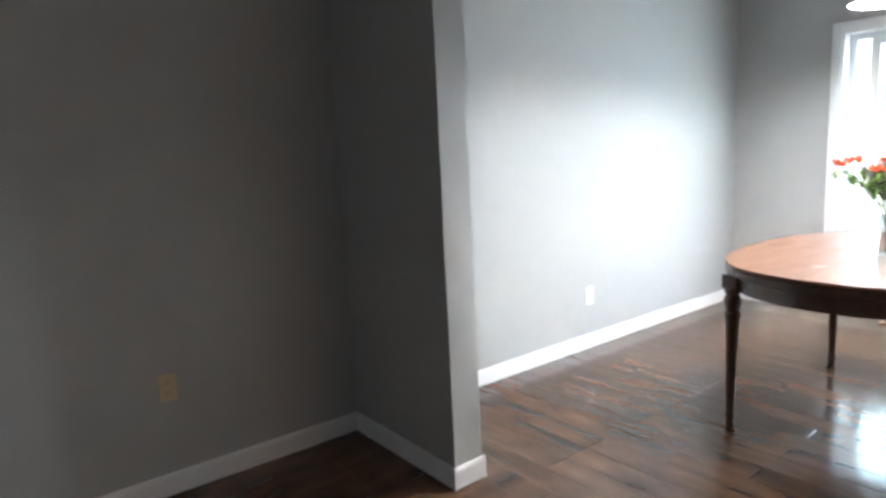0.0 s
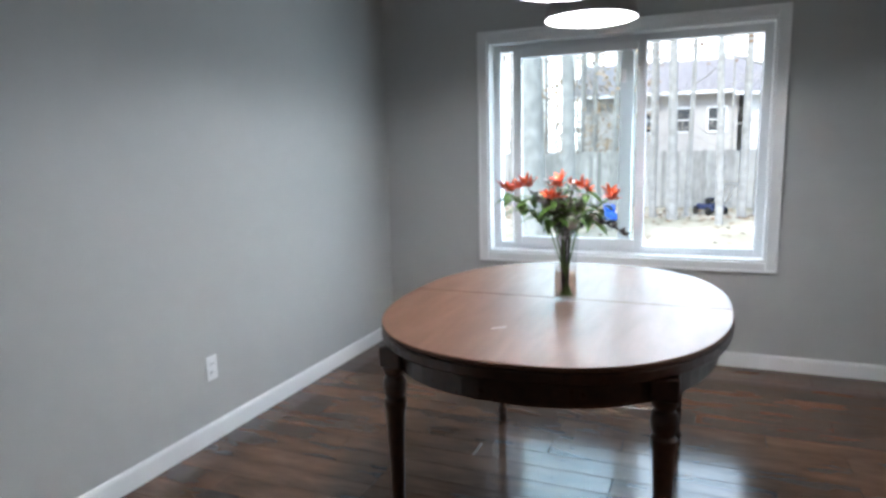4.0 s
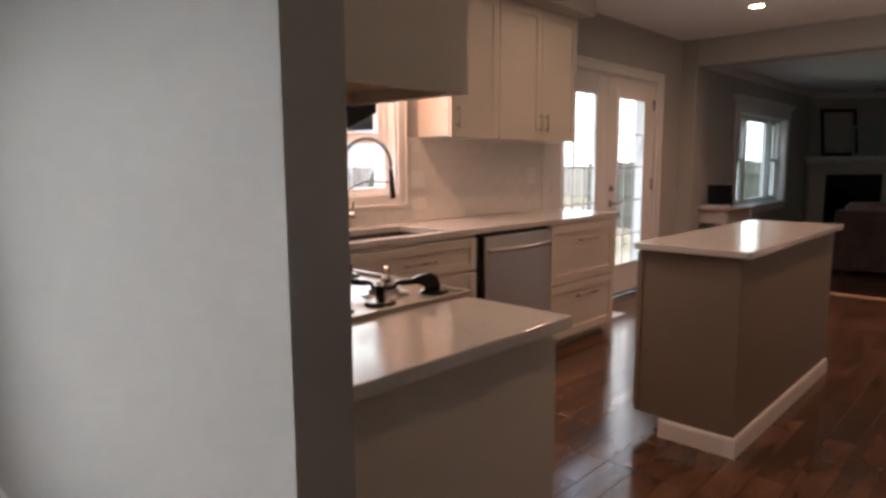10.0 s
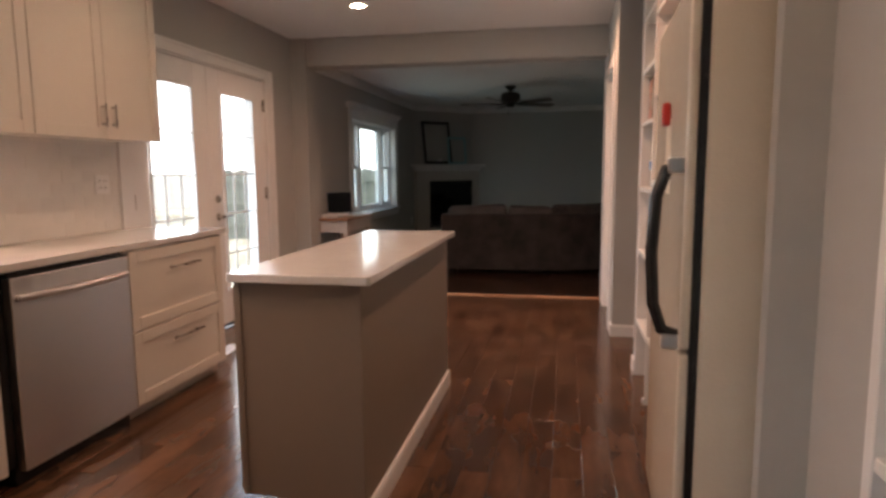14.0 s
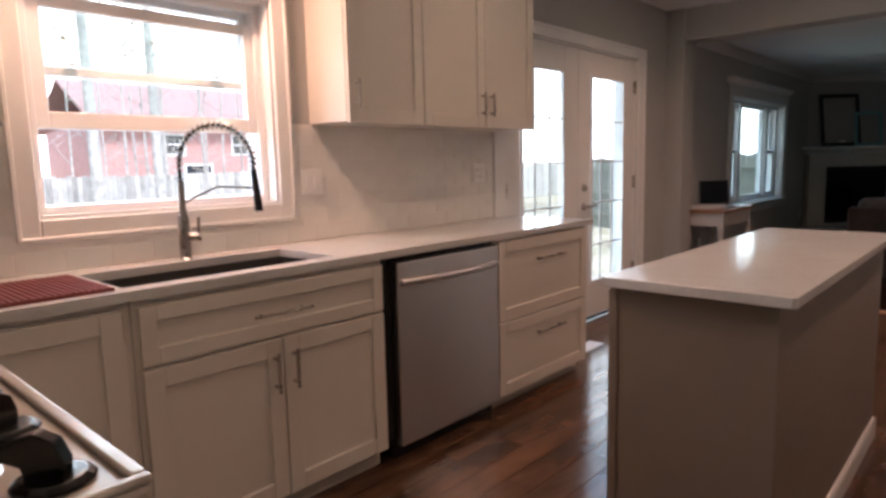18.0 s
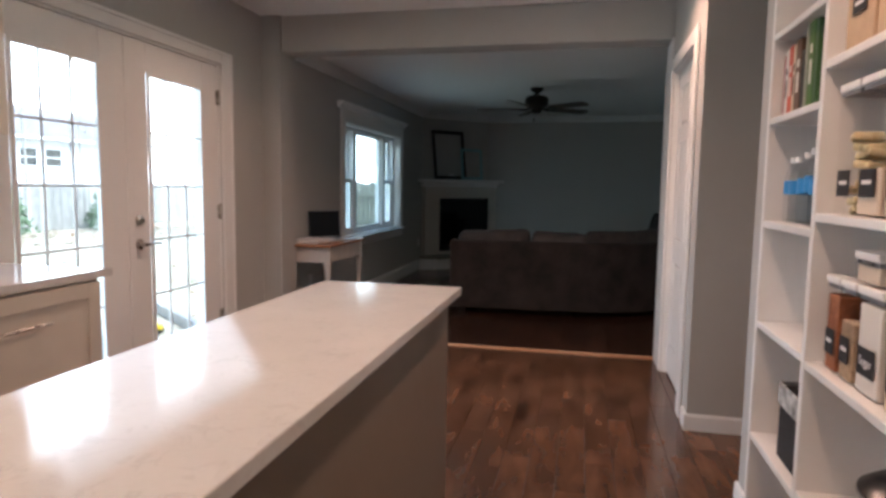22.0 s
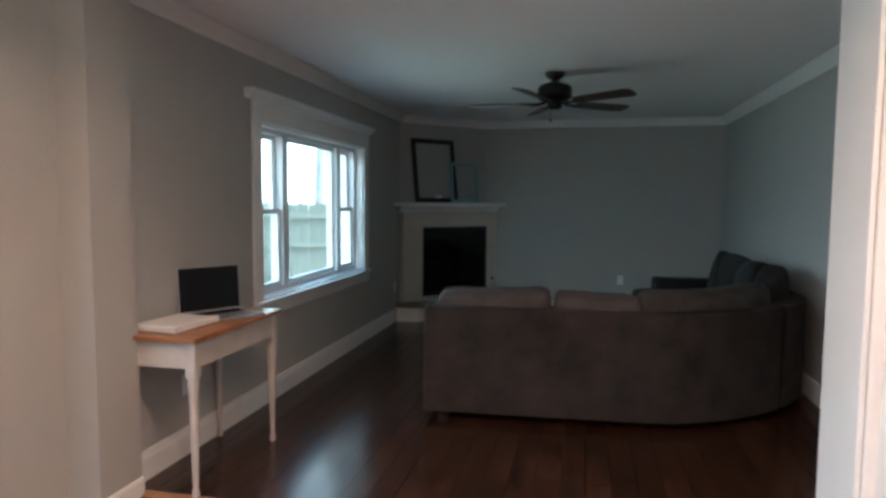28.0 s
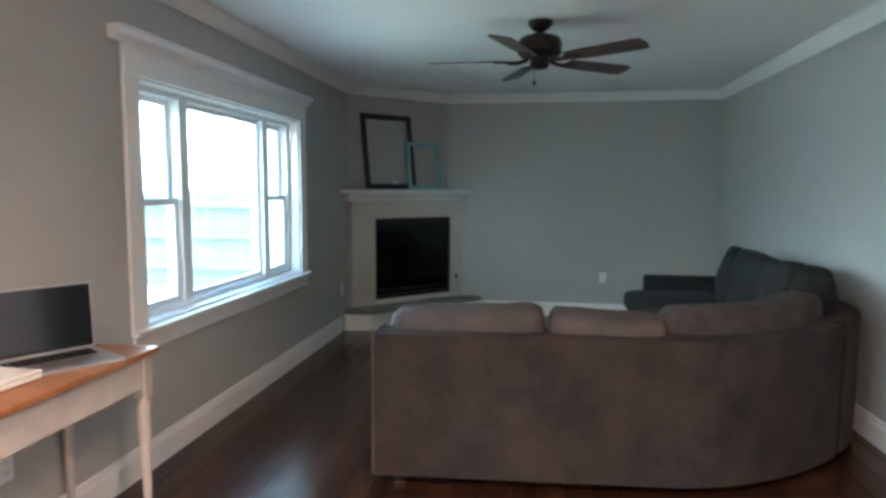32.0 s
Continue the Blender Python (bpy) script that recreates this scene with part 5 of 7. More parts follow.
INK = mat("dark_print", (0.03, 0.03, 0.03), 0.5)
PALE = mat("pale_print", (0.7, 0.68, 0.6), 0.5)
y = -3.515
for t, h, d, col, band in ((0.022, 0.215, 0.19, ("faded pink", (0.42, 0.22, 0.2)), None), (0.030, 0.232, 0.2, ("white", (0.7, 0.68, 0.66)), INK), (0.040, 0.238, 0.2, ("orange red", (0.55, 0.07, 0.03)), PALE), (0.026, 0.236, 0.2, ("cream", (0.6, 0.5, 0.36)), INK), (0.055, 0.245, 0.21, ("brown patterned", (0.12, 0.06, 0.03)), PALE), (0.03, 0.2, 0.18, ("black", (0.015, 0.015, 0.015)), None), (0.028, 0.285, 0.21, ("grey green", (0.28, 0.28, 0.22)), None), (0.05, 0.280, 0.22, ("leaf green", (0.07, 0.16, 0.03)), PALE), (0.03, 0.270, 0.22, ("dark green", (0.04, 0.10, 0.03)), None)):
    book(y, t, h, d, col, 0, band)
    y += t + 0.003

BLUE = mat("blue_label", (0.02, 0.22, 0.55), 0.4, var=0.15, scale=40)
RED = mat("red_label", (0.5, 0.04, 0.05), 0.4)
CAP = mat("white_cap", (0.8, 0.8, 0.8), 0.4)


def bottle(x, y, s, label_mat, text):
    b = thing("water_bottle", x, y, 1.1605, 0, text, "bottle", "bottles on the pantry shelf")
    bm = B()
    lathe(bm, [(0, 0.0), (0.026, 0.0), (0.031, 0.008), (0.031, 0.05), (0.028, 0.06), (0.031, 0.07), (0.031, 0.15 * s), (0.026, 0.175 * s), (0.014, 0.20 * s), (0.013, 0.212 * s), (0, 0.212 * s)], 20)
    part("bottle_body", bm, WATER, b, smooth=True)
    bm = B()
    lathe(bm, [(0.0316, 0.098 * s), (0.0316, 0.145 * s), (0.0312, 0.145 * s), (0.0312, 0.098 * s)], 20)
    part("label_band", bm, label_mat, b)
    bm = B()
    lathe(bm, [(0, 0.206 * s), (0.0145, 0.206 * s), (0.0145, 0.225 * s), (0, 0.226 * s)], 16)
    part("cap", bm, CAP, b)


for x, y, s, lm, tx in ((4.15, -3.44, 1.0, BLUE, "clear water bottle with a blue label"), (4.155, -3.37, 1.0, BLUE, "clear water bottle with a blue label"), (4.15, -3.30, 1.05, BLUE, "clear water bottle with a blue label"), (4.155, -3.17, 1.0, BLUE, "clear water bottle with a blue label"), (4.08, -3.33, 1.15, RED, "clear water bottle with a red label"), (4.08, -3.22, 1.2, RED, "tall clear bottle with a red label"), (4.15, -3.235, 1.1, BLUE, "clear water bottle with a blue label"), (4.08, -3.41, 1.0, BLUE, "clear water bottle with a blue label")):
    bottle(x, y, s, lm, tx)

SLATE = mat("chalkboard_label", (0.015, 0.015, 0.016), 0.7)
CHALK = mat("chalk_white", (0.75, 0.75, 0.73), 0.8)


def canister(y, z, w, h, fill, fill_h, text, label_h=0.07, word=""):
    c = thing("storage_canister", SHX1 - 0.03 - w / 2, y, z + 0.0005, 0, text, "canister", "clear canisters")
    r = w / 2
    bm = B()
    box(bm, -r, r, -r, r, 0, h, 0.006, 2)
    part("jar", bm, CLEAR, c)
    if fill:
        bm = B()
        box(bm, -r + 0.004, r - 0.004, -r + 0.004, r - 0.004, 0.004, fill_h, 0.006, 2)
        part("contents", bm, fill, c)
    bm = B()
    box(bm, -r - 0.003, r + 0.003, -r - 0.003, r + 0.003, h, h + 0.022, 0.006, 2)
    part("lid", bm, CAP, c, "white push-button lid")
    bm = B()
    box(bm, -r + 0.003, r - 0.003, -r + 0.003, r - 0.003, h - 0.012, h - 0.0005)
    part("seal", bm, mat("grey_seal", (0.25, 0.25, 0.27), 0.5), c)
    bm = B()
    box(bm, r + 0.0003, r + 0.001, -r * 0.7, r * 0.7, 0.05, 0.05 + label_h, 0.0)
    lb = part("chalk_label", bm, SLATE, c)
    if word:
        cu = bpy.data.curves.new("word", "FONT")
        cu.body, cu.size, cu.align_x, cu.align_y, cu.extrude = word, 0.032, "CENTER", "CENTER", 0.0002
        tmp = new("word", cu)
        me = bpy.data.meshes.new_from_object(tmp.evaluated_get(bpy.context.evaluated_depsgraph_get()))
        bpy.data.objects.remove(tmp)
        me.materials.append(CHALK)
        wd = new("lettering", me)
        wd.parent = lb
        wd.matrix_basis = pose(r + 0.0016, 0, 0.05 + label_h / 2, 90, 0, 90)
    else:
        bm = B()
        box(bm, r + 0.0012, r + 0.0018, -r * 0.45, r * 0.4, 0.05 + label_h * 0.45, 0.05 + label_h * 0.6)
        part("writing_bar", bm, CHALK, lb)


SUGAR = mat("white_sugar", (0.72, 0.68, 0.62), 0.9, var=0.06, scale=60, bump=0.4, bscale=500)
SPICE = mat("red_brown_spice", (0.30, 0.11, 0.05), 0.9, var=0.4, scale=90, bump=0.6, bscale=300)
BROWN = mat("brown_grain", (0.36, 0.26, 0.17), 0.9, var=0.4, scale=90, bump=0.6, bscale=300)
SNACK = mat("yellow_snack_packs", (0.55, 0.33, 0.08), 0.6, var=0.45, scale=25, tint=(0.75, 0.62, 0.4))
FLOUR = mat("cream_flour", (0.68, 0.58, 0.46), 0.9, var=0.06, scale=50)
KRAFT = mat("kraft_card", (0.50, 0.36, 0.23), 0.8, var=0.08, scale=30)
canister(-2.915, 0.772, 0.085, 0.245, SPICE, 0.215, "clear canister of red-brown spice with a chalk label")
canister(-2.815, 0.772, 0.085, 0.245, BROWN, 0.16, "clear canister of brown grain with a chalk label")
canister(-2.685, 0.772, 0.13, 0.245, SUGAR, 0.225, "clear canister of sugar with a chalk label", word="Sugar")
canister(-2.53, 0.772, 0.13, 0.245, FLOUR, 0.20, "clear canister of flour with a chalk label")
canister(-2.72, 1.042, 0.13, 0.06, FLOUR, 0.05, "low clear canister stacked on the others", label_h=0.008)
canister(-2.90, 1.207, 0.12, 0.33, None, 0.0, "tall clear canister of wrapped snacks")
rnd = random.Random(41)
for k in range(9):
    pk = thing("snack_pack", SHX1 - 0.09 + rnd.uniform(-0.012, 0.012), -2.90 + rnd.uniform(-0.012, 0.012), 1.2235 + 0.024 * k, rnd.uniform(-20, 20), "yellow wrapped snack pack in a clear canister", "snack", "snacks in the canister")
    pk.matrix_basis = pk.matrix_basis @ pose(0, 0, 0, rnd.uniform(-10, 10), rnd.uniform(-10, 10), 0)
    bm = B()
    box(bm, -0.036, 0.036, -0.036, 0.036, -0.011, 0.011, 0.008, 2)
    part("wrapper", bm, SNACK, pk)
canister(-2.755, 1.207, 0.13, 0.33, FLOUR, 0.12, "tall clear canister with a chalk label")
canister(-2.60, 1.207, 0.13, 0.33, SUGAR, 0.2, "tall clear canister with a chalk label")


def crate(y, w, h):
    c = thing("storage_box", SHX1 - 0.22, y, 1.6365, 0, "brown kraft storage box with a black label", "box", "kraft boxes")
    bm = B()
    box(bm, 0, 0.19, 0, w, 0, h, 0.002)
    part("carton", bm, KRAFT, c)
    bm = B()
    box(bm, -0.003, 0.193, -0.003, w + 0.003, h - 0.05, h + 0.004, 0.002)
    part("lid", bm, KRAFT, c)
    bm = B()
    box(bm, 0.1935, 0.1942, w * 0.25, w * 0.75, h * 0.45, h * 0.7)
    lb = part("label", bm, SLATE, c)
    bm = B()
    box(bm, 0.1943, 0.1947, w * 0.33, w * 0.66, h * 0.55, h * 0.6)
    part("writing_bar", bm, CHALK, lb)


for k in range(3):
    crate(-2.955 + k * 0.19, 0.17, 0.21)
j = thing("jar", 4.10, -3.22, 1.8285, 0, "dark glass jar on the top pantry shelf", "jar")
bm = B()
lathe(bm, [(0, 0), (0.05, 0), (0.055, 0.01), (0.055, 0.13), (0.04, 0.15), (0.04, 0.16), (0, 0.16)], 22)
part("jar_body", bm, mat("dark_brown_glass", (0.02, 0.012, 0.01), 0.1), j, smooth=True)
bm = B()
lathe(bm, [(0, 0.161), (0.043, 0.161), (0.043, 0.185), (0, 0.186)], 22)
part("lid", bm, BLACK, j)
b = thing("waste_bin", 4.085, -3.215, 0.3575, 0, "black fabric bin with a black and white liner", "bin")
bm = B()
extrude_outline(bm, [(-0.10, -0.10), (0.10, -0.10), (0.10, 0.10), (-0.10, 0.10)], 0, 0.25, 0.004)
part("bin_body", bm, mat("black_canvas", (0.014, 0.014, 0.016), 0.8, var=0.3, scale=50, bump=0.4, bscale=400), b)
bm = B()
for a, bb, p, q in ((0.101, 0.106, -0.106, 0.106), (-0.106, -0.101, -0.106, 0.106), (-0.101, 0.101, 0.101, 0.106), (-0.101, 0.101, -0.106, -0.101)):
    box(bm, a, bb, p, q, 0.185, 0.262, 0.002)
damask = mat("damask_liner", (0.02, 0.02, 0.02), 0.7, var=0.0, scale=22, tint=(0.75, 0.75, 0.73))
part("liner", bm, damask, b, "black and white patterned liner")
p = thing("slow_cooker", 4.06, -2.60, 0.3755, 0, "black enamel cooking pot with a lid and side handles", "cooking pot")
bm = B()
lathe(bm, [(0, 0), (0.115, 0), (0.13, 0.012), (0.142, 0.17), (0.148, 0.175), (0.148, 0.182), (0, 0.182)], 32)
part("pot", bm, BLACK, p, smooth=True)
bm = B()
lathe(bm, [(0, 0.1825), (0.15, 0.1825), (0.151, 0.19), (0.12, 0.212), (0.05, 0.225), (0, 0.226)], 32)
ld = part("lid", bm, BLACK, p, smooth=True)
bm = B()
lathe(bm, [(0.1495, 0.177), (0.153, 0.179), (0.153, 0.184), (0.1495, 0.184)], 32)
part("rim", bm, STEEL, p, "thin steel rim", smooth=True)
bm = B()
lathe(bm, [(0, 0.2262), (0.012, 0.2262), (0.012, 0.235), (0.024, 0.245), (0.02, 0.256), (0, 0.257)], 16)
part("knob", bm, BLACK, ld, smooth=True)
bm = B()
tube(bm, [(0.03, -0.14, 0.15), (0.05, -0.19, 0.10), (0.06, -0.20, 0.05), (0.05, -0.17, 0.02)], 0.005, 8)
part("handle", bm, STEEL, p, smooth=True)


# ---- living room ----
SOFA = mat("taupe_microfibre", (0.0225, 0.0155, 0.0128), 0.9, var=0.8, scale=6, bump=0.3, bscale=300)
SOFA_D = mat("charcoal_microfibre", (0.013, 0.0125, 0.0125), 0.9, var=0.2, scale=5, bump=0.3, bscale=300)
# window sheen painted in as a paler taupe; the pale piping shares it
SHINE = mat("taupe_sheen_and_piping", (0.056, 0.043, 0.039), 0.7, var=0.4, scale=6, bump=0.3, bscale=300)


def cushion(bm, w, d, h, m, puff=3.0, seed=0, taper=0.0, square=5, ear=0.0):
    """A stuffed cushion: a rounded box that swells in the middle, with soft dents."""
    made = bmesh.ops.create_cube(bm, size=2.0)
    vs = made["verts"]
    es = list({e for v in vs for e in v.link_edges})
    bmesh.ops.subdivide_edges(bm, edges=es, cuts=7, use_grid_fill=True)
    for v in bm.verts[:]:
        x, y, z = v.co
        l = (abs(x) ** square + abs(y) ** square + abs(z) ** square) ** (1 / square)
        c = v.co / l
        swell = 0.72 + 0.28 * (1 - abs(c.x) ** puff) * (1 - abs(c.z) ** puff)
        dent = noise.noise(Vector((c.x * 2 + seed, c.z * 2, seed * 0.7))) * 0.07
        fold = noise.noise(Vector((c.x * 5 + seed, c.z * 6, seed))) * 0.05
        thin = 1 - taper * abs(c.x) ** 3
        v.co = m @ Vector((c.x * w / 2, c.y * d / 2 * (swell + dent + fold) * thin, c.z * h / 2 * (1 + dent * 0.6 + fold * 0.5) * (1 - taper * 0.35 * abs(c.x) ** 3) + ear * abs(c.x) ** 5 * max(c.z, 0)))
    return bm


def arc_path(step=0.12):
    """The back line of the sectional: straight, round the corner, straight."""
    pts = [(6.15 - 0.135 * k, -7.225 - 0.008 * k) for k in range(11)]
    for k in range(1, 17):
        a = radians(90 * k / 16)
        pts.append((4.80 - 1.225 * math.sin(a) ** 1.21, -8.45 + 1.145 * max(math.cos(a), 0.0) ** 1.21))
    y = -8.45
    while y > -10.3:
        y -= 0.24
        pts.append((3.575, max(y, -10.3)))
    return pts


def strip(path, off0, off1, z0, z1, r=0.025):
    """A body that follows the path, from off0 to off1 inside it, with eased top edges."""
    bm = B()
    prof = [(off0, z0), (off0, z1 - r), (off0 + r * 0.3, z1 - r * 0.3), (off0 + r, z1), (off1 - r, z1), (off1 - r * 0.3, z1 - r * 0.3), (off1, z1 - r), (off1, z0)]
    rings = []
    for i, (x, y) in enumerate(path):
        ax, ay = path[max(i - 1, 0)]
        bx, by = path[min(i + 1, len(path) - 1)]
        d = Vector((bx - ax, by - ay)).normalized()
        nrm = Vector((-d.y, d.x))
        rings.append([bm.verts.new((x + nrm.x * o, y + nrm.y * o, z)) for o, z in prof])
    n = len(prof)
    for a, b in zip(rings, rings[1:]):
        for k in range(n):
            bm.faces.new((a[k], a[(k + 1) % n], b[(k + 1) % n], b[k]))
    bm.faces.new(rings[0])
    bm.faces.new(list(reversed(rings[-1])))
    bmesh.ops.recalc_face_normals(bm, faces=bm.faces[:])
    return bm


PATH_BACK = arc_path()
CUT = 19
sf = thing("sectional_sofa", 0, 0, 0, 0, "taupe grey microfibre sectional sofa with loose back cushions", "sofa")
for nm, seg in (("back_section", PATH_BACK[:CUT + 1]), ("corner_section", PATH_BACK[CUT:])):
    if nm == "corner_section":
        d = Vector((seg[1][0] - seg[0][0], seg[1][1] - seg[0][1])).normalized() * 0.055
        seg = [(seg[0][0] + d.x, seg[0][1] + d.y), *seg[1:]]
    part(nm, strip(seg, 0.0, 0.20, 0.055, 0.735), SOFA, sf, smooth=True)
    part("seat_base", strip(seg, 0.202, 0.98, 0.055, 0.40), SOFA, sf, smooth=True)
bm = B()
tube(bm, [(6.156, -7.225, 0.06), (6.156, -7.225, 0.705), (6.154, -7.24, 0.73), (6.14, -7.29, 0.738), (6.14, -7.41, 0.738)], 0.006, 6)
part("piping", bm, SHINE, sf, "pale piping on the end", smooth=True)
for (x, y) in ((6.05, -7.34), (6.05, -8.1), (4.9, -7.62), (4.05, -8.3), (3.8, -10.2), (4.35, -10.2)):
    bm = B()
    box(bm, x - 0.035, x + 0.035, y - 0.035, y + 0.035, 0.0, 0.056, 0.004)
    part("foot", bm, BLACK, sf)
bm = B()
box(bm, 3.66, 4.44, -10.50, -10.30, 0.055, 0.61, 0.03, 3)
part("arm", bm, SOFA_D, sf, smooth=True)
for i, (x0, x1) in enumerate(((6.1, 5.38), (5.37, 4.72))):
    bm = B()
    cushion(bm, 0.70, 0.70, 0.16, Matrix.Translation(((x0 + x1) / 2, -7.84, 0.47)), seed=i)
    part("seat_cushion", bm, SOFA, sf, smooth=True)
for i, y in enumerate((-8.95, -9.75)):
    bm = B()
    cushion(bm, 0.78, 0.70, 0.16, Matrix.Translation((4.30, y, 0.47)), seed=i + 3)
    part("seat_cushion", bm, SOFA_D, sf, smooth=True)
def back_line(s):
    """The point at length s along the sofa's back, and the direction towards its seat."""
    for (ax, ay), (bx, by) in zip(PATH_BACK, PATH_BACK[1:]):
        d = Vector((bx - ax, by - ay, 0))
        if s <= d.length:
            return Vector((ax, ay, 0)) + d.normalized() * s, Vector((-d.y, d.x, 0)).normalized()
        s -= d.length
    return Vector((bx, by, 0)), Vector((1, 0, 0))


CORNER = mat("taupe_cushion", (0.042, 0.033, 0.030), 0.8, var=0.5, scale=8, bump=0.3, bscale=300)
BACKS = [(5.735, -7.455, 0.655, 0, 0.74, 0.36), (5.09, -7.465, 0.65, 0, 0.54, 0.35), (3.86, -8.30, 0.70, 70, 0.50, 0.45), (3.87, -8.74, 0.70, 84, 0.54, 0.47), (3.89, -9.16, 0.71, 94, 0.54, 0.48)]
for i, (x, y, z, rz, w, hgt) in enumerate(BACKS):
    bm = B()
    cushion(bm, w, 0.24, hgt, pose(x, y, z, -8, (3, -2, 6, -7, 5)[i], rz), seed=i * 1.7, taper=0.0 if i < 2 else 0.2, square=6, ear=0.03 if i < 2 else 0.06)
    # the first two cushions carry the window's sheen in their colour
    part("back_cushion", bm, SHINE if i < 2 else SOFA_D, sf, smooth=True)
bm = cushion(B(), 1.22, 0.24, 0.36, Matrix(), seed=4.1, square=8, ear=0.015)
for v in bm.verts:
    p, side = back_line(1.33 + 0.61 + v.co.x)
    q = p + side * (0.215 + v.co.y + 0.10 * (v.co.z - 0.1))
    v.co = (q.x, q.y, 0.665 + v.co.z + 0.03 * max(v.co.x, 0))
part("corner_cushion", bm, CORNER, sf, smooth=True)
for s0, wd in ((0.40, 0.66), (1.05, 0.46)):
    zip_line = B()
    tube(zip_line, [back_line(s0 + wd * u)[0] + back_line(s0)[1] * 0.20 for u in (-0.45, 0, 0.45)], 0.004, 5)
    for v in zip_line.verts:
        v.co.z += 0.824
    part("cushion_piping", zip_line, SHINE, sf, smooth=True)
for x, y, rz, tilt in ((3.95, -9.50, 80, 42),):
    pw = thing("throw_pillow", 0, 0, 0, 0, "charcoal throw pillow leaning in the sofa corner", "pillow")
    bm = B()
    cushion(bm, 0.46, 0.17, 0.46, pose(x, y, 0.69, -10, tilt, rz), 2.0, 9)
    part("cover", bm, SOFA_D, pw, smooth=True)

# writing desk
DESKWHITE = mat("worn_white_paint", (0.50, 0.47, 0.44), 0.5, var=0.12, scale=9, bump=0.2, bscale=60)
dk = thing("writing_desk", 6.88, -6.70, 0, 0, "worn white desk with an oiled pine top and slender legs", "desk")
bm = B()
box(bm, 0.0, 0.415, 0.0, 0.85, 0.752, 0.775, 0.005, 2)
top = part("desk_top", bm, PINE, dk, "oiled pine top", smooth=False)
bm = B()
box(bm, 0.025, 0.040, 0.04, 0.81, 0.625, 0.7515, 0.002)
part("front_apron", bm, DESKWHITE, dk)
bm = B()
box(bm, 0.39, 0.405, 0.04, 0.81, 0.625, 0.7515, 0.002)
part("back_apron", bm, DESKWHITE, dk)
for y in (0.028, 0.807):
    bm = B()
    box(bm, 0.045, 0.385, y, y + 0.015, 0.625, 0.7515, 0.002)
    part("side_apron", bm, DESKWHITE, dk)
for x in (0.045, 0.385):
    for y in (0.05, 0.80):
        bm = B()
        lathe(bm, [(0.0, 0), (0.014, 0), (0.019, 0.02), (0.016, 0.04), (0.012, 0.055), (0.0145, 0.10), (0.021, 0.40), (0.025, 0.525), (0.029, 0.55), (0.024, 0.565), (0.028, 0.58), (0.0, 0.58)], 12)
        box(bm, -0.026, 0.026, -0.026, 0.026, 0.58, 0.7516, 0.003)
        lg = part("leg", bm, DESKWHITE, dk, smooth=True)
        lg.location = (x, y, 0)
ALU = mat("aluminium_shell", (0.55, 0.55, 0.56), 0.35, 0.9, var=0.03)
SCREEN = mat("dark_screen", (0.008, 0.008, 0.01), 0.12, var=0.1)
lp = thing("laptop", 7.085, -6.40, 0.7755, -120, "open aluminium laptop with a dark screen on the desk", "laptop")
bm = B()
box(bm, -0.18, 0.18, -0.14, 0.125, 0.0, 0.013, 0.004, 2)
bs = part("base", bm, ALU, lp)
bm = B()
for rr in range(5):
    for kk in range(13):
        box(bm, -0.145 + kk * 0.0225, -0.126 + kk * 0.0225, 0.0 + rr * 0.0195, 0.0165 + rr * 0.0195, 0.0132, 0.0146)
part("keyboard", bm, BLACK, bs)
bm = B()
box(bm, -0.05, 0.05, -0.105, -0.03, 0.0131, 0.0135)
part("trackpad", bm, ALU, bs)
bm = B()
box(bm, -0.18, 0.18, -0.004, 0.003, 0.0, 0.25, 0.003, 2)
ld = part("lid", bm, ALU, lp)
ld.matrix_basis = pose(0, 0.122, 0.012, -4, 0, 0)
bm = B()
box(bm, -0.174, 0.174, -0.0052, -0.0042, 0.008, 0.244)
part("screen", bm, SCREEN, ld, "switched-off black screen")
wl2 = thing("closed_laptop", 7.135, -6.085, 0.7755, 86, "closed white plastic laptop on the desk", "laptop")
bm = B()
box(bm, -0.165, 0.165, -0.125, 0.125, 0.003, 0.018, 0.006, 2)
part("base", bm, CAP, wl2)
bm = B()
box(bm, -0.165, 0.165, -0.125, 0.125, 0.0185, 0.032, 0.006, 2)
part("lid", bm, CAP, wl2)
bm = B()
for i in range(5):
    box(bm, -0.12 + i * 0.03, -0.105 + i * 0.03, -0.1262, -0.1252, 0.007, 0.012)
part("ports", bm, BLACK, wl2)

# corner fireplace
FPW = mat("greige_white_surround", (0.56, 0.53, 0.48), 0.5, var=0.05, scale=2, bump=0.15, bscale=150)
STONE = mat("grey_hearth_stone", (0.20, 0.20, 0.17), 0.55, var=0.15, scale=6, bump=0.2, bscale=120)
FIRE = mat("soot_black", (0.006, 0.006, 0.006), 0.5, var=0.3)
fp = thing("fireplace", 6.781, -11.079, 0, -135, "corner gas fireplace with a painted surround and mantel", "fireplace")
for nm, a, b, u, v in (("surround_side", -0.745, -0.477, 0.205, 1.30), ("surround_side", 0.477, 0.625, 0.205, 1.30), ("surround_header", -0.4765, 0.4765, 1.09, 1.30), ("surround_sill", -0.4765, 0.4765, 0.205, 0.255)):
    bm = B()
    box(bm, a, b, -0.10, 0.06, u, v)
    part(nm, bm, FPW, fp)
for x in (-0.749, 0.54):
    bm = B()
    box(bm, x, x + 0.089, -0.112, -0.1005, 0.205, 1.28, 0.004)
    part("pilaster", bm, FPW, fp)
bm = B()
run(bm, [(0.0, 1.27), (-0.115, 1.27), (-0.125, 1.30), (-0.155, 1.325), (-0.17, 1.345), (0.0, 1.345)], "x", -0.80, 0.64)
part("bed_moulding", bm, TRIM, fp)
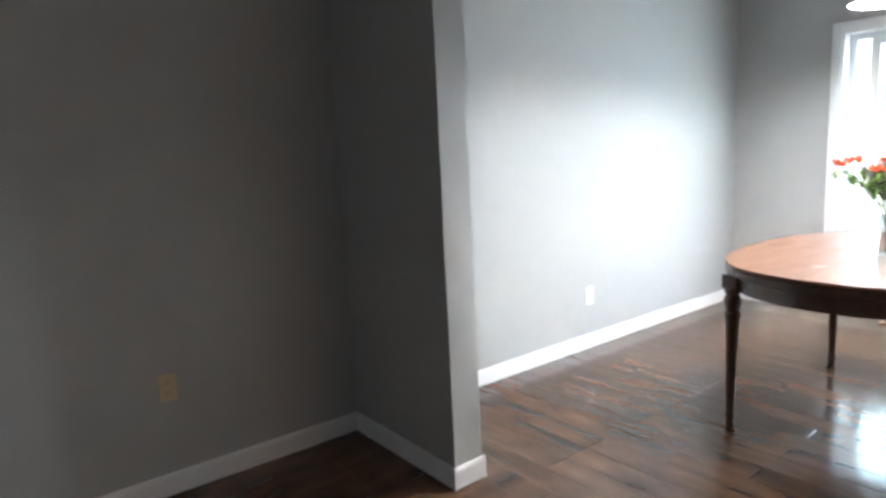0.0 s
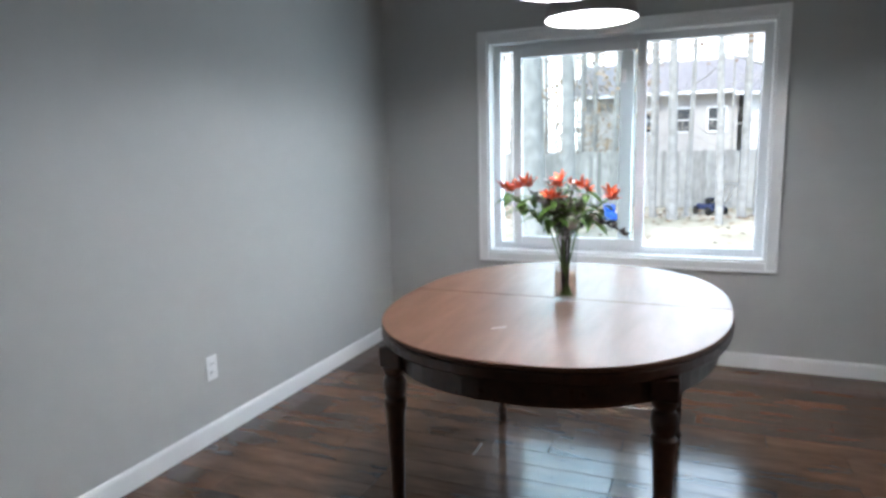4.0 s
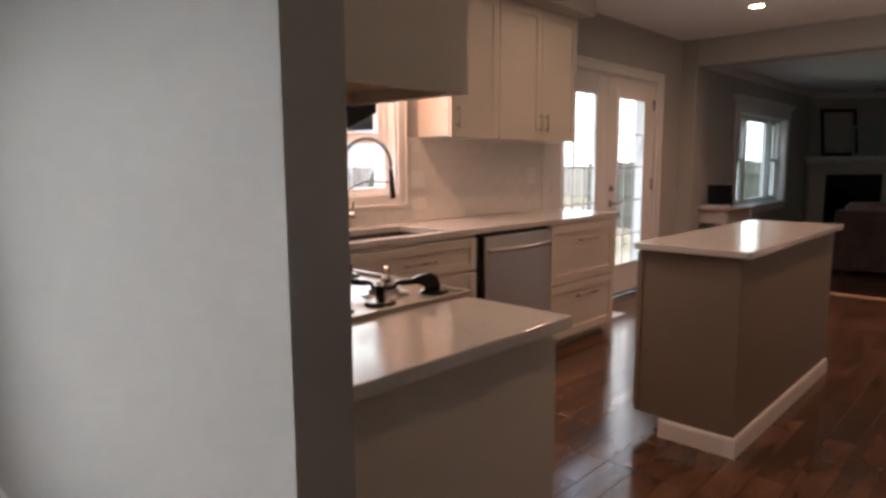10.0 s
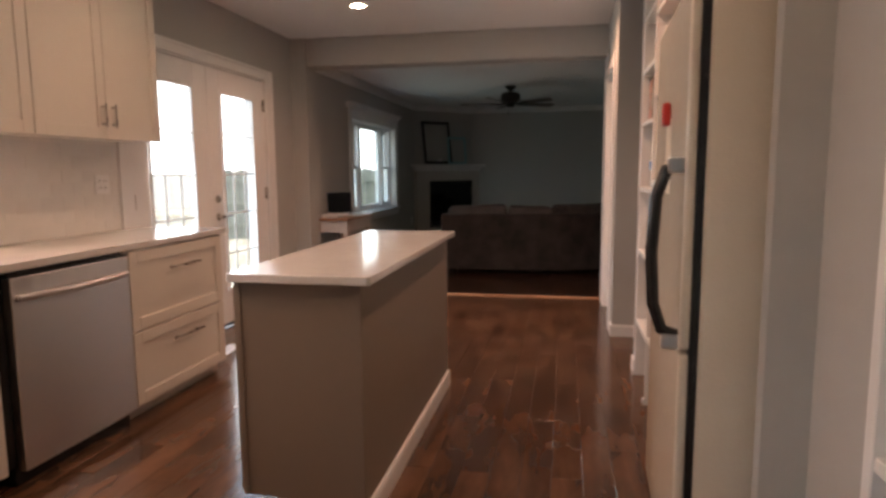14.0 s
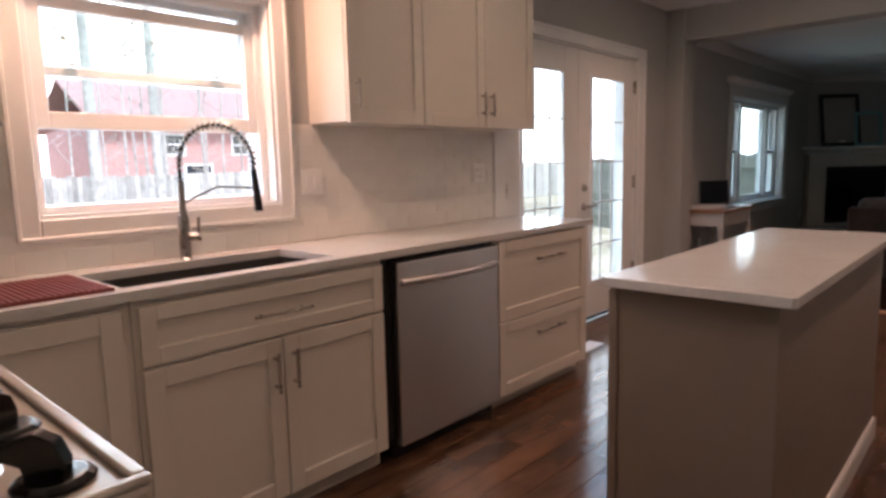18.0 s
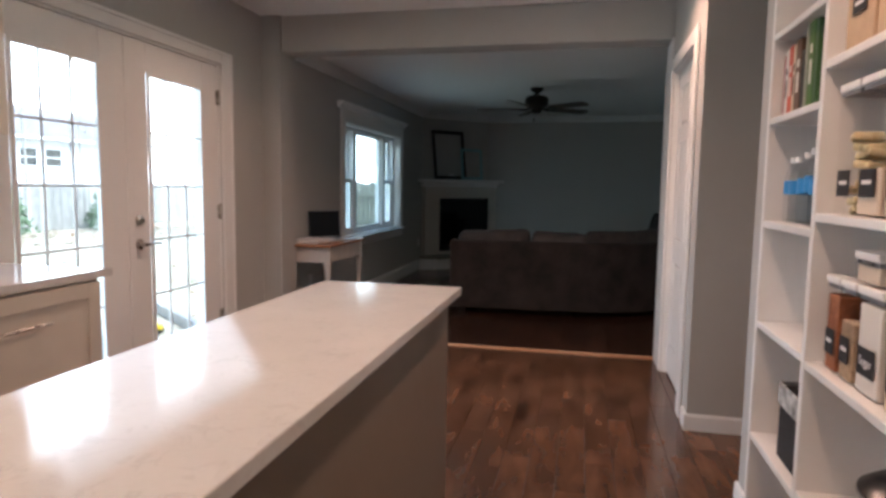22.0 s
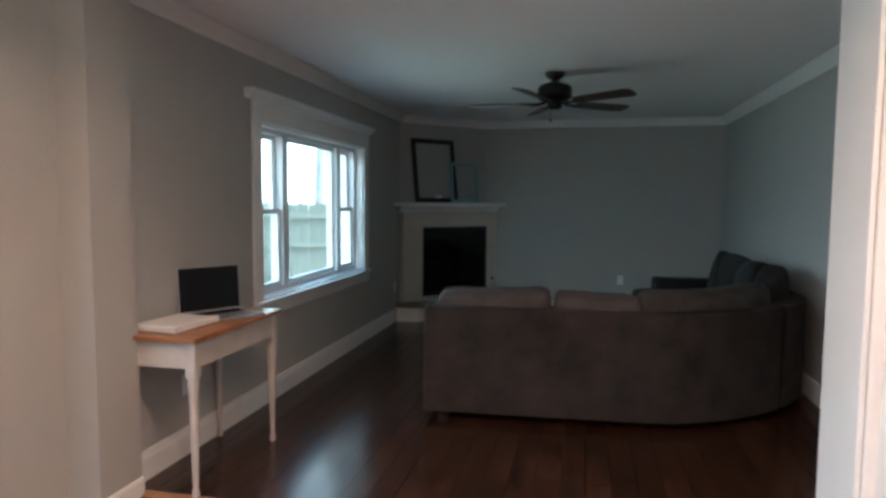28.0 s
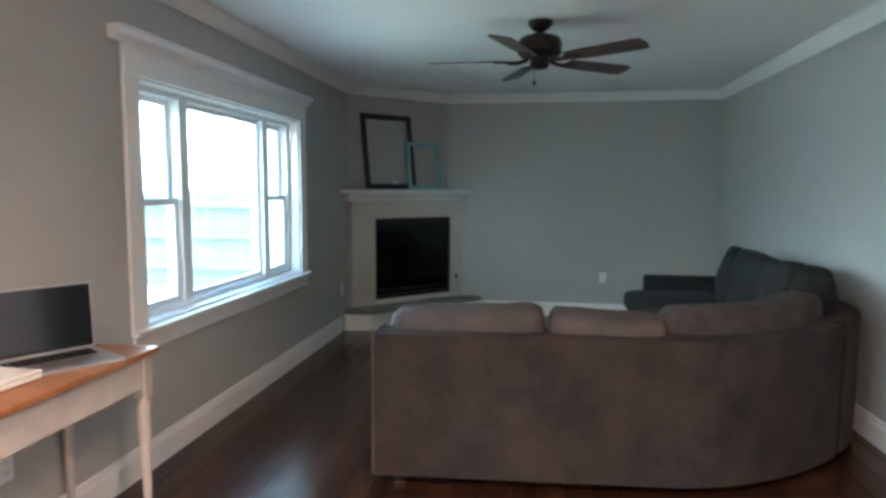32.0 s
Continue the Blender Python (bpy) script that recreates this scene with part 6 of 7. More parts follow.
bm = B()
box(bm, -0.92, 0.70, -0.205, 0.02, 1.346, 1.385, 0.006, 2)
part("mantel_shelf", bm, TRIM, fp)
bm = B()
for a, b, p, q, u, v in ((-0.475, 0.475, 0.0, 0.02, 0.256, 1.089), (-0.476, -0.45, -0.09, -0.001, 0.256, 1.089), (0.45, 0.476, -0.09, -0.001, 0.256, 1.089), (-0.45, 0.45, -0.09, -0.001, 1.06, 1.089), (-0.45, 0.45, -0.09, -0.001, 0.256, 0.30)):
    box(bm, a, b, p, q, u, v)
part("firebox", bm, FIRE, fp)
bm = B()
box(bm, -0.449, 0.449, -0.07, -0.066, 0.301, 1.059)
part("glass_front", bm, mat("smoked_glass", (0.006, 0.006, 0.006), 0.06), fp)
for z in (0.33, 0.345, 1.03, 1.045):
    bm = B()
    box(bm, -0.44, 0.44, -0.085, -0.075, z, z + 0.008)
    part("louvre", bm, FIRE, fp)
bm = B()
lathe(bm, [(0, 0), (0.02, 0), (0.018, 0.006), (0.006, 0.008), (0.006, 0.02), (0, 0.02)], 14)
k = part("gas_key_valve", bm, BLACK, fp)
k.matrix_basis = pose(0.555, -0.112, 0.42, 90, 0, 0)
bm = B()
extrude_outline(bm, [(-0.87, 0.0), (-0.87, -0.19), (-0.68, -0.36), (0.72, -0.36), (0.72, 0.0)], 0.165, 0.204, 0.006)
bmesh.ops.recalc_face_normals(bm, faces=bm.faces[:])
part("hearth_slab", bm, STONE, fp, "grey stone hearth")
bm = B()
extrude_outline(bm, [(-0.86, 0.0), (-0.86, -0.17), (-0.66, -0.32), (0.70, -0.32), (0.70, 0.0)], 0.0, 0.164)
bmesh.ops.recalc_face_normals(bm, faces=bm.faces[:])
part("hearth_base", bm, TRIM, fp, "white painted hearth base")


def picture_frame(name, m, w, h, t, mat_, label):
    f = thing(name, 0, 0, 0, 0, label, "picture frame")
    f.matrix_basis = m
    for a, b, u, v in ((-w / 2, -w / 2 + t, 0, h), (w / 2 - t, w / 2, 0, h), (-w / 2 + t, w / 2 - t, 0, t), (-w / 2 + t, w / 2 - t, h - t, h)):
        bm = B()
        box(bm, a, b, -0.02, 0, u, v, 0.004)
        part("rail", bm, mat_, f)
    return f


fpm = fp.matrix_basis
picture_frame("picture_frame", fpm @ pose(-0.30, -0.13, 1.386, -9, 0, 0), 0.60, 0.77, 0.055, mat("black_frame_paint", (0.012, 0.01, 0.01), 0.4, var=0.2), "empty black picture frame leaning on the mantel")
picture_frame("picture_frame", fpm @ pose(0.08, -0.175, 1.386, -6, 0, 0), 0.41, 0.49, 0.04, mat("pale_blue_paint", (0.22, 0.42, 0.46), 0.5, var=0.15, scale=12), "empty pale blue picture frame leaning on the mantel")
cd = thing("candle", 0, 0, 0, 0, "short white candle on the mantel", "candle")
cd.matrix_basis = fpm @ pose(-0.26, -0.09, 1.3855)
bm = B()
lathe(bm, [(0, 0), (0.045, 0), (0.046, 0.003), (0.046, 0.085), (0.042, 0.09), (0.03, 0.086), (0, 0.085)], 20)
part("wax", bm, CAP, cd, smooth=True)
bm = B()
cyl(bm, (0, 0, 0.084), (0.001, 0, 0.098), 0.0012, seg=6)
part("wick", bm, BLACK, cd)

# ceiling fan
BRONZE = mat("dark_bronze", (0.022, 0.016, 0.012), 0.35, 0.5, var=0.2)
fn = thing("ceiling_fan", 5.42, -8.45, HL, 0, "dark bronze five-blade ceiling fan at rest", "ceiling fan")
bm = B()
lathe(bm, [(0, -0.001), (0.075, -0.001), (0.075, -0.02), (0.05, -0.05), (0.028, -0.06), (0.028, -0.085), (0, -0.085)], 24)
part("canopy", bm, BRONZE, fn, smooth=True)
bm = B()
lathe(bm, [(0, -0.08), (0.06, -0.082), (0.115, -0.10), (0.135, -0.13), (0.135, -0.19), (0.11, -0.215), (0.075, -0.225), (0, -0.225)], 30)
part("motor", bm, BRONZE, fn, smooth=True)
bm = B()
lathe(bm, [(0, -0.226), (0.058, -0.226), (0.058, -0.27), (0.04, -0.285), (0, -0.288)], 22)
part("switch_cup", bm, BRONZE, fn, smooth=True)
for k in range(5):
    bl = part("blade", extrude_outline(B(), [(0.20, -0.055), (0.30, -0.062), (0.65, -0.07), (0.69, -0.055), (0.70, 0.0), (0.69, 0.055), (0.65, 0.07), (0.30, 0.062), (0.20, 0.055)], -0.004, 0.004, 0.001), DARK_WOOD, fn)
    bl.matrix_basis = pose(0, 0, -0.235, 0, 0, 72 * k) @ pose(0, 0, 0, -12, 0, 0)
    bm = B()
    tube(bm, [(0.07, 0, 0.005), (0.13, 0.0, -0.012), (0.20, 0, -0.012)], 0.012, 8)
    box(bm, 0.18, 0.28, -0.03, 0.03, -0.012, -0.0045, 0.003)
    part("blade_iron", bm, BRONZE, bl, smooth=True)
bm = B()
cyl(bm, (0.03, 0, -0.28), (0.03, 0, -0.36), 0.0015, seg=6)
lathe(bm, [(0, -0.385), (0.010, -0.375), (0.011, -0.365), (0.004, -0.356), (0, -0.355)], 12, 0.03, 0)
part("pull_chain", bm, BRONZE, fn)

# threshold strip
bm = B()
run(bm, [(BY0 - 0.035, 0.0005), (BY0 - 0.03, 0.011), (BY0 - 0.012, 0.014), (BY0 + 0.012, 0.011), (BY0 + 0.02, 0.0005)], "x", KX + 0.016, 7.2)
setting("trim_threshold", bm, OAK, "oak transition strip in the opening")


# ---- outside: lawn, fence, trees, houses ----
GZ = -0.70
# darker, greener than FENCE: the living room's high exposure is offset in the colour
FENCE_SIDE = wood("grey_green_fence", (0.13, 0.132, 0.105), (0.24, 0.243, 0.2), 0.85, stretch=(12, 12, 1.0), vary=0.3, island=True)
FENCE = wood("weathered_fence", (0.22, 0.21, 0.19), (0.42, 0.40, 0.36), 0.85, stretch=(12, 12, 1.0), vary=0.3, island=True)
BARK = mat("grey_bark", (0.33, 0.315, 0.285), 0.9, var=0.35, scale=5, bump=1.0, bscale=25)
DRY = mat("dry_leaf", (0.20, 0.11, 0.05), 0.8, var=0.4, scale=8)
GREEN = mat("evergreen_leaf", (0.10, 0.155, 0.075), 0.6, var=0.4, scale=8)


def lawn():
    m = mat("winter_lawn", (0.27, 0.265, 0.15), 0.95, var=0.3, scale=0.35, bump=0.6, bscale=40, tint=(0.43, 0.37, 0.28))
    return m


bm = B()
bmesh.ops.create_grid(bm, x_segments=2, y_segments=2, size=1500)
for v in bm.verts:
    v.co.z = GZ
setting("ground", bm, lawn(), "pale winter lawn strewn with leaves")
rnd = random.Random(11)
bm = B()
for k in range(2600):
    if k % 3:
        x, y = rnd.uniform(20.5, 25.4), rnd.uniform(-28, 14)
    else:
        x, y = rnd.uniform(8.6, 25.0), rnd.uniform(-16, 12)
    a, s = rnd.uniform(0, 6.28), rnd.uniform(0.05, 0.11)
    c = Vector((x, y, GZ + 0.012))
    u = Vector((math.cos(a), math.sin(a), rnd.uniform(-0.2, 0.3))) * s
    w = Vector((-math.sin(a), math.cos(a), rnd.uniform(-0.2, 0.3))) * s * 0.6
    bm.faces.new([bm.verts.new(c - u), bm.verts.new(c - w), bm.verts.new(c + u), bm.verts.new(c + w + Vector((0, 0, 0.02)))])
fl = part("fallen_leaves", bm, DRY)
tagged(fl, "brown fallen leaves scattered on the lawn", "leaves", "", "stuff")

rnd = random.Random(3)
bk = thing("back_fence", 25.6, 0, GZ, 0, "weathered grey board fence at the end of the yard", "fence")
bm = B()
y = -36.0
while y < 24:
    w = rnd.uniform(0.13, 0.15)
    h = 1.88 + rnd.uniform(-0.03, 0.03)
    dx = rnd.uniform(-0.008, 0.008)
    box(bm, dx, dx + 0.02, y, y + w - 0.008, 0.03, h)
    y += w
bd = part("board_run", bm, FENCE, bk)
bd["kind"] = "stuff"
for z in (0.35, 1.5):
    bm = B()
    box(bm, 0.025, 0.06, -36, 24, z, z + 0.09)
    part("rail", bm, FENCE, bk)
y = -36
while y < 24:
    bm = B()
    box(bm, 0.06, 0.15, y, y + 0.09, 0, 1.95)
    part("post", bm, FENCE, bk)
    y += 2.4
sfn = thing("side_fence", 8.6, -16.7, GZ, 0, "weathered board fence beside the house", "fence")
FB = [mesh_of("board", box(B(), 0, 0.132, 0, 0.02, 0.03, 2.04 + d, 0.003), FENCE_SIDE) for d in (-0.02, 0.0, 0.03)]
for k in range(46):
    o = new("board", FB[k % 3])
    o.parent = sfn
    o.location = (k * 0.14, rnd.uniform(-0.006, 0.006), 0)
for z in (0.4, 1.05, 1.7):
    bm = B()
    box(bm, 0, 6.43, 0.024, 0.06, z, z + 0.09)
    part("rail", bm, FENCE_SIDE, sfn)


def tree(x, y, h, r, seed, limbs=16, leaves=220, leaf=None, first=0.28, big=1.0, label="bare grey tree trunk with thin branches behind the house"):
    rn = random.Random(seed)
    t = thing("tree", x, y, GZ, 0, label, "tree", "yard trees")
    lx, ly = rn.uniform(-0.03, 0.03), rn.uniform(-0.03, 0.03)
    spine = [Vector((lx * z * h + 0.05 * r * rn.uniform(-1, 1), ly * z * h + 0.05 * r * rn.uniform(-1, 1), z * h)) for z in [k / 12 for k in range(13)]]
    bm = B()
    tube(bm, [spine[0] - Vector((0, 0, 0.05)), *spine], r * 1.12, 12, r * 0.18)
    part("trunk", bm, BARK, t, smooth=True)
    bm, tips = B(), []
    for k in range(limbs):
        f = first + (0.97 - first) * (k + rn.random()) / limbs
        i = min(11, int(f * 12))
        p = spine[i].lerp(spine[i + 1], f * 12 - i)
        a = rn.uniform(0, 6.28)
        ln = h * rn.uniform(0.12, 0.24) * (1.15 - f)
        d = Vector((math.cos(a), math.sin(a), rn.uniform(0.25, 0.9)))
        q, pts = p, [p]
        for _ in range(4):
            d = (d + Vector((rn.uniform(-0.35, 0.35), rn.uniform(-0.35, 0.35), rn.uniform(-0.1, 0.35)))).normalized()
            q = q + d * ln / 4
            pts.append(q)
        rr = r * 0.28 * (1.1 - f)
        tube(bm, pts, rr, 6, rr * 0.25)
        for j in (1, 2, 3, 4):
            for _ in range(2):
                e = (d + Vector((rn.uniform(-1, 1), rn.uniform(-1, 1), rn.uniform(-0.3, 0.7)))).normalized()
                s1 = pts[j] + e * ln * rn.uniform(0.2, 0.4)
                s2 = s1 + (e + Vector((rn.uniform(-0.6, 0.6), rn.uniform(-0.6, 0.6), 0.2))).normalized() * ln * 0.25
                tube(bm, [pts[j], s1, s2], max(0.006, rr * 0.3), 4, 0.004)
                tips += [s1, s2, s1.lerp(s2, 0.5)]
    part("limbs", bm, BARK, t, smooth=True)
    bm = B()
    for _ in range(leaves):
        c = rn.choice(tips) + Vector((rn.gauss(0, 0.22), rn.gauss(0, 0.22), rn.gauss(0, 0.22)))
        u = Vector((rn.gauss(0, 1), rn.gauss(0, 1), rn.gauss(0, 1))).normalized() * rn.uniform(0.05, 0.1) * big
        w = u.orthogonal() * 0.6
        bm.faces.new([bm.verts.new(c - u), bm.verts.new(c - w), bm.verts.new(c + u), bm.verts.new(c + w)])
    part("crown", bm, leaf or DRY, t)
    return t


tree(15.2, 4.85, 17, 0.33, 1, 20, 300)
tree(17.6, 4.55, 16, 0.15, 2, 16, 200)
tree(19.0, 6.8, 15, 0.2, 3, 16, 500)
tree(21.5, 8.4, 15, 0.16, 4, 16, 600)
tree(22.5, 3.1, 14, 0.10, 5)
tree(22.0, 2.55, 15, 0.14, 6)
tree(23.0, 2.2, 13, 0.08, 7)
tree(21.0, 1.35, 14, 0.10, 8)
tree(22.8, 0.75, 15, 0.12, 9)
tree(23.5, 0.25, 15, 0.17, 10)
tree(24.0, -1.2, 15, 0.13, 12)
tree(22.0, -5.8, 15, 0.16, 13)
tree(23.5, -8.0, 14, 0.14, 14)
tree(20.5, -13.8, 15, 0.2, 15)
tree(23.0, -17.5, 14, 0.16, 16)
tree(22.0, -22.0, 14, 0.2, 17)
tree(12.2, -19.5, 13, 0.2, 18, 18, 700, GREEN)
tree(14.5, -21.5, 13, 0.22, 19, 18, 700, GREEN)


rnd = random.Random(77)
bm = B()
for k in range(120):
    x, y, h = rnd.uniform(29, 40), rnd.uniform(-48, 34), rnd.uniform(9, 15)
    r = rnd.uniform(0.05, 0.11)
    sx, sy = rnd.uniform(-0.5, 0.5), rnd.uniform(-0.5, 0.5)
    tube(bm, [(x, y, GZ - 0.05), (x + sx * 0.4, y + sy * 0.4, GZ + h * 0.5), (x + sx, y + sy, GZ + h)], r, 5, 0.02)
    for j in range(12):
        f = rnd.uniform(0.15, 0.95)
        p = Vector((x + sx * f, y + sy * f, GZ + h * f))
        a, ln = rnd.uniform(0, 6.28), rnd.uniform(0.8, 2.4) * (1.2 - f)
        q = p + Vector((math.cos(a) * ln, math.sin(a) * ln, rnd.uniform(0.1, 0.9) * ln))
        tube(bm, [p, p.lerp(q, 0.5) + Vector((0, 0, -0.08)), q], 0.022, 3, 0.006)
        for _ in range(2):
            m = p.lerp(q, rnd.uniform(0.4, 0.9))
            tube(bm, [m, m + Vector((rnd.gauss(0, 0.4), rnd.gauss(0, 0.4), rnd.uniform(0.1, 0.7)))], 0.012, 3, 0.005)
for k in range(110):
    x, y, h = rnd.uniform(27, 40), rnd.uniform(4, 22), rnd.uniform(8, 14)
    r = rnd.uniform(0.05, 0.14)
    sx, sy = rnd.uniform(-0.4, 0.4), rnd.uniform(-0.4, 0.4)
    tube(bm, [(x, y, GZ - 0.05), (x + sx * 0.4, y + sy * 0.4, GZ + h * 0.5), (x + sx, y + sy, GZ + h)], r, 5, 0.02)
    for j in range(14):
        f = rnd.uniform(0.1, 0.95)
        p = Vector((x + sx * f, y + sy * f, GZ + h * f))
        a, ln = rnd.uniform(0, 6.28), rnd.uniform(0.8, 2.2) * (1.2 - f)
        q = p + Vector((math.cos(a) * ln, math.sin(a) * ln, rnd.uniform(0.1, 0.9) * ln))
        tube(bm, [p, p.lerp(q, 0.5) + Vector((0, 0, -0.08)), q], 0.02, 3, 0.006)
fw = part("far_woods", bm, BARK)
bm = B()
for k in range(9000):
    c = Vector((rnd.uniform(27, 40), rnd.uniform(4, 22), GZ + 0.4 + 11 * rnd.random() ** 1.2))
    u = Vector((rnd.gauss(0, 1), rnd.gauss(0, 1), rnd.gauss(0, 1))).normalized() * rnd.uniform(0.05, 0.13)
    w = u.orthogonal() * 0.7
    bm.faces.new([bm.verts.new(c - u), bm.verts.new(c - w), bm.verts.new(c + u), bm.verts.new(c + w)])
tl = part("tan_leaves", bm, mat("tan_leaf", (0.34, 0.25, 0.16), 0.8, var=0.3, scale=8))
tagged(tl, "tan winter leaves left on the woods behind the fence", "leaves", "", "stuff")
tagged(fw, "bare grey winter woods beyond the back fence", "woods", "", "stuff")


def shrub(x, y, r, h, seed):
    rn = random.Random(seed)
    t = thing("shrub", x, y, GZ, 0, "dark evergreen shrub in front of the fence", "shrub", "shrubs by the fence")
    bm = B()
    for k in range(7):
        a = rn.uniform(0, 6.28)
        tube(bm, [(0, 0, 0), (math.cos(a) * r * 0.3, math.sin(a) * r * 0.3, h * 0.5), (math.cos(a) * r * 0.6, math.sin(a) * r * 0.6, h * 0.85)], 0.02, 5, 0.006)
    part("stems", bm, BARK, t)
    bm = B()
    for _ in range(900):
        a, f = rn.uniform(0, 6.28), rn.random()
        z = rn.uniform(0.05, 1)
        rad = r * math.sqrt(f) * (1.05 - z * 0.75) * rn.uniform(0.85, 1.15)
        c = Vector((math.cos(a) * rad, math.sin(a) * rad, z * h))
        u = Vector((rn.gauss(0, 1), rn.gauss(0, 1), rn.gauss(0, 1))).normalized() * rn.uniform(0.05, 0.09)
        w = u.orthogonal() * 0.5
        bm.faces.new([bm.verts.new(c - u), bm.verts.new(c - w), bm.verts.new(c + u), bm.verts.new(c + w)])
    part("foliage", bm, GREEN, t)


for i, (x, y) in enumerate(((24.4, -16.0), (24.7, -19.5), (24.5, -24.0))):
    shrub(x, y, 0.9, 1.7, 30 + i)


def house(name, x, y, w, d, eave, ridge, wallm, roofm, windows, label):
    """A far house: walls, gable roof, windows with frames on the face towards -x."""
    hs = thing(name, x, y, GZ, 0, label, "house")
    e, r = eave - GZ, ridge - GZ
    bm = B()
    box(bm, 0, d, -w / 2, w / 2, 0, e)
    part("wall", bm, wallm, hs)
    bm = B()
    run(bm, [(-0.6, e - 0.12), (d / 2, r), (d + 0.6, e - 0.12), (d + 0.6, e + 0.02), (d / 2, r + 0.18), (-0.6, e + 0.02)], "y", -w / 2 - 0.5, w / 2 + 0.5)
    part("roof", bm, roofm, hs)
    bm = B()
    box(bm, -0.62, -0.56, -w / 2 - 0.5, w / 2 + 0.5, e - 0.2, e - 0.02)
    part("gutter", bm, TRIM, hs)
    for wy, wz, ww, wh in windows:
        bm = B()
        for a, b, u, v in ((wy - ww / 2 - 0.1, wy - ww / 2, wz, wz + wh), (wy + ww / 2, wy + ww / 2 + 0.1, wz, wz + wh), (wy - ww / 2 - 0.1, wy + ww / 2 + 0.1, wz - 0.1, wz), (wy - ww / 2 - 0.1, wy + ww / 2 + 0.1, wz + wh, wz + wh + 0.1), (wy - ww / 2, wy + ww / 2, wz + wh / 2 - 0.03, wz + wh / 2 + 0.03)):
            box(bm, -0.06, -0.001, a, b, u, v)
        wf = part("window", bm, TRIM, hs)
        bm = B()
        box(bm, -0.02, -0.002, wy - ww / 2, wy + ww / 2, wz, wz + wh)
        part("pane", bm, PANE, wf)
    return hs


PANE = mat("dark_house_window", (0.03, 0.035, 0.045), 0.08)
SIDING = mat("tan_siding", (0.42, 0.395, 0.37), 0.8, var=0.06, scale=1)
WHITE_S = mat("white_siding", (0.7, 0.7, 0.7), 0.7, var=0.04, scale=1)
ROOF = mat("grey_shingle", (0.22, 0.20, 0.19), 0.9, var=0.2, scale=4)
RUSSET = mat("russet_shingle", (0.34, 0.20, 0.18), 0.9, var=0.2, scale=4)
BRICKS = mat("red_brick", (0.42, 0.235, 0.21), 0.85, var=0.15, scale=5)
house("neighbour_house", 44, 4.6, 9.0, 8, 4.5, 6.6, SIDING, ROOF, [(-1.6, 2.9, 0.9, 1.3), (-3.4, 2.9, 0.9, 1.3), (-3.6, 0.6, 1.2, 0.8), (0.6, 2.9, 0.9, 1.3)], "tan two-storey house beyond the fence")
house("neighbour_wing", 43.5, -4.2, 8.0, 8, 4.3, 6.2, WHITE_S, ROOF, [(1.2, 2.9, 0.9, 1.3), (-1.8, 2.9, 0.9, 1.3)], "white-sided house beyond the fence")
house("brick_house", 42, -19.5, 13.0, 9, 3.9, 6.6, BRICKS, RUSSET, [(2.5, 3.0, 1.3, 1.1), (-2.0, 3.0, 1.3, 1.1), (1.0, 1.3, 1.6, 1.0), (-4.0, 1.3, 1.6, 1.0)], "red brick house beyond the fence")
house("pale_house", 40, -40, 14.0, 9, 4.2, 6.5, WHITE_S, ROOF, [(2.5, 3.0, 1.3, 1.1), (-2.0, 3.0, 1.3, 1.1), (4.5, 3.0, 1.3, 1.1)], "white house beyond the fence")

mw = thing("lawn_mower", 23.6, 1.55, GZ, 35, "dark blue push mower parked by the fence", "mower")
bm = B()
box(bm, -0.35, 0.35, -0.25, 0.25, 0.14, 0.32, 0.05, 2)
part("deck", bm, mat("dark_blue_paint", (0.02, 0.03, 0.09), 0.4), mw)
bm = B()
lathe(bm, [(0, 0.32), (0.16, 0.32), (0.16, 0.46), (0.1, 0.5), (0, 0.5)], 16)
part("engine", bm, BLACK, mw)
for sx in (-0.3, 0.3):
    for sy in (-0.28, 0.28):
        bm = B()
        cyl(bm, (sx, sy - 0.025, 0.12), (sx, sy + 0.025, 0.12), 0.12, seg=16)
        part("wheel", bm, BLACK, mw)
bm = B()
for sy in (-0.2, 0.2):
    tube(bm, [(-0.3, sy, 0.28), (-0.7, sy, 0.7), (-0.95, sy, 0.95)], 0.014, 6)
tube(bm, [(-0.95, -0.2, 0.95), (-0.95, 0.2, 0.95)], 0.014, 6)
part("handlebar", bm, STEEL, mw)
for nm, x, y, col, lab in (("toy_car", 20.8, 4.1, (0.03, 0.12, 0.5), "blue plastic ride-on toy on the lawn"), ("toy_car", 18.8, 4.9, (0.6, 0.2, 0.28), "pink plastic ride-on toy on the lawn"), ("toy_truck", 10.3, -8.1, (0.75, 0.5, 0.02), "yellow toy truck by the garden bed")):
    s = 0.45 if "truck" in nm else 1.0
    ty = thing(nm, x, y, GZ, 20, lab, "toy")
    m = mat(nm + "_plastic", col, 0.35)
    bm = B()
    box(bm, -0.3 * s, 0.3 * s, -0.16 * s, 0.16 * s, 0.1 * s, 0.3 * s, 0.04, 2)
    box(bm, -0.12 * s, 0.2 * s, -0.14 * s, 0.14 * s, 0.28 * s, 0.5 * s, 0.05, 2)
    part("body", bm, m, ty)
    for sx in (-0.2, 0.2):
        for sy in (-0.17, 0.17):
            bm = B()
            cyl(bm, (sx * s, sy * s - 0.02, 0.09 * s), (sx * s, sy * s + 0.02, 0.09 * s), 0.09 * s, seg=14)
            part("wheel", bm, BLACK, ty)
gb = thing("garden_bed", 10.6, -9.0, GZ, -38, "weathered timber edge of a garden bed", "garden bed")
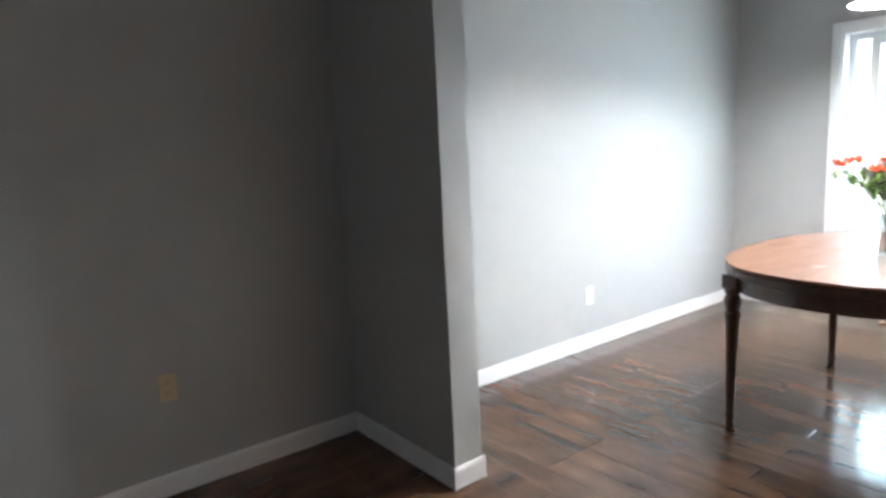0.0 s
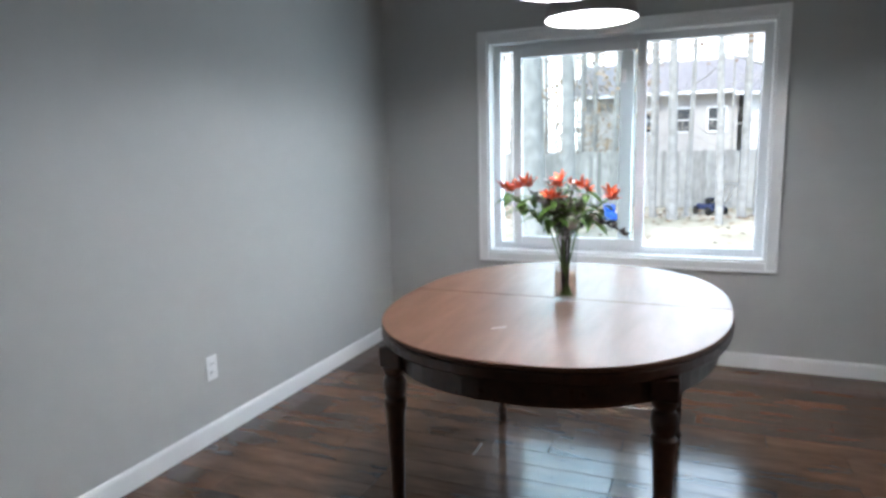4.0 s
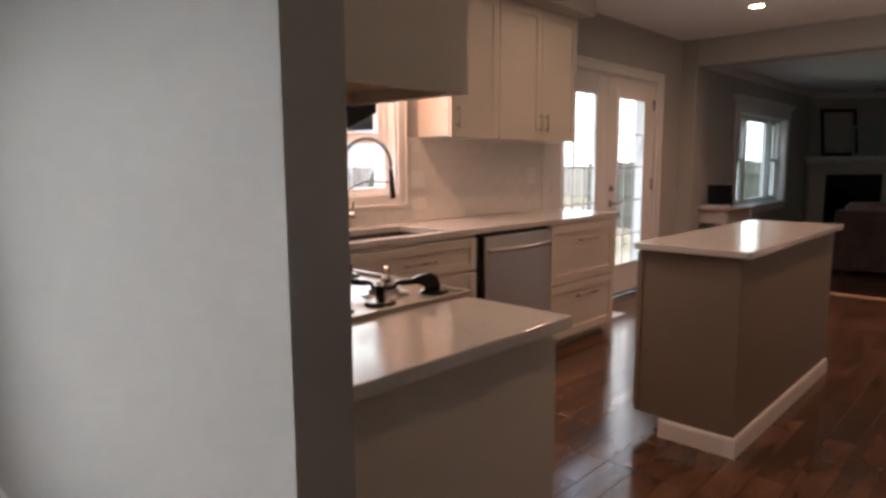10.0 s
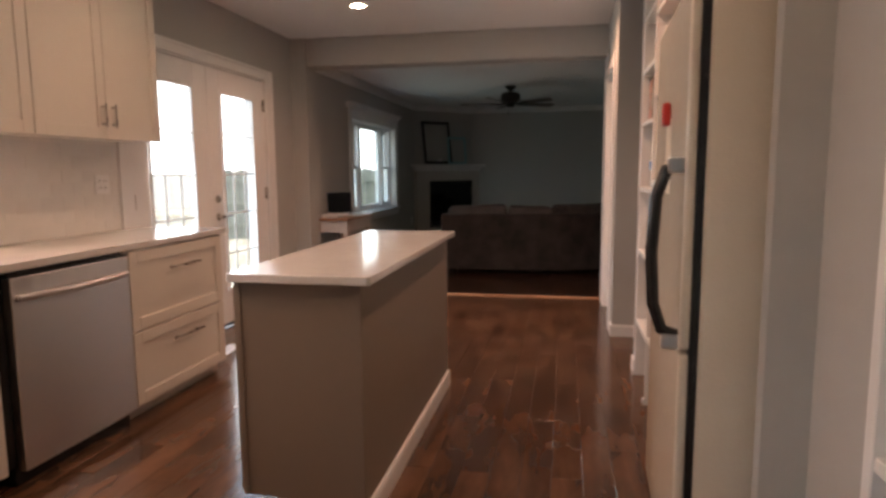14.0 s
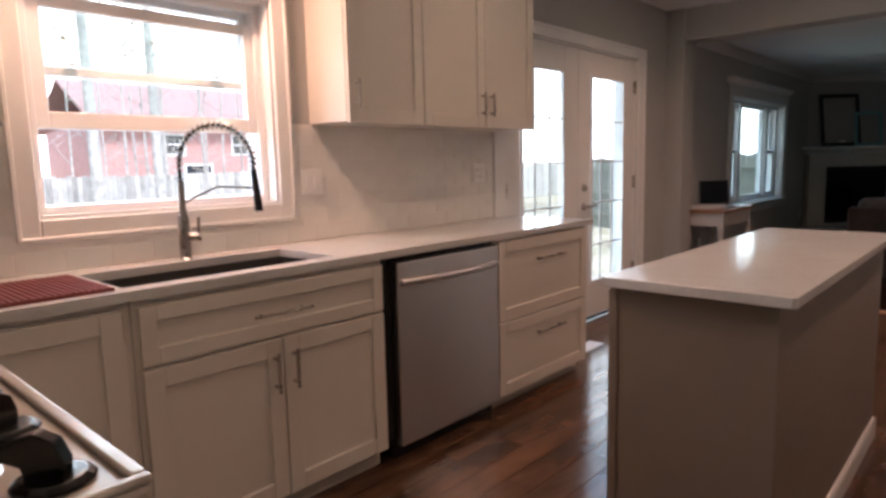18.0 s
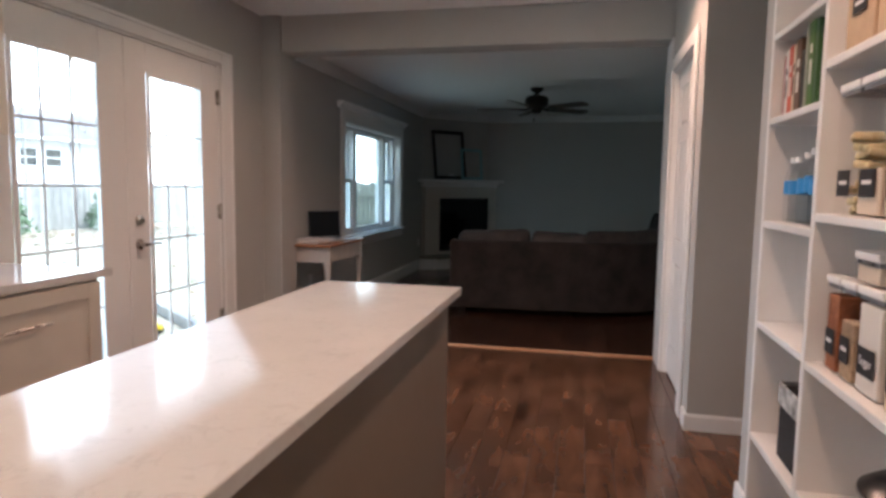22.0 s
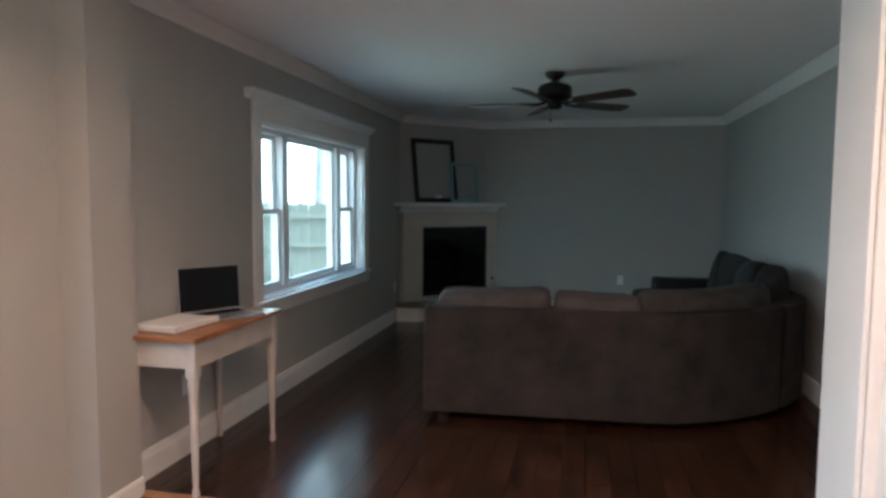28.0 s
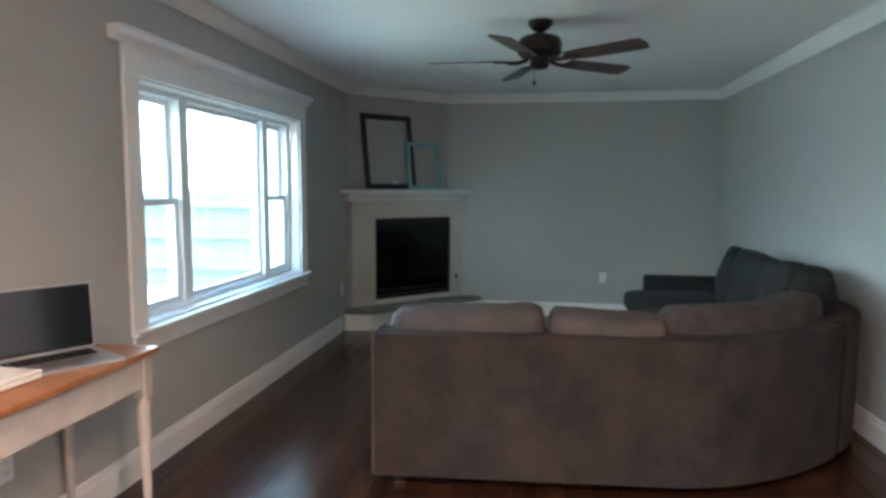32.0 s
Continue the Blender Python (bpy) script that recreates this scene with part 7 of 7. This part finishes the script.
for k in range(3):
    bm = B()
    box(bm, -2.6, 2.6, k * 1.1, k * 1.1 + 0.10, 0, 0.16, 0.01)
    part("timber", bm, FENCE, gb)

# overcast brightness low over the horizon
bm = B()
inner, outer = [], []
for k in range(41):
    a = radians(-85 + 170 * k / 40)
    for rr, row in ((160.0, inner), (161.0, outer)):
        row.append([bm.verts.new((10 + rr * math.cos(a), -5 + rr * math.sin(a), z)) for z in (GZ - 1, 75.0)])
for k in range(40):
    bm.faces.new((inner[k][0], inner[k + 1][0], inner[k + 1][1], inner[k][1]))
    bm.faces.new((outer[k][0], outer[k][1], outer[k + 1][1], outer[k + 1][0]))
    bm.faces.new((inner[k][1], inner[k + 1][1], outer[k + 1][1], outer[k][1]))
bd = part("backdrop_sky", bm, glow("overcast_haze", (0.93, 0.97, 1.0), 0.5))
tagged(bd, "pale overcast sky low over the horizon", "sky", "", "structure")


# ---- pieces: floor planks and splashback tiles ----
PLANK_MESH = {}


def plank_mesh(w, length, material):
    key = (round(w, 3), round(length, 2), material.name)
    if key not in PLANK_MESH:
        bm = B()
        l, h = key[1] / 2 - 0.0007, w / 2 - 0.0007
        e = 0.0016
        low = [bm.verts.new((x, y, -0.006)) for x, y in ((-l, -h), (l, -h), (l, h), (-l, h))]
        mid = [bm.verts.new((x, y, -0.0012)) for x, y in ((-l, -h), (l, -h), (l, h), (-l, h))]
        top = [bm.verts.new((x, y, 0)) for x, y in ((-l + e, -h + e), (l - e, -h + e), (l - e, h - e), (-l + e, h - e))]
        for a, b in ((low, mid), (mid, top)):
            for i in range(4):
                bm.faces.new((a[i], a[(i + 1) % 4], b[(i + 1) % 4], b[i]))
        bm.faces.new(top)
        PLANK_MESH[key] = mesh_of("plank", bm, material)
    return PLANK_MESH[key]


def planks(name, x0, x1, y0, y1, material, split_x, seed, label, w=0.127, unit=1.2):
    """Planks along y on a dark bed; those west of split_x are joined."""
    rn = random.Random(seed)
    bm = B()
    box(bm, x0, x1, y0, y1, -0.12, -0.006)
    fl = setting(name, bm, SEAM, label)
    rest = B()
    x = x1
    while x - w > x0 - w:
        a = y1 + rn.choice((0.0, 0.3, 0.6, 0.9))
        while a > y0:
            b = max(a - unit, y0)
            t = min(a, y1)
            if t - b > 0.02:
                if x - w >= split_x:
                    o = new("plank", plank_mesh(w, t - b, material))
                    o.parent = fl
                    o.matrix_basis = pose(x - w / 2, (t + b) / 2, rn.uniform(-0.0004, 0.0), 0, 0, 90)
                else:
                    box(rest, x - w + 0.0007, x - 0.0007, b + 0.0007, t - 0.0007, -0.006, 0)
            a -= unit
        x -= w
    if rest.verts:
        r = part("plank_field", rest, material, fl)
        r["kind"] = "stuff"
    else:
        rest.free()
    return fl


planks("floor_dining", 0.3, WK, -1.2, DN, FLOOR, 3.9, 21, "rustic brown laminate plank floor")
planks("floor_kitchen", 2.95, WK, BY0, -1.2005, FLOOR, 3.9, 23, "rustic brown laminate plank floor")
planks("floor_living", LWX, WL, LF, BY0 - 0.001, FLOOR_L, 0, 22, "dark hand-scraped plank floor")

ts = tagged(new("splashback"), "white glazed subway tile splashback", "splashback", "", "structure")
ts.empty_display_size = 0.05
bm = B()
for a, b, u, v in ((-3.05, SW[0] - 0.05, 0.916, 1.451), (SW[1] + 0.05, KN - 0.001, 0.916, 1.411), (SW[0] - 0.05, SW[1] + 0.05, 0.916, 1.023)):
    box(bm, WK - 0.0068, WK - 0.0005, a, b, u, v)
part("grout_bed", bm, GROUT, ts)


def tile_mesh(wd, ht):
    bm = B()
    box(bm, -0.0075, -0.002, -wd / 2, wd / 2, -ht / 2, ht / 2, 0.0008)
    return mesh_of("tile", bm, TILE)


TW, TH = 0.1524, 0.0735
whole, narrow = tile_mesh(TW - 0.002, TH - 0.002), tile_mesh(TW / 2 - 0.002, TH - 0.002)
rn = random.Random(8)
for row in range(7):
    z = 0.917 + TH * (row + 0.5)
    y = -3.05
    first = row % 2
    while y < KN - 0.04:
        step = TW / 2 if first else TW
        first = False
        c = y + step / 2
        y += step
        if SW[0] - 0.055 < c < SW[1] + 0.055 and z > 0.99:
            continue
        if z + TH / 2 > (1.452 if c < -1.0 else 1.412):
            continue
        if -0.06 < c - KN < 0.2:
            continue
        o = new("tile", whole if step == TW else narrow)
        o.parent = ts
        o.matrix_basis = pose(WK - 0.0005 + rn.uniform(-0.0006, 0.0006), c, z, rn.uniform(-0.1, 0.1), 0, 0)
